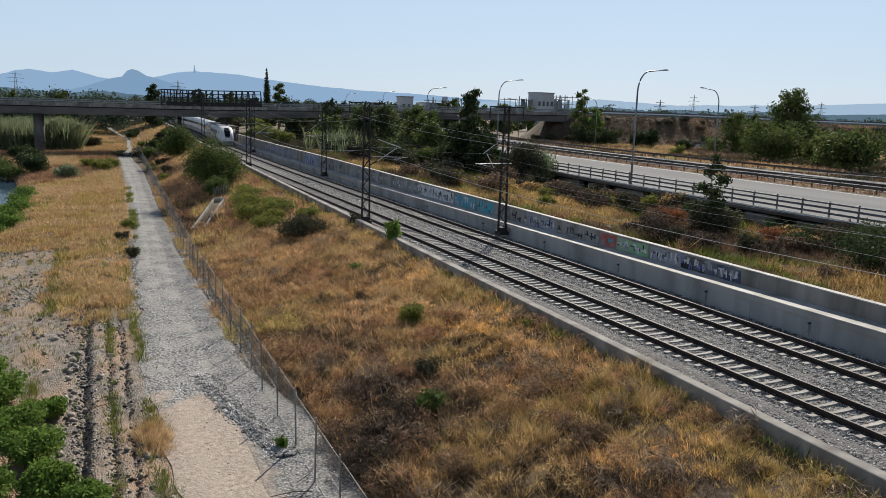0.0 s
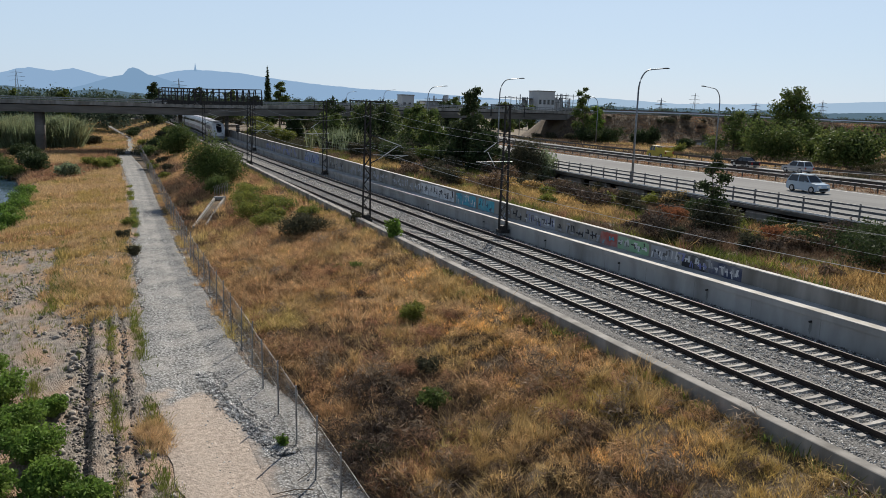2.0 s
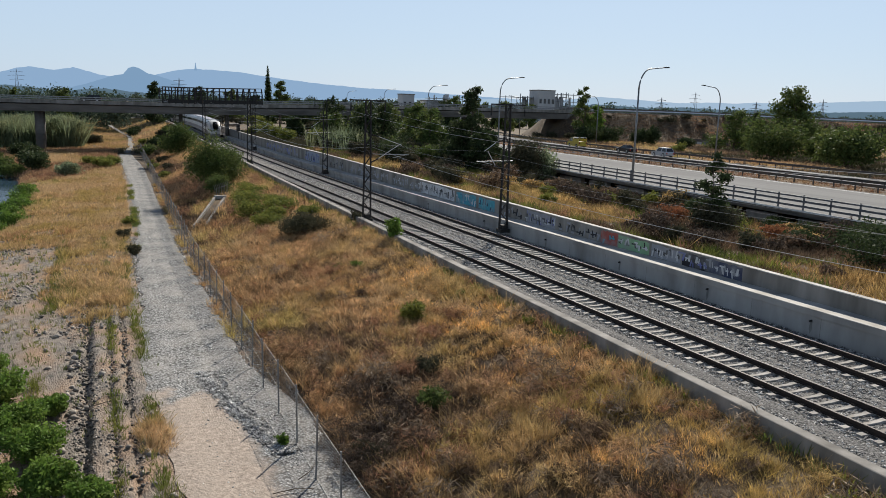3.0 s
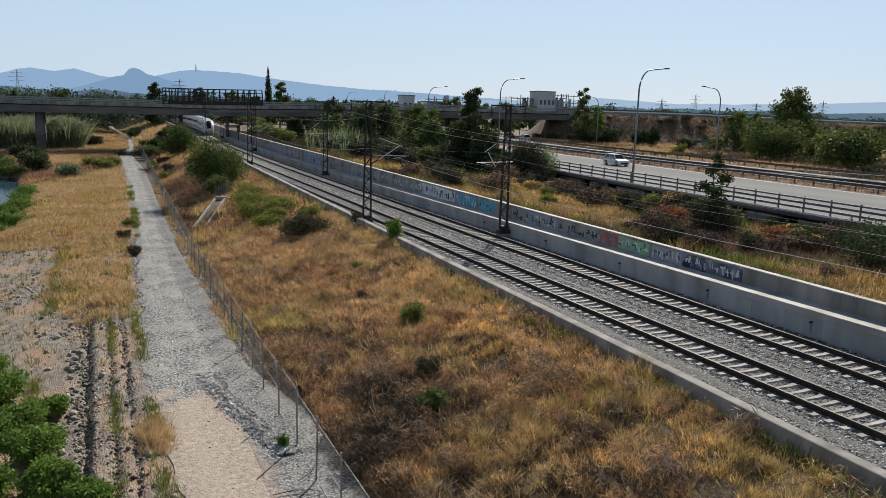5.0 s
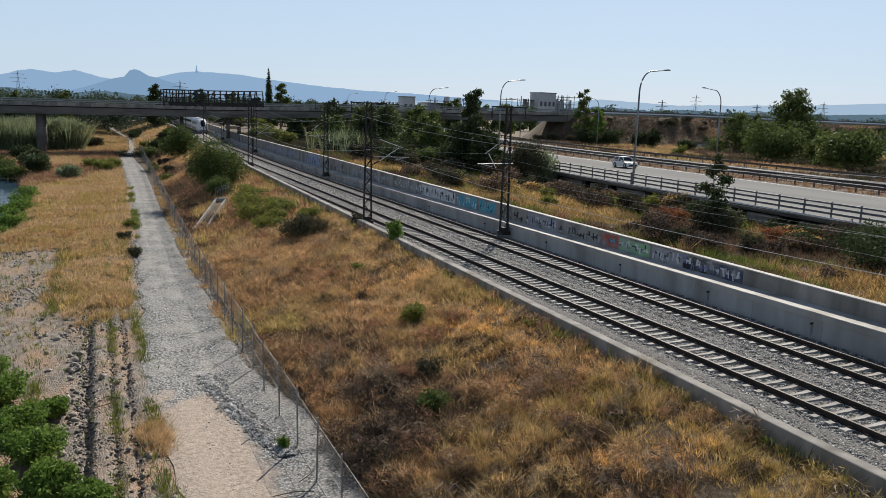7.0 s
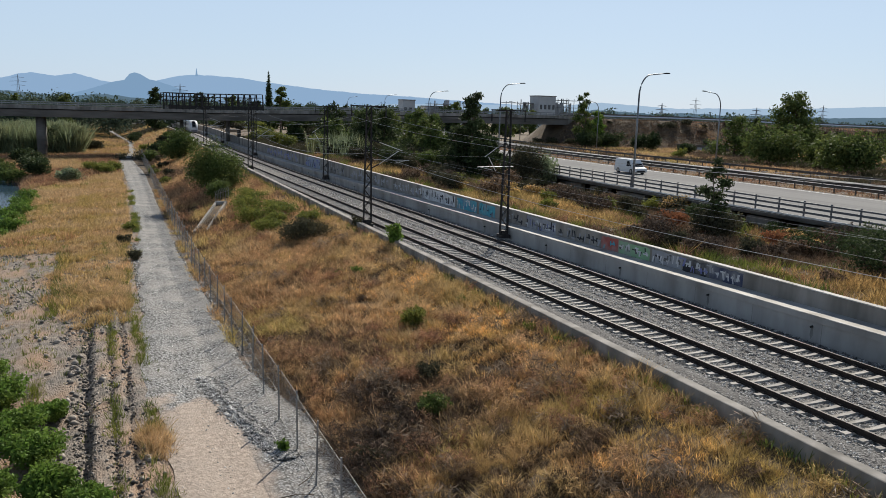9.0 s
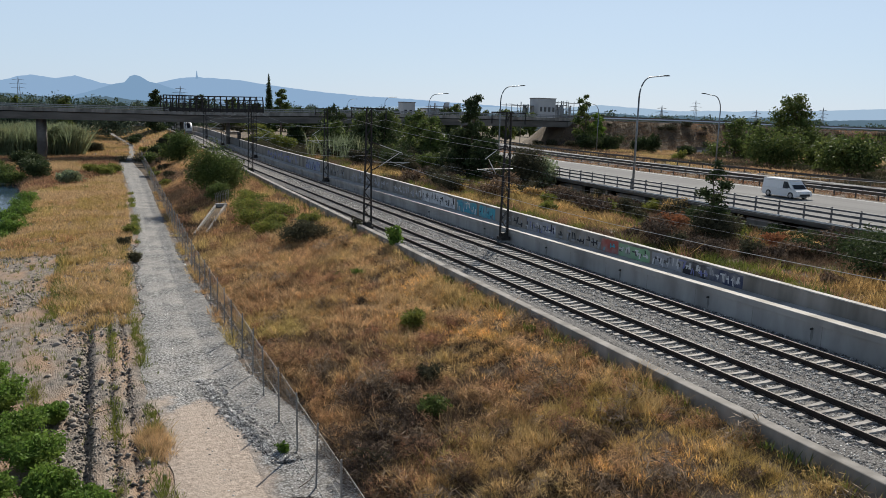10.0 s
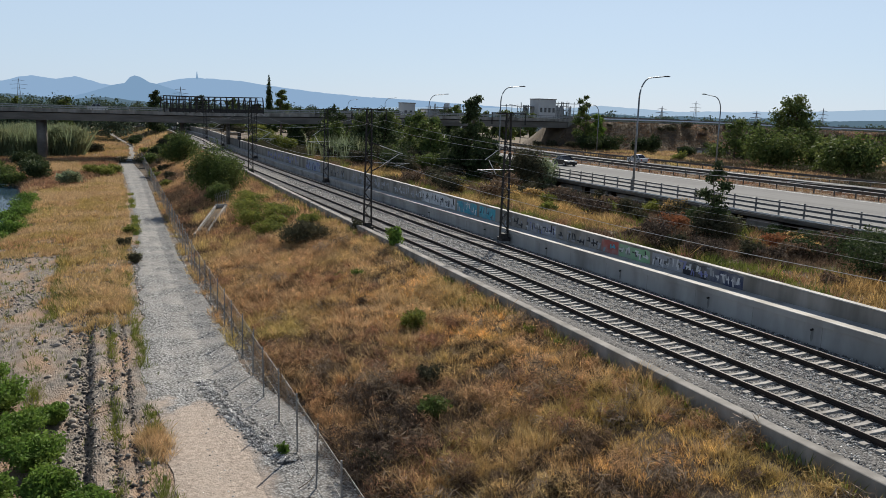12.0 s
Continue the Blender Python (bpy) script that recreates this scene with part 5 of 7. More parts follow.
grass("ochre_grass", bank[crest], 13, hz[crest] * 0.55, wide[crest], 0.15, 0.6, M_CREST, "short ochre grass along the crest of the bank by the kerb")
grass("pale_grass", bank[straw], 13, hz[straw], wide[straw], 0.14, 0.6, M_STRAW, "bleached straw-coloured tussocks on the railway bank")
grass("brown_undergrowth", bank[brown], 11, hz[brown] * 0.75, wide[brown], 0.2, 0.9, M_DARKGRASS, "tangled dark brown dead undergrowth on the railway bank")
thin = RNG.random(len(bank)) < 0.16


def mounds(name, n, leaves, keep, r, flat, size, material, label, y1=62):
    """Low tangled mounds of dry herbs as one joined growth."""
    feet = scatter(n * 12, 7.0, 20.0, 12, y1, lambda x, y: keep(x, y) if on_bank(x, y) else 0)[:n]
    ls = []
    for x, y, z in feet:
        q = r * RNG.uniform(0.5, 1.3)
        ls.append((x, y, z + q * flat * 0.5, q * RNG.uniform(0.7, 1.4), q * RNG.uniform(0.7, 1.4), q * flat))
    tagged(new(name, foliage_mesh(name, ls, leaves, size, material, 0.09, 0.5)), label, "undergrowth", kind="stuff")


def hollow(x, y):
    """The dark hollow of dead brambles above the fence."""
    return math.exp(-((x - 9.5) / 1.5) ** 2 - ((y - 25.5) / 4.2) ** 2) + 0.5 * math.exp(-((x - 12.4) / 0.9) ** 2 - ((y - 30.0) / 1.2) ** 2) + 0.34 * math.exp(-((x - 12.0) / 0.8) ** 2 - ((y - 41.5) / 1.4) ** 2)


mounds("dead_brambles", 70, 30000, lambda x, y: min(1, 1.3 * hollow(x, y)) if hollow(x, y) > 0.3 else 0, 0.8, 0.55, 0.14, M_TWIG, "tangled dark dead brambles in a hollow of the bank")
M_STEM = surf("bleached_dead_stems", (0.34, 0.27, 0.20), (0.22, 0.165, 0.115), 0.8, 0.95, 0.0, 30, island=0.5, thin=0.15, spec=0.12, clump=0.4)
mounds("bleached_brambles", 80, 17000, lambda x, y: 0.15 + min(0.85, hollow(x, y)), 0.7, 0.7, 0.2, M_STEM, "bleached arching dead stems over the brambles")
mounds("russet_herbs", 330, 105000, lambda x, y: (0.6 if patch(x, y, 0.2, 31) > 0.55 - 0.25 * low_bank(x, y) else 0.05) * (0.25 if x > 15 else 1) * (1 - 0.6 * min(1, hollow(x, y))), 0.5, 0.8, 0.12, M_RUSSET, "matted russet-brown dry herbs on the bank")
mounds("tan_herbs", 240, 64000, lambda x, y: (0.7 if patch(x, y, 0.2, 31) < 0.55 else 0.12) * (1 - 0.7 * low_bank(x, y)) * (1 - 0.8 * min(1, hollow(x, y))), 0.5, 0.8, 0.12, M_GRASS, "matted tan dry herbs on the bank")
# mottling: added dark mounds stand for the dark gaps between herbs
mounds("dead_twigs", 130, 26000, lambda x, y: (0.15 + 0.6 * low_bank(x, y)) if patch(x, y, 0.5, 47) > 0.6 else 0.02, 0.38, 0.7, 0.12, M_TWIG, "small dark twig mounds added to stand for gaps among the dry herbs")
mounds("russet_herbs", 160, 26000, lambda x, y: 0.5 if y > 58 else 0, 0.8, 0.7, 0.22, M_RUSSET, "matted russet-brown herbs on the farther bank", 130)
mounds("brown_herbs", 60, 15000, lambda x, y: math.exp(-((x - 11.9) / 1.7) ** 2 - ((y - 19.8) / 2.4) ** 2), 0.45, 0.8, 0.12, M_DARKGRASS, "dark russet-brown dead herb stand on the near bank")
grass("pale_stalks", bank[thin], 4, 0.3 + hz[thin] * 0.9, wide[thin] * 0.8, 0.2, 1.1, M_STRAW, "pale dry stalks above the grass of the railway bank")
bank2 = scatter(15000, 6.9, 21.5, 64, 205, lambda x, y: 1.0 if on_bank(x, y) else 0)
p2 = np.array([patch(a, b, 0.12, 11) + 0.03 * (a - 12) for a, b, c in bank2])
h2 = RNG.uniform(0.4, 0.85, len(bank2))
grass("dry_grass", bank2[p2 > 0.4], 9, h2[p2 > 0.4], 0.05, 0.3, 0.4, M_GRASS, "golden-brown dry grass on the farther railway bank", fine=False)
grass("brown_undergrowth", bank2[p2 <= 0.4], 9, h2[p2 <= 0.4], 0.05, 0.3, 0.6, M_DARKGRASS, "dark brown undergrowth on the farther railway bank", fine=False)
# tufts along the kerb
kerbside = np.array([(along(y, -3.5 - 0.5 * q, 0).x, y, kerb_z(y) - 0.5) for y, q in zip(RNG.uniform(12, 110, 330), RNG.random(330))])
grass("kerb_weeds", kerbside, 9, RNG.uniform(0.15, 0.5, 330), 0.03, 0.15, 0.4, M_LEAFYELLOW, "yellow-green weeds at the foot of the kerb", "weeds")


# golden fields by the river
def field(x, y):
    a = -9 + 0.02 * (y - 75)
    if x < river_x(y) + 0.9 or x > 1.3 + path_bend(y):
        return 0
    if 72 < y < 132:
        return 1 if x > -8 - 0.5 * wob(x, y, 0.3) * 4 else 0.2
    if 47 < y < 73:
        return 1.0 if x > -3.4 + 2.2 * wob(x, y, 0.2, 4) + (0.35 * (53 - y) if y < 53 else 0) else 0.03
    return 0.9 if y >= 132 else 0


fb = scatter(21000, -16, 3.5, 46, 135, field)
mix = np.array([patch(a, b, 0.14, 40) + 0.4 * patch(a, b, 0.5, 41) for a, b, c in fb]) + RNG.normal(0, 0.12, len(fb))
lump = np.array([0.5 + 0.9 * wob(a, b, 0.8, 51) + 0.4 * wob(a, b, 2.2, 9) for a, b, c in fb])
mix = mix + 0.35 * (lump - 0.5)
for sel, mat, nm, lab in ((mix > 0.55, M_STRAW, "golden_field", "golden dry grass field beside the gravel path"), ((mix > 0.3) & (mix <= 0.55), M_GRASS, "brown_field", "tan dry grass in the field beside the path"), (mix <= 0.3, M_LEAFYELLOW, "olive_field", "olive herbs in the field beside the path")):
    grass(nm, fb[sel], 12, (0.15 + 0.6 * np.clip(lump[sel], 0, 1.1)) * RNG.uniform(0.6, 1.2, int(sel.sum())), 0.05, 0.26, 0.5, mat, lab, fine=False)
fb = scatter(9000, -30, 4, 130, 205, field)
split = np.array([wob(a, b, 0.05, 2) + (b - 160) * 0.012 for a, b, c in fb])
grass("golden_field", fb[split < 0], 10, RNG.uniform(0.5, 0.9, int((split < 0).sum())), 0.08, 0.5, 0.45, M_STRAW, "golden dry grass farther along the river", fine=False)
grass("brown_field", fb[split >= 0], 10, RNG.uniform(0.5, 0.9, int((split >= 0).sum())), 0.08, 0.5, 0.45, M_RUSSET, "brown dry herbs by the river below the overpass", fine=False)
fb = scatter(17000, -60, 24, 186, 420, lambda x, y: 1 if x > river_x(y) + 4 and abs(x - float(np.interp(y, [190, 215, 261, 350, 446], [5.9, 7.6, 9.2, 5.5, 0.9]))) > 1.0 else 0)
tone = np.array([wob(a, b, 0.03, 6) + 0.4 * wob(a, b, 0.12, 8) for a, b, c in fb]) + RNG.normal(0, 0.08, len(fb))
for sel, mat, lab in ((tone > 0.1, M_GRASS, "golden dry grass beyond the overpass"), ((tone <= 0.1) & (tone > -0.15), M_OCHRE, "ochre dry grass beyond the overpass"), (tone <= -0.15, M_LEAFGREY, "olive herbs beyond the overpass")):
    grass("far_field", fb[sel], 8, RNG.uniform(0.35, 0.9, int(sel.sum())), 0.16, 0.9, 0.7, mat, lab, fine=False)


# weeds in the rubble strip
def rows_of_weeds(x, y):
    s = min(abs(x - 1.55), abs(x - 0.2) * 1.4, abs(x + 3.0))
    return 1.0 * math.exp(-(s / 0.26) ** 2) * (1 if wob(x, y, 0.25, 7) > -0.15 else 0.1) + (0.06 if x < -3 else 0.02)


wb = scatter(24000, -9, 2.2, 18, 75, rows_of_weeds)
grass("rubble_weeds", wb, 8, RNG.uniform(0.12, 0.45, len(wb)), 0.025, 0.12, 0.4, M_LEAFYELLOW, "sparse yellow-green weeds growing in the rubble", "weeds")
tb = scatter(900, 0.9, 2.4, 27.6, 31.2, lambda x, y: math.exp(-((x - 1.45) / 0.42) ** 2 - ((y - 29.4) / 1.1) ** 2))
grass("straw_tussock", tb, 14, RNG.uniform(0.25, 0.55, len(tb)), 0.02, 0.15, 0.6, M_STRAW, "dry golden straw tussock at the path's edge", "tussock")
tb = scatter(2500, -3.0, 1.4, 50.5, 57.5, lambda x, y: math.exp(-((x + 0.0 - 0.25 * (y - 54) * -1) / 1.3) ** 2) * 0.9)
grass("straw_tussock", tb, 12, RNG.uniform(0.3, 0.6, len(tb)), 0.03, 0.2, 0.6, M_STRAW, "sunlit dry straw tussocks on the rubble", "tussock")


# scrub between the boundary wall and the motorway
def scrub(x, y):
    return 1.0 if along(y, 8.3, 0).x < x < near_edge_x(y) - 0.3 else 0


sb = scatter(26000, 29, 60, 14, 125, scrub)
ps = np.array([patch(a, b, 0.1, 5) + 0.3 * patch(a, b, 0.4, 9) for a, b, c in sb])
ps = ps - 0.12 * np.array([max(0, min(1, (44 - b) / 12)) for a, b, c in sb])
hs = np.array([0.25 + 0.8 * max(0, 0.5 + wob(a, b, 0.5, 33)) for a, b, c in sb]) * RNG.uniform(0.6, 1.2, len(sb))
for sel, mat, lab, nm in ((ps > 0.80, M_OCHRE, "ochre dry grass on the scrubby verge", "dry_grass"), ((ps > 0.72) & (ps <= 0.80), M_RUSSET, "russet dry herbs on the scrubby verge", "russet_herbs"), ((ps > 0.58) & (ps <= 0.72), M_LEAFYELLOW, "olive dry herbs on the scrubby verge", "olive_herbs"), (ps <= 0.58, M_DARKGRASS, "dark brown undergrowth on the scrubby verge", "brown_undergrowth")):
    grass(nm, sb[sel], 12, hs[sel] * 0.9, 0.05, 0.26, 0.6, mat, lab, fine=False)
sb = scatter(9000, 26, 80, 125, 196, scrub)
grass("olive_herbs", sb, 9, RNG.uniform(0.4, 1.0, len(sb)), 0.1, 0.5, 0.6, M_LEAFGREY, "olive herbs and dry grass farther along the railway", fine=False)
# outer side of the motorway and the overpass bank
sb = scatter(15000, 86, 190, 40, 182, lambda x, y: 1 if x > far_edge_x(y) + 0.8 else 0)
ps = np.array([patch(a, b, 0.05, 15) + 0.4 * patch(a, b, 0.2, 9) for a, b, c in sb])
for sel, mat, lab, nm in ((ps > 0.8, M_GRASS, "golden dry grass beyond the motorway", "dry_grass"), ((ps > 0.5) & (ps <= 0.8), M_DARKGRASS, "dull dry grass beyond the motorway", "brown_grass"), (ps <= 0.5, M_LEAFGREY, "olive herbs beyond the motorway", "olive_herbs")):
    grass(nm, sb[sel], 9, RNG.uniform(0.3, 0.8, int(sel.sum())), 0.13, 0.6, 0.7, mat, lab, fine=False)
mb = np.array([(median_x(y) + o, y, ROAD_Z - 0.05) for y, o in zip(RNG.uniform(30, 150, 2600), RNG.uniform(0.2, 5.2, 2600))])
grass("median_grass", mb, 8, RNG.uniform(0.12, 0.4, len(mb)), 0.06, 0.25, 0.6, M_RUSSET, "dry russet grass on the median strip", fine=False)


def bank_feet(n):
    out = []
    for x, o in zip(RNG.uniform(112, 330, n), RNG.uniform(-21, -6.3, n)):
        u = float(np.interp(o, [-22, -18, -14, -10, -7.2, -6], [0, 0.2, 0.45, 0.75, 0.97, 1]))
        t = deck_z(x) - 0.25 if x > 122 else max(1.2, deck_z(122) - 0.25 - (122 - x) * 1.1)
        out.append((x, deck_y(x) + o, 0.6 + (t - 0.6) * u))
    return np.array(out)


fb = bank_feet(17000)
ps = np.array([patch(a, b, 0.06, 5) for a, b, c in fb])
grass("dry_grass", fb[ps > 0.62], 8, RNG.uniform(0.2, 0.45, int((ps > 0.62).sum())), 0.12, 0.5, 0.7, M_RUSSET, "dry grass on the overpass embankment", fine=False)
grass("brown_undergrowth", fb[ps <= 0.62], 8, RNG.uniform(0.2, 0.5, int((ps <= 0.62).sum())), 0.12, 0.5, 0.5, M_DARKGRASS, "dark scrub on the overpass embankment", fine=False)

for x, y, r in ((116, 183, 2.4), (113, 187, 2.2), (119.5, 181, 2.6), (122, 178, 2.0), (111, 191, 1.8)):
    shrub(x, y, r, r * 1.1, M_LEAFGREY, "olive scrub beside the overpass abutment", 1200, 0.24, z=1.4, stems=3)
bk = random.Random(5)
for k in range(60):
    x, o = bk.uniform(122, 300), bk.uniform(-21, -7.5)
    u = float(np.interp(o, [-22, -18, -14, -10, -7.2, -6], [0, 0.2, 0.45, 0.75, 0.97, 1]))
    r = bk.uniform(1.0, 2.4) * (1.3 if x > 190 else 1)
    shrub(x, deck_y(x) + o, r, r * bk.uniform(0.7, 1.0), (M_LEAFGREY, M_LEAFDARK, M_TWIG)[k % 3], ("olive-grey scrub on the road embankment", "dark green scrub on the road embankment", "dead brown scrub on the road embankment")[k % 3], 700, 0.24, z=0.4 + (deck_z(x) - 0.85) * u, stems=3)

scr = random.Random(21)
for k in range(90):
    y = 22 + 105 * scr.random() ** 1.2
    a, b = along(y, 8.6, 0).x, near_edge_x(y) - 0.8
    x = a + (b - a) * scr.random() ** 0.7
    r = scr.uniform(0.6, 1.5) * (1 + y / 160)
    shrub(x, y, r, r * scr.uniform(0.8, 1.25), (M_LEAFGREY, M_DARKGRASS, M_OCHRE, M_LEAFGREY, M_TWIG)[k % 5], ("olive-grey broom shrub on the dry verge", "withered brown shrub on the dry verge", "withered ochre shrub on the dry verge", "olive-grey broom shrub on the dry verge", "dead brown bramble on the dry verge")[k % 5], 1300, 0.09 + y * 0.0007, stems=3)
for x, y, h, r in ((46.0, 98.6, 6.3, 2.8), (48.0, 102, 6.0, 2.8), (48.3, 107, 6.3, 3.0), (47.0, 93.3, 5.4, 2.5), (44.9, 91.5, 5.4, 2.7)):
    tree(x, y, h, r, M_LEAFDARK, "dense dark green tree in the thicket beside the railway", 3400, 0.26, 0.16, 0.1)

# bushes on the railway bank
shrub(12.2, 91.5, 2.0, 2.6, M_LEAF, "dark green bush spreading below the large bush", 3500, 0.13, lobes=8)
shrub(12.9, 98, 4.4, 6.2, M_LEAF, "large rounded dark green bush on the railway bank", 17000, 0.14, lobes=10)
shrub(13.6, 153, 4.0, 6.0, M_LEAF, "rounded dark green bush on the bank near the overpass", 11000, 0.18, lobes=9)
shrub(14.6, 109, 3.0, 3.6, M_LEAF, "green bush behind the large bush by the railway", 7000, 0.15)
shrub(14.6, 60.5, 2.5, 2.5, M_LEAFGREY, "grey-green twiggy broom bush on the railway bank", 7000, 0.09, lobes=9)
for x, y, r, h in ((12.6, 73, 2.1, 1.8), (13.4, 79, 2.4, 2.0), (14.4, 84, 2.2, 1.8), (12.9, 67, 1.8, 1.5), (14.9, 72, 2.0, 1.7), (14.2, 69, 1.5, 1.5), (15.3, 76, 1.6, 1.4), (16.2, 66, 1.2, 1.2)):
    shrub(x, y, r, h, M_LEAFYELLOW, "yellow-green bush among dry grass on the bank", 2600, 0.1)
shrub(14.2, 35.8, 0.75, 1.15, M_LEAFYELLOW, "bright green broom tuft in dry grass", 2400, 0.075)
shrub(14.9, 47.5, 0.7, 0.55, M_LEAFGREEN, "small bright green tuft in dry grass", 900, 0.07)
shrub(13.9, 48.5, 0.45, 0.5, M_LEAFGREEN, "small bright green tuft in dry grass", 600, 0.07)
shrub(11.2, 26.3, 0.75, 0.9, M_LEAF, "dark green bramble among dead stems", 1500, 0.07)
shrub(12.4, 29.4, 0.8, 0.8, M_LEAFGREY, "grey-green bramble among dead stems", 1500, 0.07)
shrub(8.3, 24.3, 0.8, 0.7, M_LEAFGREY, "dusty grey-green bramble by the fence", 1500, 0.07)
shrub(17.3, 37.0, 0.35, 0.6, M_LEAFGREEN, "small green weed near the kerb", 500, 0.07)
shrub(18.0, 31.0, 0.4, 0.45, M_LEAFYELLOW, "small yellow-green weed near the kerb", 500, 0.07)
shrub(17.6, 13.4, 0.55, 0.5, M_LEAFYELLOW, "yellow-green weed at the foot of the kerb", 700, 0.06)
shrub(18.75, 51.4, 0.75, 1.75, M_LEAFGREEN, "leafy fig sapling against the kerb", 500, 0.17, lobes=5)
shrub(18.6, 60.0, 0.6, 1.2, M_LEAFGREY, "small dry sapling against the kerb", 400, 0.12, lobes=4)
shrub(5.75, 27.0, 0.3, 0.5, M_LEAFGREEN, "small green weed at the fence foot", 500, 0.07)
shrub(2.3, 66.5, 0.8, 0.9, M_LEAFGREY, "grey-green weed clump at the path's edge", 1200, 0.09)
shrub(2.4, 82, 0.9, 1.1, M_LEAFYELLOW, "olive weed clump at the path's edge", 1200, 0.1)
shrub(1.8, 74.5, 0.8, 0.9, M_LEAFGREY, "olive weed clump at the path's edge", 1200, 0.1)
shrub(-4.5, 137, 2.3, 2.6, M_REED, "clump of grey-green reeds in the dry field", 2600, 0.2)
for x, y in ((0.2, 152), (2.6, 156), (-1.5, 158), (1.2, 149)):
    shrub(x, y, 2.0, 2.0, M_LEAFYELLOW, "olive bush in the dry field by the path", 1600, 0.16)
# leafy green plants by the river
for x, y, r, h in ((-1.9, 26.6, 1.1, 1.2), (-2.5, 29.4, 1.2, 1.3), (-3.4, 32.2, 1.3, 1.2), (-5.4, 30.0, 1.6, 1.5), (-4.3, 36.0, 1.4, 1.5), (-5.2, 39.4, 1.4, 1.3), (-6.6, 35.0, 1.6, 1.5), (-0.7, 25.2, 0.8, 0.8), (-3.7, 27.0, 1.2, 1.1), (-7.5, 41, 1.5, 1.3), (-2.2, 33.6, 0.8, 0.8)):
    shrub(x, y, r, h, M_LEAFGREEN, "leafy bright green herb clump on the riverbank", 6500, 0.085, lobes=13)
for k in range(11):
    y = 72 + 4.4 * k
    shrub(river_x(y) + 0.6 + 0.9 * math.sin(k * 2.1), y, 1.9, 2.0, M_LEAFGREEN, "bright green bush along the river's edge", 1900, 0.14)
for k, (x, y) in enumerate(((-13.5, 150), (-11.2, 158), (-16, 162), (-12, 170), (-19, 176), (-9.5, 149), (-24, 185), (-14.5, 182))):
    shrub(x, y, 3.0, 3.2, M_LEAFDARK if k % 2 else M_LEAF, "dark green bush at the river's edge", 2200, 0.24)
rb = scatter(5200, -52, -2.5, 209, 246, lambda x, y: 1 if x < -3.5 - 0.12 * (y - 209) + 1.5 * wob(x, y, 0.2) else 0)
rb[:, 2] = np.maximum(rb[:, 2], -4.4)
grass("giant_reeds", rb, 12, RNG.uniform(5.0, 7.6, len(rb)), 0.2, 0.8, 0.4, M_REED, "dense stand of tall grey-green giant reeds behind the pier", "reeds")
ls = [(x, y, z + RNG.uniform(2.2, 6.4), 1.2, 1.2, 1.1) for x, y, z in rb[::22]]
tagged(new("giant_reeds", foliage_mesh("giant_reeds", ls, 42000, 0.5, M_REED, 0.22)), "feathery tops of the tall giant reeds", "reeds", kind="stuff")
rb = scatter(1400, 20, 42, 118, 150, lambda x, y: math.exp(-((x - 36.5) / 2.6) ** 2 - ((y - 124) / 5) ** 2))
grass("giant_reeds", rb, 12, RNG.uniform(3.0, 4.6, len(rb)), 0.1, 0.6, 0.25, M_REED, "pale green giant reeds beside the railway", "reeds")

# verge bushes between railway and motorway
shrub(46.6, 82.4, 3.2, 5.4, M_LEAFGREY, "tall grey-green bush beside the motorway parapet", 6500, 0.17, lobes=10)
shrub(48.9, 82.5, 3.0, 4.9, M_REED, "grey-green bush beside the motorway parapet", 3500, 0.18)
tree(39.0, 42.6, 5.8, 1.6, M_LEAFDARK, "slim dark green young tree on the scrubby verge", 2600, 0.14, 0.07, 0.25, 9)
shrub(38.6, 42.0, 2.1, 2.4, M_LEAFGREY, "grey-green bush at the foot of the young tree", 4500, 0.11)
shrub(42.5, 45.0, 2.0, 2.2, M_LEAF, "green bush below the motorway parapet", 3000, 0.12)
shrub(44.5, 49.5, 1.8, 2.0, M_LEAFDARK, "dark green bush below the motorway parapet", 2600, 0.12)
for x, y, r, h in ((39.6, 47.5, 1.5, 1.4), (41.3, 38.5, 1.6, 1.3), (45.0, 40.5, 1.5, 1.2), (37.0, 46.0, 1.1, 1.0)):
    shrub(x, y, r, h, M_REDLEAF, "reddish-brown withered shrub on the verge", 1800, 0.1)
# shrubs in dark leaf tones that carry the verge's shade
for x, y, r, h in ((39.0, 29.5, 2.4, 2.3), (42.0, 31.5, 2.6, 2.4), (37.6, 26.0, 2.0, 1.9), (45.5, 34.0, 2.4, 2.2), (47.0, 38.0, 2.0, 1.9), (41.0, 26.0, 2.2, 2.2)):
    shrub(x, y, r * 1.25, h * 1.15, M_LEAFDARK if h > 2.1 else M_TWIG, "dusty shrub on the verge below the motorway, toned dark for shade", 4200, 0.11)
# extra dark scrub, added to stand for the shade below the parapet
dk = random.Random(9)
for k in range(16):
    y = dk.uniform(22, 47)
    x = near_edge_x(y) - dk.uniform(1.2, 9.5)
    r = dk.uniform(1.3, 2.4)
    shrub(x, y, r, r * dk.uniform(0.7, 1.0), (M_TWIG, M_LEAFDARK)[k % 2], ("brown scrub added for the shade below the motorway parapet", "dark green scrub added for the shade below the motorway parapet")[k % 2], 2600, 0.1, stems=4)
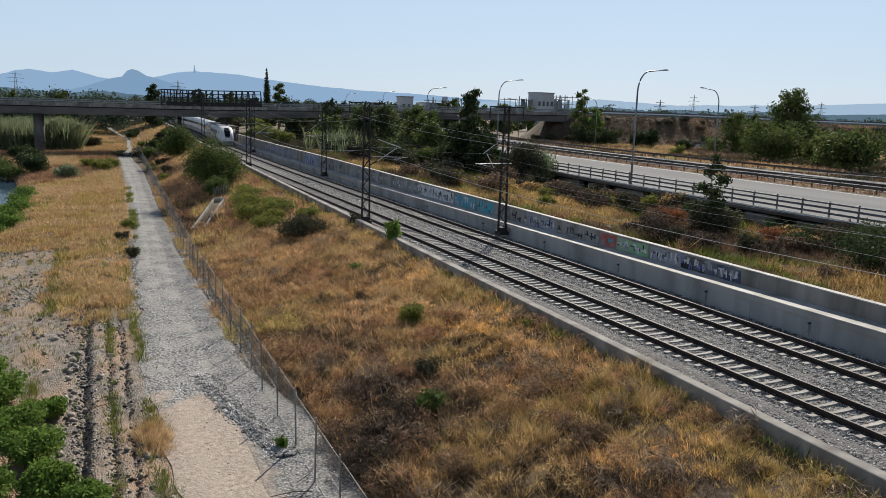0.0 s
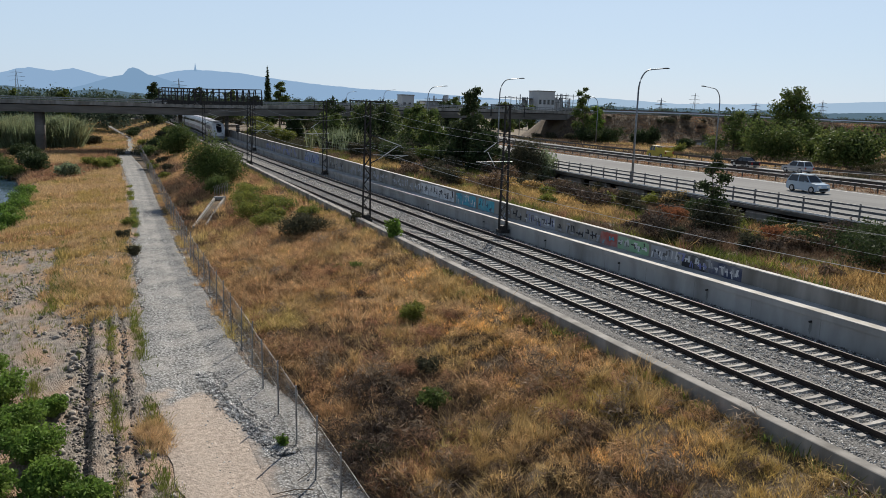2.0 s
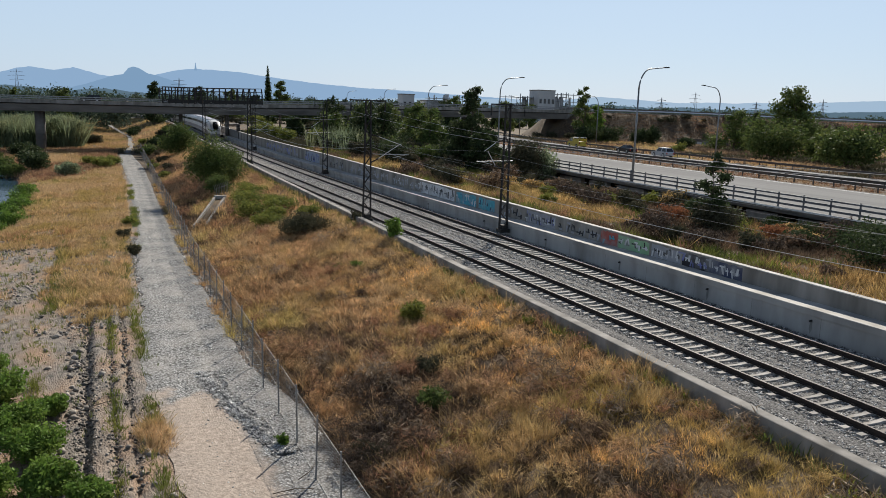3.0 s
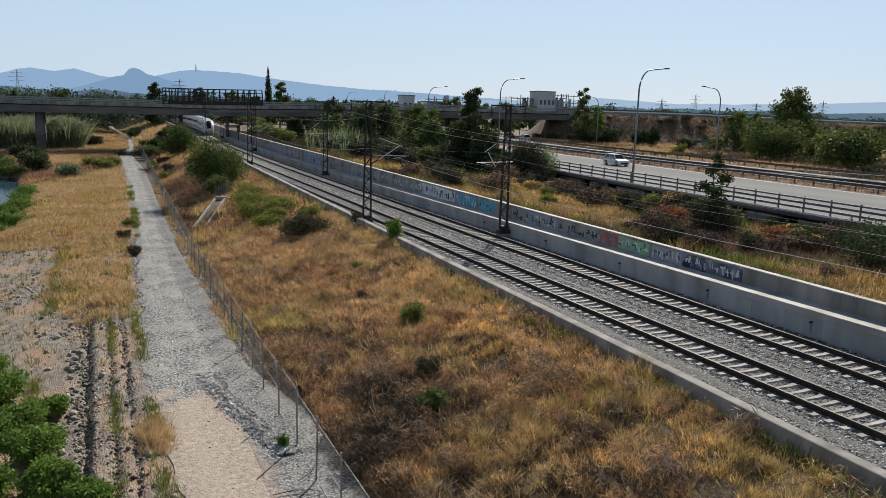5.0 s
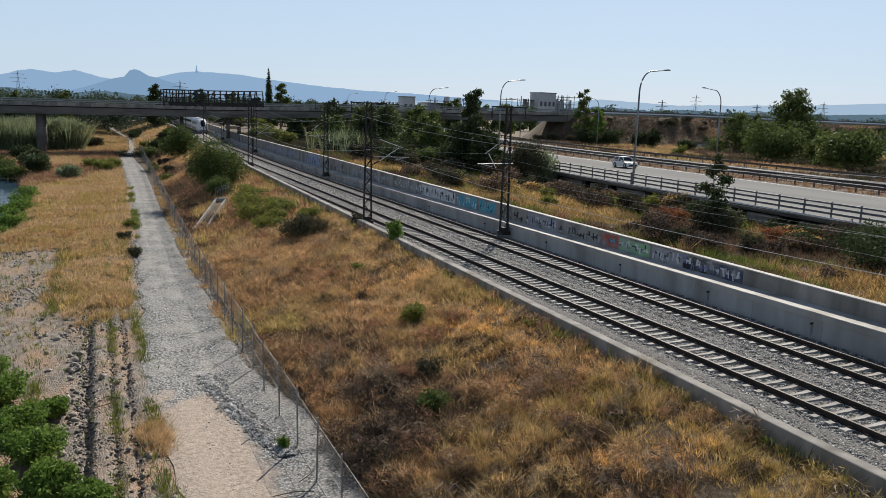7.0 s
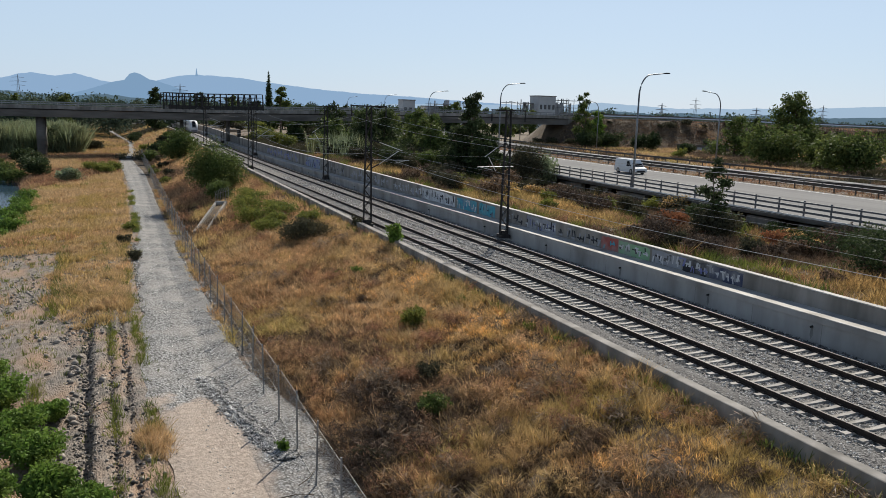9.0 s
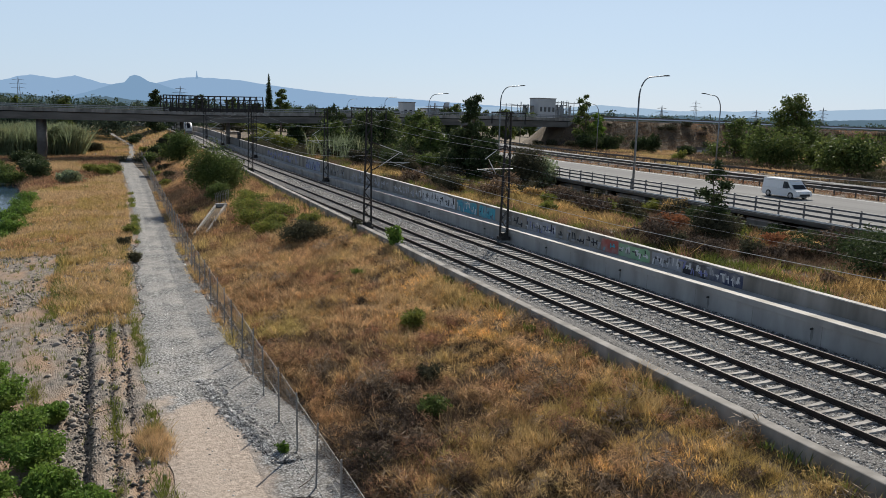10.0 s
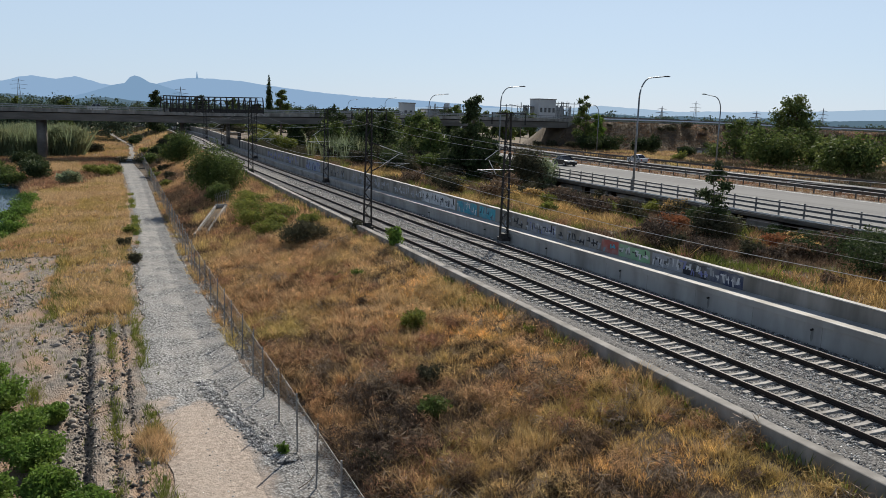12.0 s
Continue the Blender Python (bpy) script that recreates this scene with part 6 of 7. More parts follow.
for x, y, r, h in ((41, 58, 1.2, 1.3), (38, 63, 1.1, 1.3), (44, 66, 1.3, 1.4), (36.5, 70, 1.0, 1.2), (42, 74, 1.5, 1.8), (37, 82, 1.2, 1.4), (47.5, 60, 1.4, 1.6), (48, 70, 1.3, 1.6), (40, 52, 1.0, 1.1), (35, 58, 0.9, 1.0), (34, 75, 1.0, 1.1), (46, 54, 1.3, 1.3)):
    shrub(x, y, r, h, M_LEAFGREY if (x + y) % 2 < 1 else M_LEAFYELLOW, "olive-brown broom shrub on the dry verge", 1500, 0.1)
for x, y, r, h in ((41, 92, 2.0, 2.6), (37, 97, 1.8, 2.2), (44, 100, 2.6, 4.0), (39, 108, 2.4, 3.2), (45.4, 98, 2.6, 4.8), (35, 112, 1.8, 2.4), (46.6, 87, 2.0, 4.0), (33.5, 122, 1.6, 2.2), (44, 114, 2.8, 4.6)):
    shrub(x, y, r, h, M_LEAFGREY if h < 3 else M_LEAFDARK, "dark green scrub bush beside the railway", 2600, 0.17)
tree(45.8, 96.8, 11.4, 3.2, M_LEAFDARK, "tall dark-leaved tree with open crown beside the motorway", 6500, 0.26, 0.2, 0.15, 14)
for x, y, h, r in ((47.5, 121, 8.6, 4.2), (43, 133, 8.0, 4.2), (46.6, 112.6, 8.0, 4.0), (49, 142, 8.2, 4.4), (41.5, 150, 6.2, 3.8), (49, 118, 8.0, 3.4), (45, 163, 9.0, 4.6), (50, 158, 8.4, 4.6), (50.5, 129, 8.0, 4.0), (39, 170, 4.5, 2.8), (53, 152, 8.6, 4.4)):
    tree(x, y, h, r, M_LEAFDARK if (x * 7) % 3 < 1.6 else M_LEAF, "dense dark green tree in the thicket beside the railway", 3400, 0.34, 0.2, 0.12)
for x, y, r, h in ((36, 140, 2.6, 3.4), (33, 152, 2.2, 2.6), (34, 165, 2.4, 3.0), (31.5, 178, 2.2, 2.6), (36, 188, 2.6, 3.2)):
    shrub(x, y, r, h, M_LEAFYELLOW, "olive bush beside the railway near the overpass", 1700, 0.22)

tk = random.Random(77)
for k in range(26):
    y = tk.uniform(100, 172)
    a, b = along(y, 10.5, 0).x, near_edge_x(y) - 2.5
    x = a + (b - a) * tk.uniform(0.2, 1.0)
    r = tk.uniform(1.8, 3.2)
    shrub(x, y, r, r * tk.uniform(1.0, 1.5), (M_LEAFDARK, M_LEAFGREY, M_LEAF)[k % 3], "dark green scrub bush beside the railway", 2200, 0.19, stems=3)

# beyond the motorway
tree(148.6, 138.7, 15.6, 6.8, M_LEAF, "tall broad green tree with open crown before the embankment", 8500, 0.38, 0.4, 0.22, 16)
for x, y, r, h in ((113, 110, 7.6, 8.2), (121, 104, 5.5, 7.0), (112, 92.5, 6.4, 7.4), (122, 88, 6.4, 7.8), (131, 95, 6.0, 7.4), (118, 80, 6.0, 7.2), (128, 78, 6.0, 7.4)):
    shrub(x, y, r, h, M_LEAF if x < 123 else M_LEAFDARK, "big dense green bush beyond the motorway", 6500, 0.34, lobes=12)
tree(142, 150, 9.2, 5.6, M_LEAF, "rounded green tree before the embankment", 4500, 0.36, 0.25, 0.1)
tree(150, 152, 9.0, 3.6, M_LEAFDARK, "narrow dark tree before the embankment", 3000, 0.34, 0.2, 0.1)
tree(112, 171, 14.2, 3.0, M_LEAF, "slender open poplar on the embankment slope", 3000, 0.32, 0.2, 0.25, 11)
tree(117, 172, 9.5, 3.2, M_LEAFGREEN, "bright green tree on the embankment slope", 3000, 0.32, 0.2, 0.15, 10)
for x, y, r, h in ((118, 168, 4.6, 4.6), (125, 165, 3.4, 4.2), (110, 166, 4.2, 4.4), (129, 165, 2.4, 5.0), (134, 158, 3.0, 3.0)):
    shrub(x, y, r, h, M_LEAFDARK, "dark bush at the embankment foot", 2600, 0.28)
shrub(107, 128, 2.0, 2.2, M_LEAFYELLOW, "yellow-green bush beyond the motorway", 1500, 0.18)
for x, y, r, h in ((166, 158, 3, 3), (176, 152, 3.4, 3.2), (188, 150, 3, 3), (200, 140, 4, 4), (160, 128, 4, 4), (172, 122, 4.5, 4.4), (190, 120, 5, 5)):
    shrub(x, y, r, h, M_LEAF, "green bush before the embankment", 1700, 0.34)

wall_ = thing("low_wall", "low dark painted wall before the road embankment", "wall", "", (150.5, 169.5, 0.5))
bm = bmesh.new()
box(bm, (0, 0, 1.2), (15.0, 0.4, 2.4), Matrix.Rotation(-0.7, 4, "Z"))
part("wall_face", bm, M_DECK, wall_)
for k in range(9):
    bm = bmesh.new()
    box(bm, (-6.4 + 1.6 * k, -0.22, 1.2 + 0.25 * (k % 3)), (1.2, 0.03, 0.9), Matrix.Rotation(-0.7, 4, "Z"))
    part("painted_patch", bm, (M_FACTORY, M_TRAING, M_BRICK)[k % 3], wall_, "faded paint patch")
# trees beyond the overpass
def cypress(x, y, h, r):
    root = thing("tree", "tall narrow dark cypress beyond the overpass", "tree", "trees", (x, y, sheet_z(x, y)))
    ls = [(0, 0, h * (0.12 + 0.8 * k / 9), r * math.sin(math.pi * (0.25 + 0.72 * k / 9)), r * math.sin(math.pi * (0.25 + 0.72 * k / 9)), h * 0.09) for k in range(10)]
    o = new("crown", foliage_mesh("crown", ls, 2200, 0.4, M_LEAFDARK))
    o.parent = root
    bm = bmesh.new()
    tube(bm, [(0, 0, -0.2), (0, 0, h * 0.9)], [0.25, 0.05], 6)
    part("trunk", bm, M_BARK, root)


cypress(50, 256, 19.5, 1.3)
rnd = random.Random(12)
tree(52.5, 250, 14.5, 3.2, M_LEAF, "tall green tree beyond the overpass", 2600, 0.45)
for k in range(26):
    x = -75 + k * 8.5 + rnd.uniform(-3, 3)
    y = rnd.uniform(262, 330)
    if abs(x - track_x(y) - 2) < 9 or 2 < x < 11:
        continue
    tree(x, y, rnd.uniform(13.0, 16.0) if x < 20 else rnd.uniform(8, 12.5), rnd.uniform(3.2, 5.2), (M_LEAF, M_LEAFDARK)[k % 2], "leafy tree beyond the overpass", 1900, 0.6, 0.25, 0.12)
for k in range(14):
    x = 75 + k * 9 + rnd.uniform(-3, 3)
    y = rnd.uniform(225, 300)
    tree(x, y, rnd.uniform(7.5, 11), rnd.uniform(3.4, 5.2), (M_LEAF, M_LEAFDARK)[k % 2], "leafy tree beyond the overpass", 1900, 0.6, 0.25, 0.1)
for k in range(8):
    shrub(9.6 + 1.1 * k + rnd.uniform(-0.5, 0.5), 172 + 6.5 * k, 2.2, 2.6, (M_LEAF, M_LEAFGREY, M_LEAFDARK)[k % 3], "dusty green bush on the bank below the overpass", 1300, 0.24)


thick = random.Random(33)
for k in range(46):
    y = thick.uniform(214, 300)
    x = thick.uniform(-32, 62)
    if abs(x - track_x(y) - 2) < 8.5 or (abs(x - 5.5) < 3.2):
        continue
    r = thick.uniform(1.8, 3.4)
    shrub(x, y, r, r * thick.uniform(0.9, 1.3), (M_LEAF, M_LEAFDARK, M_LEAFGREY, M_LEAFYELLOW)[k % 4], "dusty green bush beyond the overpass", 1300, 0.28, stems=3)
for k in range(14):
    y = 120 + 7 * k + thick.uniform(-3, 3)
    x = thick.uniform(8.5, 15)
    r = thick.uniform(0.9, 1.7)
    shrub(x, y, r, r * 1.0, (M_LEAFGREY, M_LEAFYELLOW)[k % 2], "olive bush in dry grass on the farther bank", 1200, 0.16, stems=3)


def far_woods(name, y0, y1, n, h, label, leaves, size, a0=-14, a1=62):
    ls = []
    for _ in range(n):
        d = y0 * (y1 / y0) ** RNG.random()
        a = radians(RNG.uniform(a0, a1))
        s = h * RNG.uniform(0.6, 1.25)
        for q in range(3):
            ls.append((math.sin(a) * d + s * RNG.uniform(-0.3, 0.3), math.cos(a) * d, -2.2 + s * RNG.uniform(0.35, 0.65), s * RNG.uniform(0.3, 0.6), s * 0.4, s * 0.38))
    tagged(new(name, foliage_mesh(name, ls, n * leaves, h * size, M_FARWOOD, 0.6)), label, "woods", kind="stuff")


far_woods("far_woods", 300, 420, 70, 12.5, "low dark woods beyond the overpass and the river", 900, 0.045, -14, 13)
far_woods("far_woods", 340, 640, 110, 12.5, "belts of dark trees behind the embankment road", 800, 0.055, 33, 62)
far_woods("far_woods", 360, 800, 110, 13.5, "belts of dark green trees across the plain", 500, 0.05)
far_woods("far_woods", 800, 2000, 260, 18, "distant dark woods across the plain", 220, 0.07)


# ---- stones ----
def stones(name, centres, sizes, material, label, category):
    """Small angular stones: squashed, randomly turned octahedra."""
    n = len(centres)
    base = np.array([(1, 0, 0), (-1, 0, 0), (0, 1, 0), (0, -1, 0), (0, 0, 1), (0, 0, -1)], float)
    v = base[None] * (RNG.uniform(0.6, 1.3, (n, 6, 1))) * (sizes[:, None, None] * np.array([1.0, 0.85, 0.7]))
    a = RNG.uniform(0, math.tau, n)
    b = RNG.uniform(-0.9, 0.9, n)
    ca, sa, cb, sb_ = np.cos(a), np.sin(a), np.cos(b), np.sin(b)
    x, y, z = v[..., 0], v[..., 1], v[..., 2]
    y, z = y * cb[:, None] - z * sb_[:, None], y * sb_[:, None] + z * cb[:, None]
    x, y = x * ca[:, None] - y * sa[:, None], x * sa[:, None] + y * ca[:, None]
    v = np.stack([x, y, z], -1) + centres[:, None]
    f = np.array([(0, 2, 4), (2, 1, 4), (1, 3, 4), (3, 0, 4), (2, 0, 5), (1, 2, 5), (3, 1, 5), (0, 3, 5)])
    faces = (np.arange(n) * 6)[:, None, None] + f[None]
    return tagged(new(name, raw_mesh(name, v.reshape(-1, 3), faces.reshape(-1, 3), material)), label, category, kind="stuff")


def ballast_stones(n, y0, y1, size):
    ys = y0 + (y1 - y0) * RNG.random(n) ** 1.3
    os = RNG.uniform(-2.9, 6.45, n)
    lev = np.interp(os, [-2.9, -1.9, -1.3, -0.6, 0.6, 1.3, 2.2, 3.1, 3.8, 5.0, 5.7, 6.45], [-0.31, -0.28, -0.25, -0.28, -0.28, -0.25, -0.31, -0.25, -0.28, -0.28, -0.25, -0.23])
    c = np.array([along(y, o, z) for y, o, z in zip(ys, os, lev)])
    c[:, 2] += RNG.uniform(-0.01, 0.025, n)
    return stones("ballast_stones", c, size * RNG.uniform(0.6, 1.5, n), M_STONE, "loose grey crushed ballast stones between the rails", "stones")


ballast_stones(62000, 11, 55, 0.042)
ballast_stones(16000, 50, 110, 0.06)


def rubble(n, x0, x1, y0, y1, size, keep, label, material):
    xs, ys = RNG.uniform(x0, x1, n), RNG.uniform(y0, y1, n)
    k = np.array([RNG.random() < keep(a, b) for a, b in zip(xs, ys)])
    xs, ys = xs[k], ys[k]
    zs = np.array([sheet_z(a, b) for a, b in zip(xs, ys)])
    s = size * RNG.uniform(0.3, 1.0, len(xs)) ** 2.0 * 2
    stones("rubble_stones", np.stack([xs, ys, zs + s * 0.2], 1), s, material, label, "stones")


def seam(x, y):
    """Lines of broken rubble that run along the strip."""
    s = min(abs(x + 0.95), abs(x - 0.12) * 2.2, abs(x - 0.78) * 2.2)
    return 0.30 * max(0.0, 0.2 + wob(x, y, 0.45, 3)) + 0.88 * math.exp(-(s / 0.45) ** 2)


rubble(11000, -9, 2.0, 20, 48, 0.05, seam, "broken grey and beige rubble stones beside the path", M_ROCK)
rubble(9000, -12, 0.5, 45, 78, 0.085, lambda x, y: max(0.0, 0.15 + 0.9 * wob(x, y, 0.3, 12)), "grey rubble stones towards the river", M_ROCK)
M_SEAM = surf("dark_rubble", (0.13, 0.12, 0.11), (0.06, 0.056, 0.052), 3, 0.95, 0.3, 20, island=0.5)
rubble(9000, -1.6, 1.2, 20, 62, 0.06, lambda x, y: max(0, seam(x, y) - 0.35), "dark broken rubble along the seams of the ground", M_SEAM)
rubble(1100, -3.4, -0.3, 25, 66, 0.13, lambda x, y: 0.05 + 0.95 * math.exp(-((x + 1.3 + 0.035 * max(0, y - 38)) / 0.5) ** 2) * max(0.15, min(1, 0.6 + wob(x, y, 0.25, 5))), "larger grey stones spilled along the gully", M_ROCK)
rubble(240, -0.6, 1.6, 24, 52, 0.075, lambda x, y: seam(x, y), "grey stones along the broken ground", M_ROCK)
rubble(60, -1.2, 2.0, 20, 34, 0.11, lambda x, y: 1, "larger broken concrete lumps in the rubble", M_ROCK)
rubble(34000, 2.0, 6.0, 15, 75, 0.05, lambda x, y: 0.9 if y > 33.5 - 1.5 * (x - 3.2) + 1.5 * wob(x, y, 0.9) else 0.13, "small loose gravel on the service path", M_STONE)
gx = RNG.uniform(5.6, 7.4, 2500)
gy = RNG.uniform(18, 60, 2500)
stones("ditch_stones", np.stack([gx, gy, np.array([sheet_z(a, b) + 0.03 for a, b in zip(gx, gy)])], 1), RNG.uniform(0.03, 0.09, 2500), M_STONE, "grey stones in the gutter along the fence", "stones")


def gravel_berm():
    """The low heaped edge of the tipped gravel."""
    ys = RNG.uniform(26.2, 36.0, 7000)
    mid = np.interp(ys, [26, 27.5, 30.2, 32.7, 35.3, 36], [5.75, 5.4, 4.8, 4.4, 4.1, 4.0]) + np.array([0.16 * wob(1, y, 1.1, 3) for y in ys])
    o = RNG.normal(0, 0.2, 7000)
    high = 0.09 * np.exp(-(o / 0.17) ** 2) * RNG.random(7000) * np.interp(ys, [26, 28, 34, 36], [0.6, 1, 1, 0.2])
    stones("gravel_heap", np.stack([mid + o, ys, -2.98 + high], 1), RNG.uniform(0.025, 0.065, 7000), M_STONE, "low heap of grey gravel along the dusty path", "stones")


gravel_berm()
rubble(2600, 2.0, 6.4, 16, 35, 0.022, lambda x, y: 1, "scattered pebbles on the dusty stretch of the path", M_ROCK)
edge = np.array([(x, y, -2.98) for y in RNG.uniform(58, 120, 700) for x in [1.95 + path_bend(y) + RNG.normal(0, 0.18)] if wob(0, y, 0.22, 4) > 0.1])
grass("path_weeds", edge, 9, RNG.uniform(0.12, 0.5, len(edge)), 0.035, 0.16, 0.5, M_LEAFYELLOW, "olive weeds along the edge of the gravel path", "weeds", fine=False)
edge = np.array([(6.2 + 0.019 * max(0, y - 60) + RNG.normal(-0.05, 0.22), y, -3.0) for y in RNG.uniform(34, 120, 1300) if wob(3, y, 0.3, 14) > -0.1])
grass("fence_grass", edge, 9, RNG.uniform(0.12, 0.5, len(edge)), 0.03, 0.16, 0.7, M_GRASS, "withered grass along the foot of the fence", fine=False)


# ---- graffiti, joints and drains of the walls ----
C_PAINT = {}


def paint(c):
    if c not in C_PAINT:
        C_PAINT[c] = surf("spray_paint", c, tuple(0.82 * k for k in c), 2.5, 0.8, 0.1, 30, tuple(0.35 * k + 0.18 for k in c), 1.1)
    return C_PAINT[c]


def wall_patch(bm, y0, y1, u0, u1, lift, slant=0.0):
    """A flat patch of paint on the boundary wall, from y0 to y1 and from u0 to u1 of its visible height."""
    v = []
    for y, u in ((y0, u0), (y0 + slant, u1), (y1 + slant, u1), (y1, u0)):
        lo, hi = ledge_z(y), wall_z(y)
        v.append(bm.verts.new(along(y, 7.55 - lift, lo + (hi - lo) * u)))
    bm.faces.new(v)


def graffiti(y0, y1, ground_c, stroke_cs, label, strokes=9, seed=1, u0=0.03, u1=0.95):
    root = thing("graffiti", label, "graffiti", "graffiti on the wall")
    rnd = random.Random(seed)
    if ground_c:
        bm = bmesh.new()
        n = 8
        cols = []
        for k in range(n + 1):
            y, lo_u, hi_u = y0 + (y1 - y0) * k / n, u0 + rnd.uniform(0, 0.05), u1 - rnd.uniform(0, 0.12)
            lo, hi = ledge_z(y), wall_z(y)
            cols.append([bm.verts.new(along(y, 7.546, lo + (hi - lo) * u)) for u in (lo_u, hi_u)])
        for p, q in zip(cols, cols[1:]):
            bm.faces.new((p[0], q[0], q[1], p[1]))
        part("paint_ground", bm, paint(ground_c), root)
    for c in stroke_cs:
        for k in range(strokes):
            bm = bmesh.new()
            y = y0 + (y1 - y0) * (k + rnd.uniform(0.1, 0.8)) / strokes
            w = (y1 - y0) / strokes * rnd.uniform(0.15, 0.42)
            a = rnd.uniform(u0 + 0.02, 0.45)
            b = min(u1 - 0.03, a + rnd.uniform(0.25, 0.55))
            wall_patch(bm, y, y + w, a, b, 0.008 + 0.002 * stroke_cs.index(c), rnd.uniform(-0.5, 0.5) * w * 2)
            if rnd.random() < 0.6:
                m = rnd.uniform(a, b - 0.1)
                wall_patch(bm, y, y + w * 2.6, m, m + 0.1, 0.0085 + 0.002 * stroke_cs.index(c), 0)
            part("paint_stroke", bm, paint(c), root)


GREY, WHITE, BLACK, CYAN, BLUE, GREEN, RED, NAVY = (0.30, 0.31, 0.34), (0.62, 0.63, 0.64), (0.03, 0.03, 0.035), (0.07, 0.33, 0.42), (0.16, 0.18, 0.42), (0.24, 0.42, 0.24), (0.36, 0.10, 0.08), (0.05, 0.06, 0.11)
for a, b, g, cs, lab, n, sd in (
        (29.9, 32.3, NAVY, [GREY, WHITE], "dark blue-black spray-painted piece with pale outlines", 6, 3),
        (32.3, 34.4, BLACK, [WHITE, BLUE], "black spray-painted block with white marks", 5, 4),
        (34.5, 37.1, GREY, [BLACK, WHITE], "black and white spray-painted tags", 8, 5),
        (37.3, 40.3, GREEN, [BLACK, WHITE], "pale green spray-painted piece with black outlines", 6, 6),
        (40.4, 42.2, RED, [CYAN], "red and teal spray-painted rectangle", 3, 7),
        (42.3, 47.0, None, [GREY, BLACK], "thin grey spray-painted tags", 9, 8),
        (47.7, 51.8, GREY, [BLUE, WHITE, BLACK], "violet and white spray-painted piece with jagged outlines", 9, 9),
        (52.2, 56.0, None, [GREY, BLACK], "thin dark spray-painted scribbles", 6, 10),
        (57.0, 59.9, CYAN, [(0.10, 0.42, 0.50), NAVY], "faded cyan spray-painted block", 6, 11),
        (60.4, 64.4, CYAN, [(0.05, 0.22, 0.36), WHITE], "cyan and blue spray-painted block", 7, 12),
        (64.8, 72.6, WHITE, [BLACK, GREY], "white spray-painted letters with dark outlines", 11, 13),
        (72.8, 80.7, None, [WHITE, GREY], "faded white spray-painted letters", 11, 14),
        (82, 96, None, [GREY, (0.36, 0.36, 0.38)], "faded grey spray-painted tags", 14, 15),
        (99, 110, None, [GREY, BLACK], "faded dark spray-painted tags", 10, 16),
        (111, 119, (0.28, 0.33, 0.42), [BLUE, NAVY], "faded blue spray-painted piece", 8, 17),
        (124, 150, None, [GREY, BLUE], "faded spray-painted tags far along the wall", 16, 18)):
    graffiti(a, b, g, cs, lab, n, sd)

M_STAIN = surf("damp_stain", (0.17, 0.165, 0.155), (0.24, 0.235, 0.22), 3, 0.9, 0.1, 30)


def wall_details():
    root = thing("wall_joints", "dark expansion joints of the concrete trackside wall", "wall joint")
    for y in np.arange(12, 150, 4.0):
        bm = bmesh.new()
        pts = [along(y + d, 6.416, z) for d, z in ((-0.012, -0.3), (0.012, -0.3), (0.012, ledge_z(y) - 0.32), (-0.012, ledge_z(y) - 0.32))]
        bm.faces.new([bm.verts.new(p) for p in pts])
        part("joint", bm, M_STAIN, root)
    rnd = random.Random(3)
    for y in (24.5, 31.0, 38.5, 47.0, 56.5, 68.0, 91.0, 113.0):
        d = thing("drain_spout", "short dark drain pipe in the trackside wall with a damp stain", "drain pipe", "drain pipes")
        bm = bmesh.new()
        a, b = along(y, 6.5, ledge_z(y) - 0.5), along(y, 6.3, ledge_z(y) - 0.53)
        tube(bm, [a, b], 0.05, 8)
        part("pipe", bm, M_IRON, d)
        bm = bmesh.new()
        pts = [along(y + q, 6.412, z) for q, z in ((-0.05, ledge_z(y) - 0.55), (0.06, ledge_z(y) - 0.55), (0.1, ledge_z(y) - 0.9), (0.03, ledge_z(y) - 1.12), (-0.07, ledge_z(y) - 0.92))]
        bm.faces.new([bm.verts.new(p) for p in pts])
        part("stain", bm, M_STAIN, d)


wall_details()


# ---- small railway and bank furniture ----
def drainage_channel():
    root = thing("drainage_channel", "sloping concrete drainage channel with low side walls on the bank", "drainage channel")
    a, b = Vector((8.3, 75.5, -2.5)), Vector((11.5, 85.0, -0.95))
    side = Vector((0.9, -0.35, 0)).normalized()
    for o in (-0.5, 0.5):
        bm = bmesh.new()
        sweep(bm, [[q + side * (o - 0.1) + Vector((0, 0, -0.4)), q + side * (o + 0.1) + Vector((0, 0, -0.4)), q + side * (o + 0.1) + Vector((0, 0, 0.22)), q + side * (o - 0.1) + Vector((0, 0, 0.22))] for q in (a, b)])
        part("side_wall", bm, M_CONC2, root)
    bm = bmesh.new()
    sweep(bm, [[q + side * -0.4 + Vector((0, 0, -0.3)), q + side * 0.4 + Vector((0, 0, -0.3)), q + side * 0.4 + Vector((0, 0, -0.05)), q + side * -0.4 + Vector((0, 0, -0.05))] for q in (a, b)])
    part("channel_bed", bm, M_BANKSOIL, root, "silted earthy bed")
    bm = bmesh.new()
    box(bm, (b.x + 0.1, b.y + 0.2, b.z - 0.25), (1.2, 0.3, 1.1))
    part("head_wall", bm, M_CONC, root)


drainage_channel()


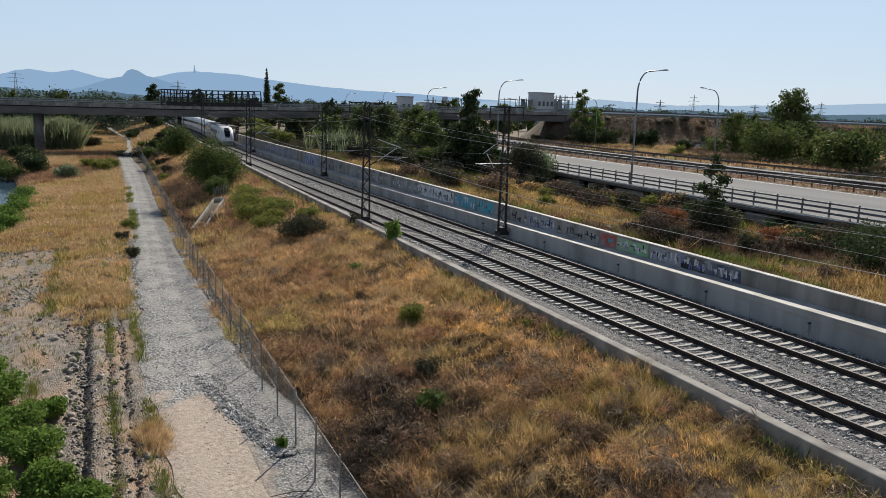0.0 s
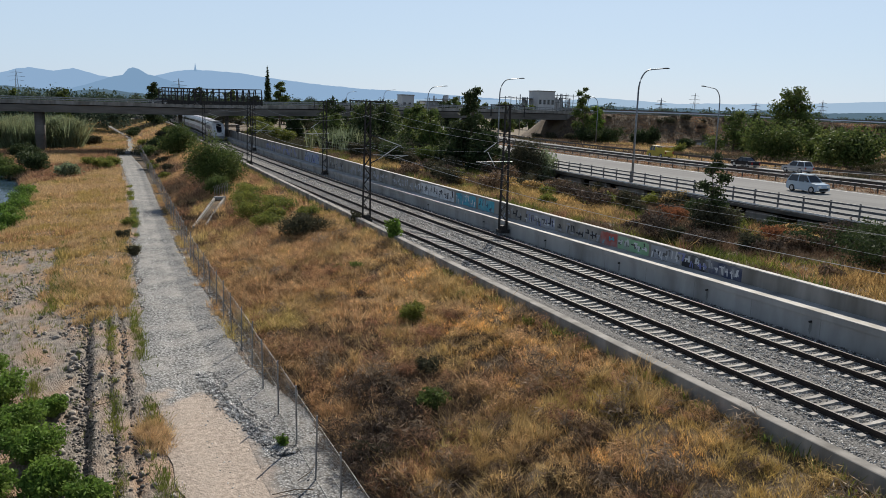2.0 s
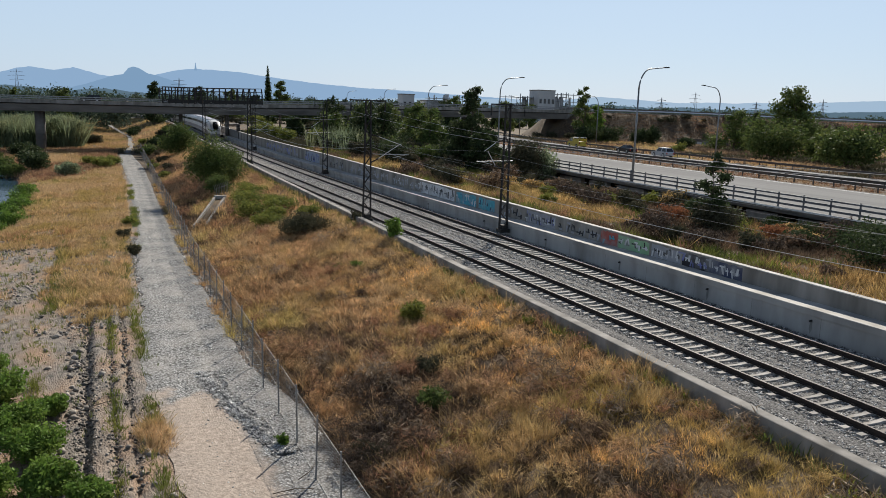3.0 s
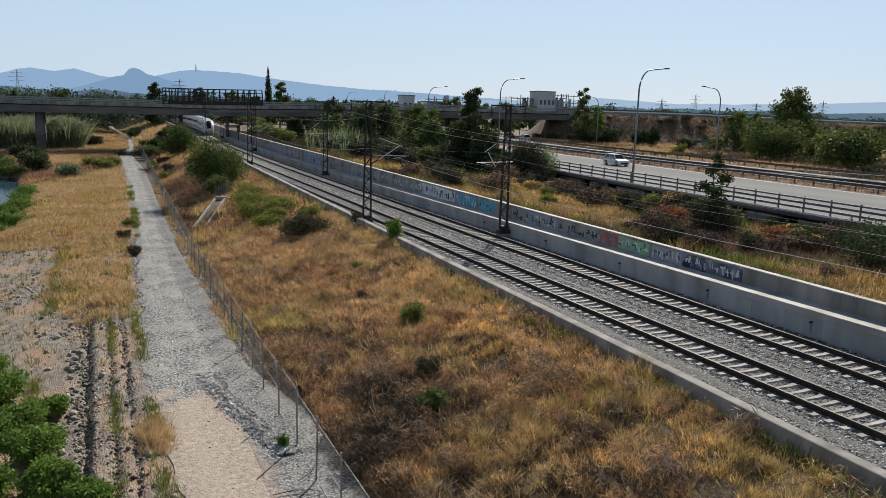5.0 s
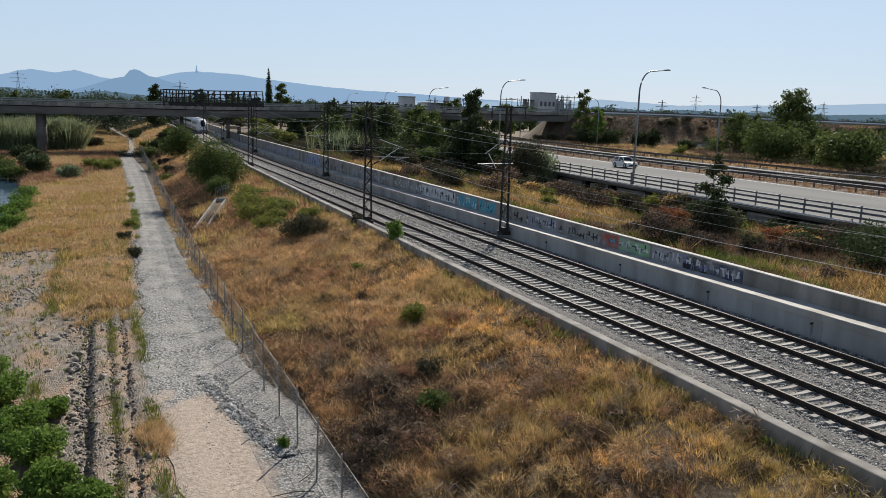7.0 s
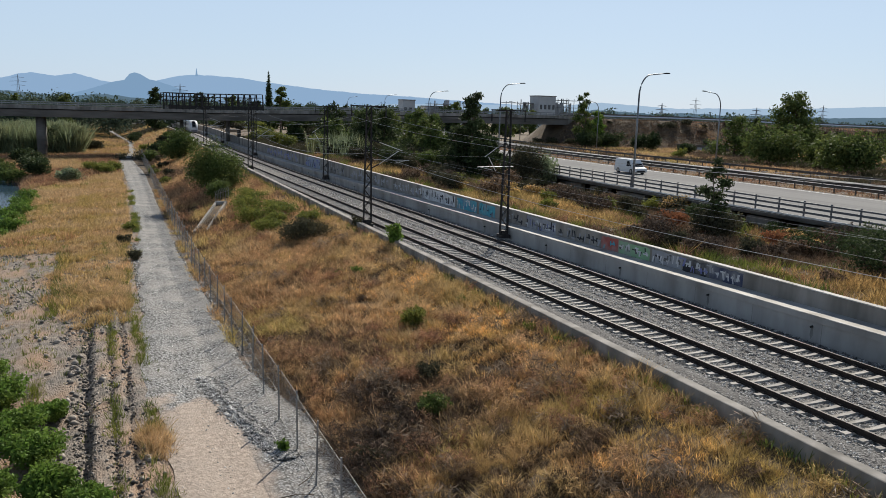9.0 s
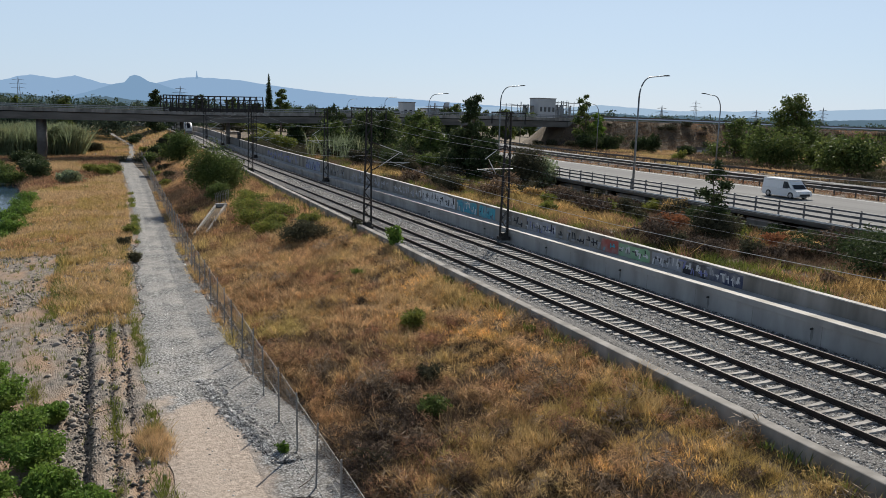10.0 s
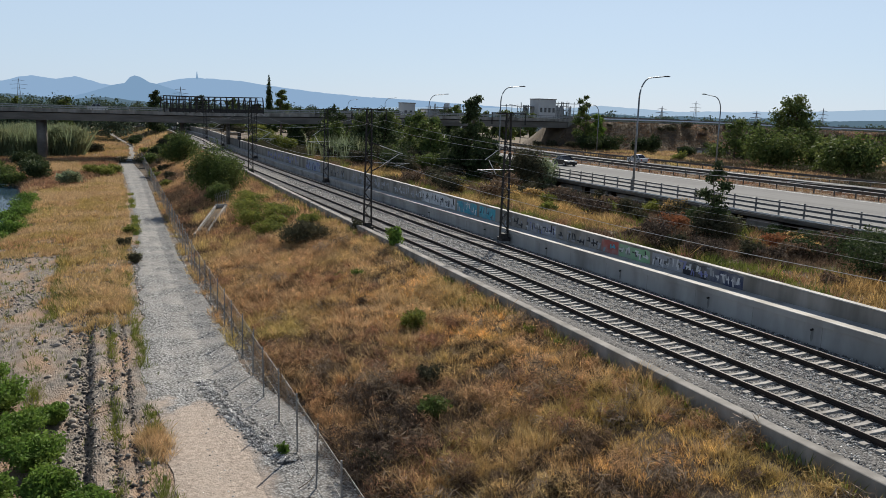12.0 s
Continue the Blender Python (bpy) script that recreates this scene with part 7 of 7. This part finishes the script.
def short_fence():
    root = thing("safety_fence", "short run of rusty steel palings on the bank", "fence")
    for k in range(9):
        bm = bmesh.new()
        x, y = 11.4 + 0.19 * k, 88.0 + 0.12 * k
        z = sheet_z(x, y)
        tube(bm, [(x, y, z - 0.2), (x, y, z + 1.5), (x - 0.12, y, z + 1.75)], 0.022, 5)
        part("paling", bm, M_GALV, root)
    for h in (0.4, 1.35):
        bm = bmesh.new()
        tube(bm, [(11.4 + 0.19 * k, 88.0 + 0.12 * k, sheet_z(11.4 + 0.19 * k, 88.0 + 0.12 * k) + h) for k in range(9)], 0.018, 4)
        part("paling_rail", bm, M_GALV, root)


short_fence()


def signal(y, o, h, label, red=False):
    p = along(y, o, -0.3)
    root = thing("railway_signal", label, "railway signal", "railway signals", p)
    bm = bmesh.new()
    tube(bm, [(0, 0, 0), (0, 0, h)], 0.09, 8)
    part("post", bm, M_IRON, root)
    bm = bmesh.new()
    box(bm, (0, 0, h - 0.55), (0.75, 0.3, 1.6))
    part("signal_head", bm, M_IRON, root)
    if red:
        bm = bmesh.new()
        tube(bm, [(0, -0.19, h - 0.5), (0, -0.15, h - 0.5)], 0.55, 14)
        part("marker_disc", bm, M_SIGRED, root, "red round marker disc")


signal(184, 7.3, 4.0, "dark trackside railway signal beside the tracks")
signal(222, -2.6, 3.2, "dark trackside post with a red marker disc", True)
hut = thing("trackside_hut", "small buff rendered trackside hut beyond the signal", "hut", "", (35.5, 236, -0.6))
bm = bmesh.new()
box(bm, (0, 0, 1.5), (3.6, 3.0, 3.0))
part("wall", bm, M_BRICK, hut)
bm = bmesh.new()
box(bm, (0, 0, 3.1), (4.0, 3.4, 0.22))
part("roof", bm, M_CONC2, hut)

# shadow-casting sticks and cane litter on the path
def dead_canes():
    rnd = random.Random(8)
    for k, (x, y) in enumerate(((5.6, 24.0), (5.9, 23.2), (-0.6, 33.5))):
        root = thing("dead_cane", "dry broken cane lying on the ground", "cane", "fallen canes")
        bm = bmesh.new()
        a = rnd.uniform(0, 3)
        z = -2.93 if x > 2 else sheet_z(x, y) + 0.03
        tube(bm, [(x, y, z), (x + 0.6 * math.cos(a), y + 0.6 * math.sin(a), z + 0.03), (x + 1.3 * math.cos(a + 0.2), y + 1.3 * math.sin(a + 0.2), z + 0.02)], 0.015, 5)
        part("stem", bm, M_BARK, root)


dead_canes()


# ---- far buildings, pylons ----
def factory(x, y, w, d, h, label, frames=True):
    root = thing("factory_building", label, "factory", "far buildings", (x, y, -2.2))
    bm = bmesh.new()
    box(bm, (0, 0, h / 2), (w, d, h))
    part("wall", bm, M_FACTORY, root)
    bm = bmesh.new()
    box(bm, (0, 0, h + 0.25), (w + 0.6, d + 0.6, 0.5))
    part("roof", bm, M_CONC2, root)
    for k in range(int(w // 3)):
        bm = bmesh.new()
        box(bm, (-w / 2 + 1.5 + 3 * k, -d / 2 - 0.03, h * 0.72), (1.6, 0.1, h * 0.12))
        part("window", bm, M_DARKGLASS, root)
    if frames:
        for k in range(5):
            for dz in (0, 1):
                bm = bmesh.new()
                px = w / 2 + 2 + 2.6 * k
                tube(bm, [(px, 0, 0), (px, 0, h * (0.95 - 0.06 * k))], 0.22, 5)
                tube(bm, [(px - 2.6, 0, h * (0.45 + 0.4 * dz)), (px, 0, h * (0.45 + 0.4 * dz))], 0.18, 5)
                part("steel_frame", bm, M_GALV, root)


factory(262, 448, 12, 12, 23.5, "pale grey factory block with steel frames on the plain")
factory(176, 420, 14, 10, 14.5, "weathered industrial plant with open steel frames on the plain")
factory(160, 424, 7, 8, 17.5, "slim industrial tower block on the plain", False)


def plant_pipes(x, y, h, n):
    root = thing("process_tower", "open steel process tower with vessels and pipes on the plain", "industrial plant", "far buildings", (x, y, -2.2))
    rnd = random.Random(int(x))
    for k in range(n):
        bm = bmesh.new()
        px, py, hh = rnd.uniform(-9, 9), rnd.uniform(-3, 3), h * rnd.uniform(0.6, 1.0)
        tube(bm, [(px, py, 0), (px, py, hh)], rnd.choice([0.3, 0.45, 1.3]), 8)
        part("vessel", bm, M_FACTORY if k % 2 else M_GALV, root)
    for z in (0.5, 0.68, 0.86):
        bm = bmesh.new()
        box(bm, (0, 0, h * z), (20, 7, 0.3))
        part("platform", bm, M_GALV, root)
    for k in range(6):
        bm = bmesh.new()
        tube(bm, [(-10 + 4 * k, -3.5, 0), (-10 + 4 * k, -3.5, h * 0.9)], 0.22, 5)
        part("column", bm, M_GALV, root)


plant_pipes(178, 412, 18.5, 14)
plant_pipes(276, 446, 25.0, 12)
plant_pipes(246, 452, 22.0, 10)
factory(448, 470, 24, 12, 13.0, "low pale industrial hall on the plain", False)
factory(205, 436, 10, 8, 13.0, "white industrial hall on the plain", False)


def pylon(deg, dist, h):
    a = radians(deg)
    root = thing("power_pylon", "distant grey lattice power pylon on the plain", "pylon", "power pylons", (math.sin(a) * dist, math.cos(a) * dist, -2.2))
    b = h * 0.09
    for i in range(4):
        sx, sy = (1, 1, -1, -1)[i], (1, -1, -1, 1)[i]
        bm = bmesh.new()
        tube(bm, [(sx * b, sy * b, 0), (sx * b * 0.3, sy * b * 0.3, h * 0.65), (0, 0, h)], 0.22, 4)
        part("leg", bm, M_GALV, root)
    for z, w in ((0.66, 0.2), (0.78, 0.24), (0.9, 0.17)):
        bm = bmesh.new()
        tube(bm, [(-w * h, 0, h * z), (0, 0, h * (z + 0.02)), (w * h, 0, h * z)], 0.2, 4)
        part("crossarm", bm, M_GALV, root)
    bm = bmesh.new()
    for k in range(8):
        za, zb = h * 0.65 * k / 8, h * 0.65 * (k + 1) / 8
        wa, wb = b * (1 - 0.7 * k / 8), b * (1 - 0.7 * (k + 1) / 8)
        s = 1 if k % 2 else -1
        tube(bm, [(s * wa, -wa, za), (-s * wb, -wb, zb)], 0.12, 4)
    part("bracing", bm, M_GALV, root)


for deg, dist, h in ((-4.5, 1300, 46), (5.2, 900, 33), (38.5, 640, 24), (40.7, 1150, 42), (44.6, 560, 21), (48.6, 900, 31), (32.0, 1000, 34)):
    pylon(deg, dist, h)
a = radians(6.28)
bm = bmesh.new()
tube(bm, [(math.sin(a) * 4560, math.cos(a) * 4560, 160), (math.sin(a) * 4560, math.cos(a) * 4560, 178), (math.sin(a) * 4560, math.cos(a) * 4560, 201)], [7, 4, 1.3], 8)
# tower shares the hill glow, haze colour included
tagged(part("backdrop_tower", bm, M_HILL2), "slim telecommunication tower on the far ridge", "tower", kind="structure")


# ---- movement ----
def motions():
    for ob, rows in MOVERS:
        walk(ob, rows)


motions()
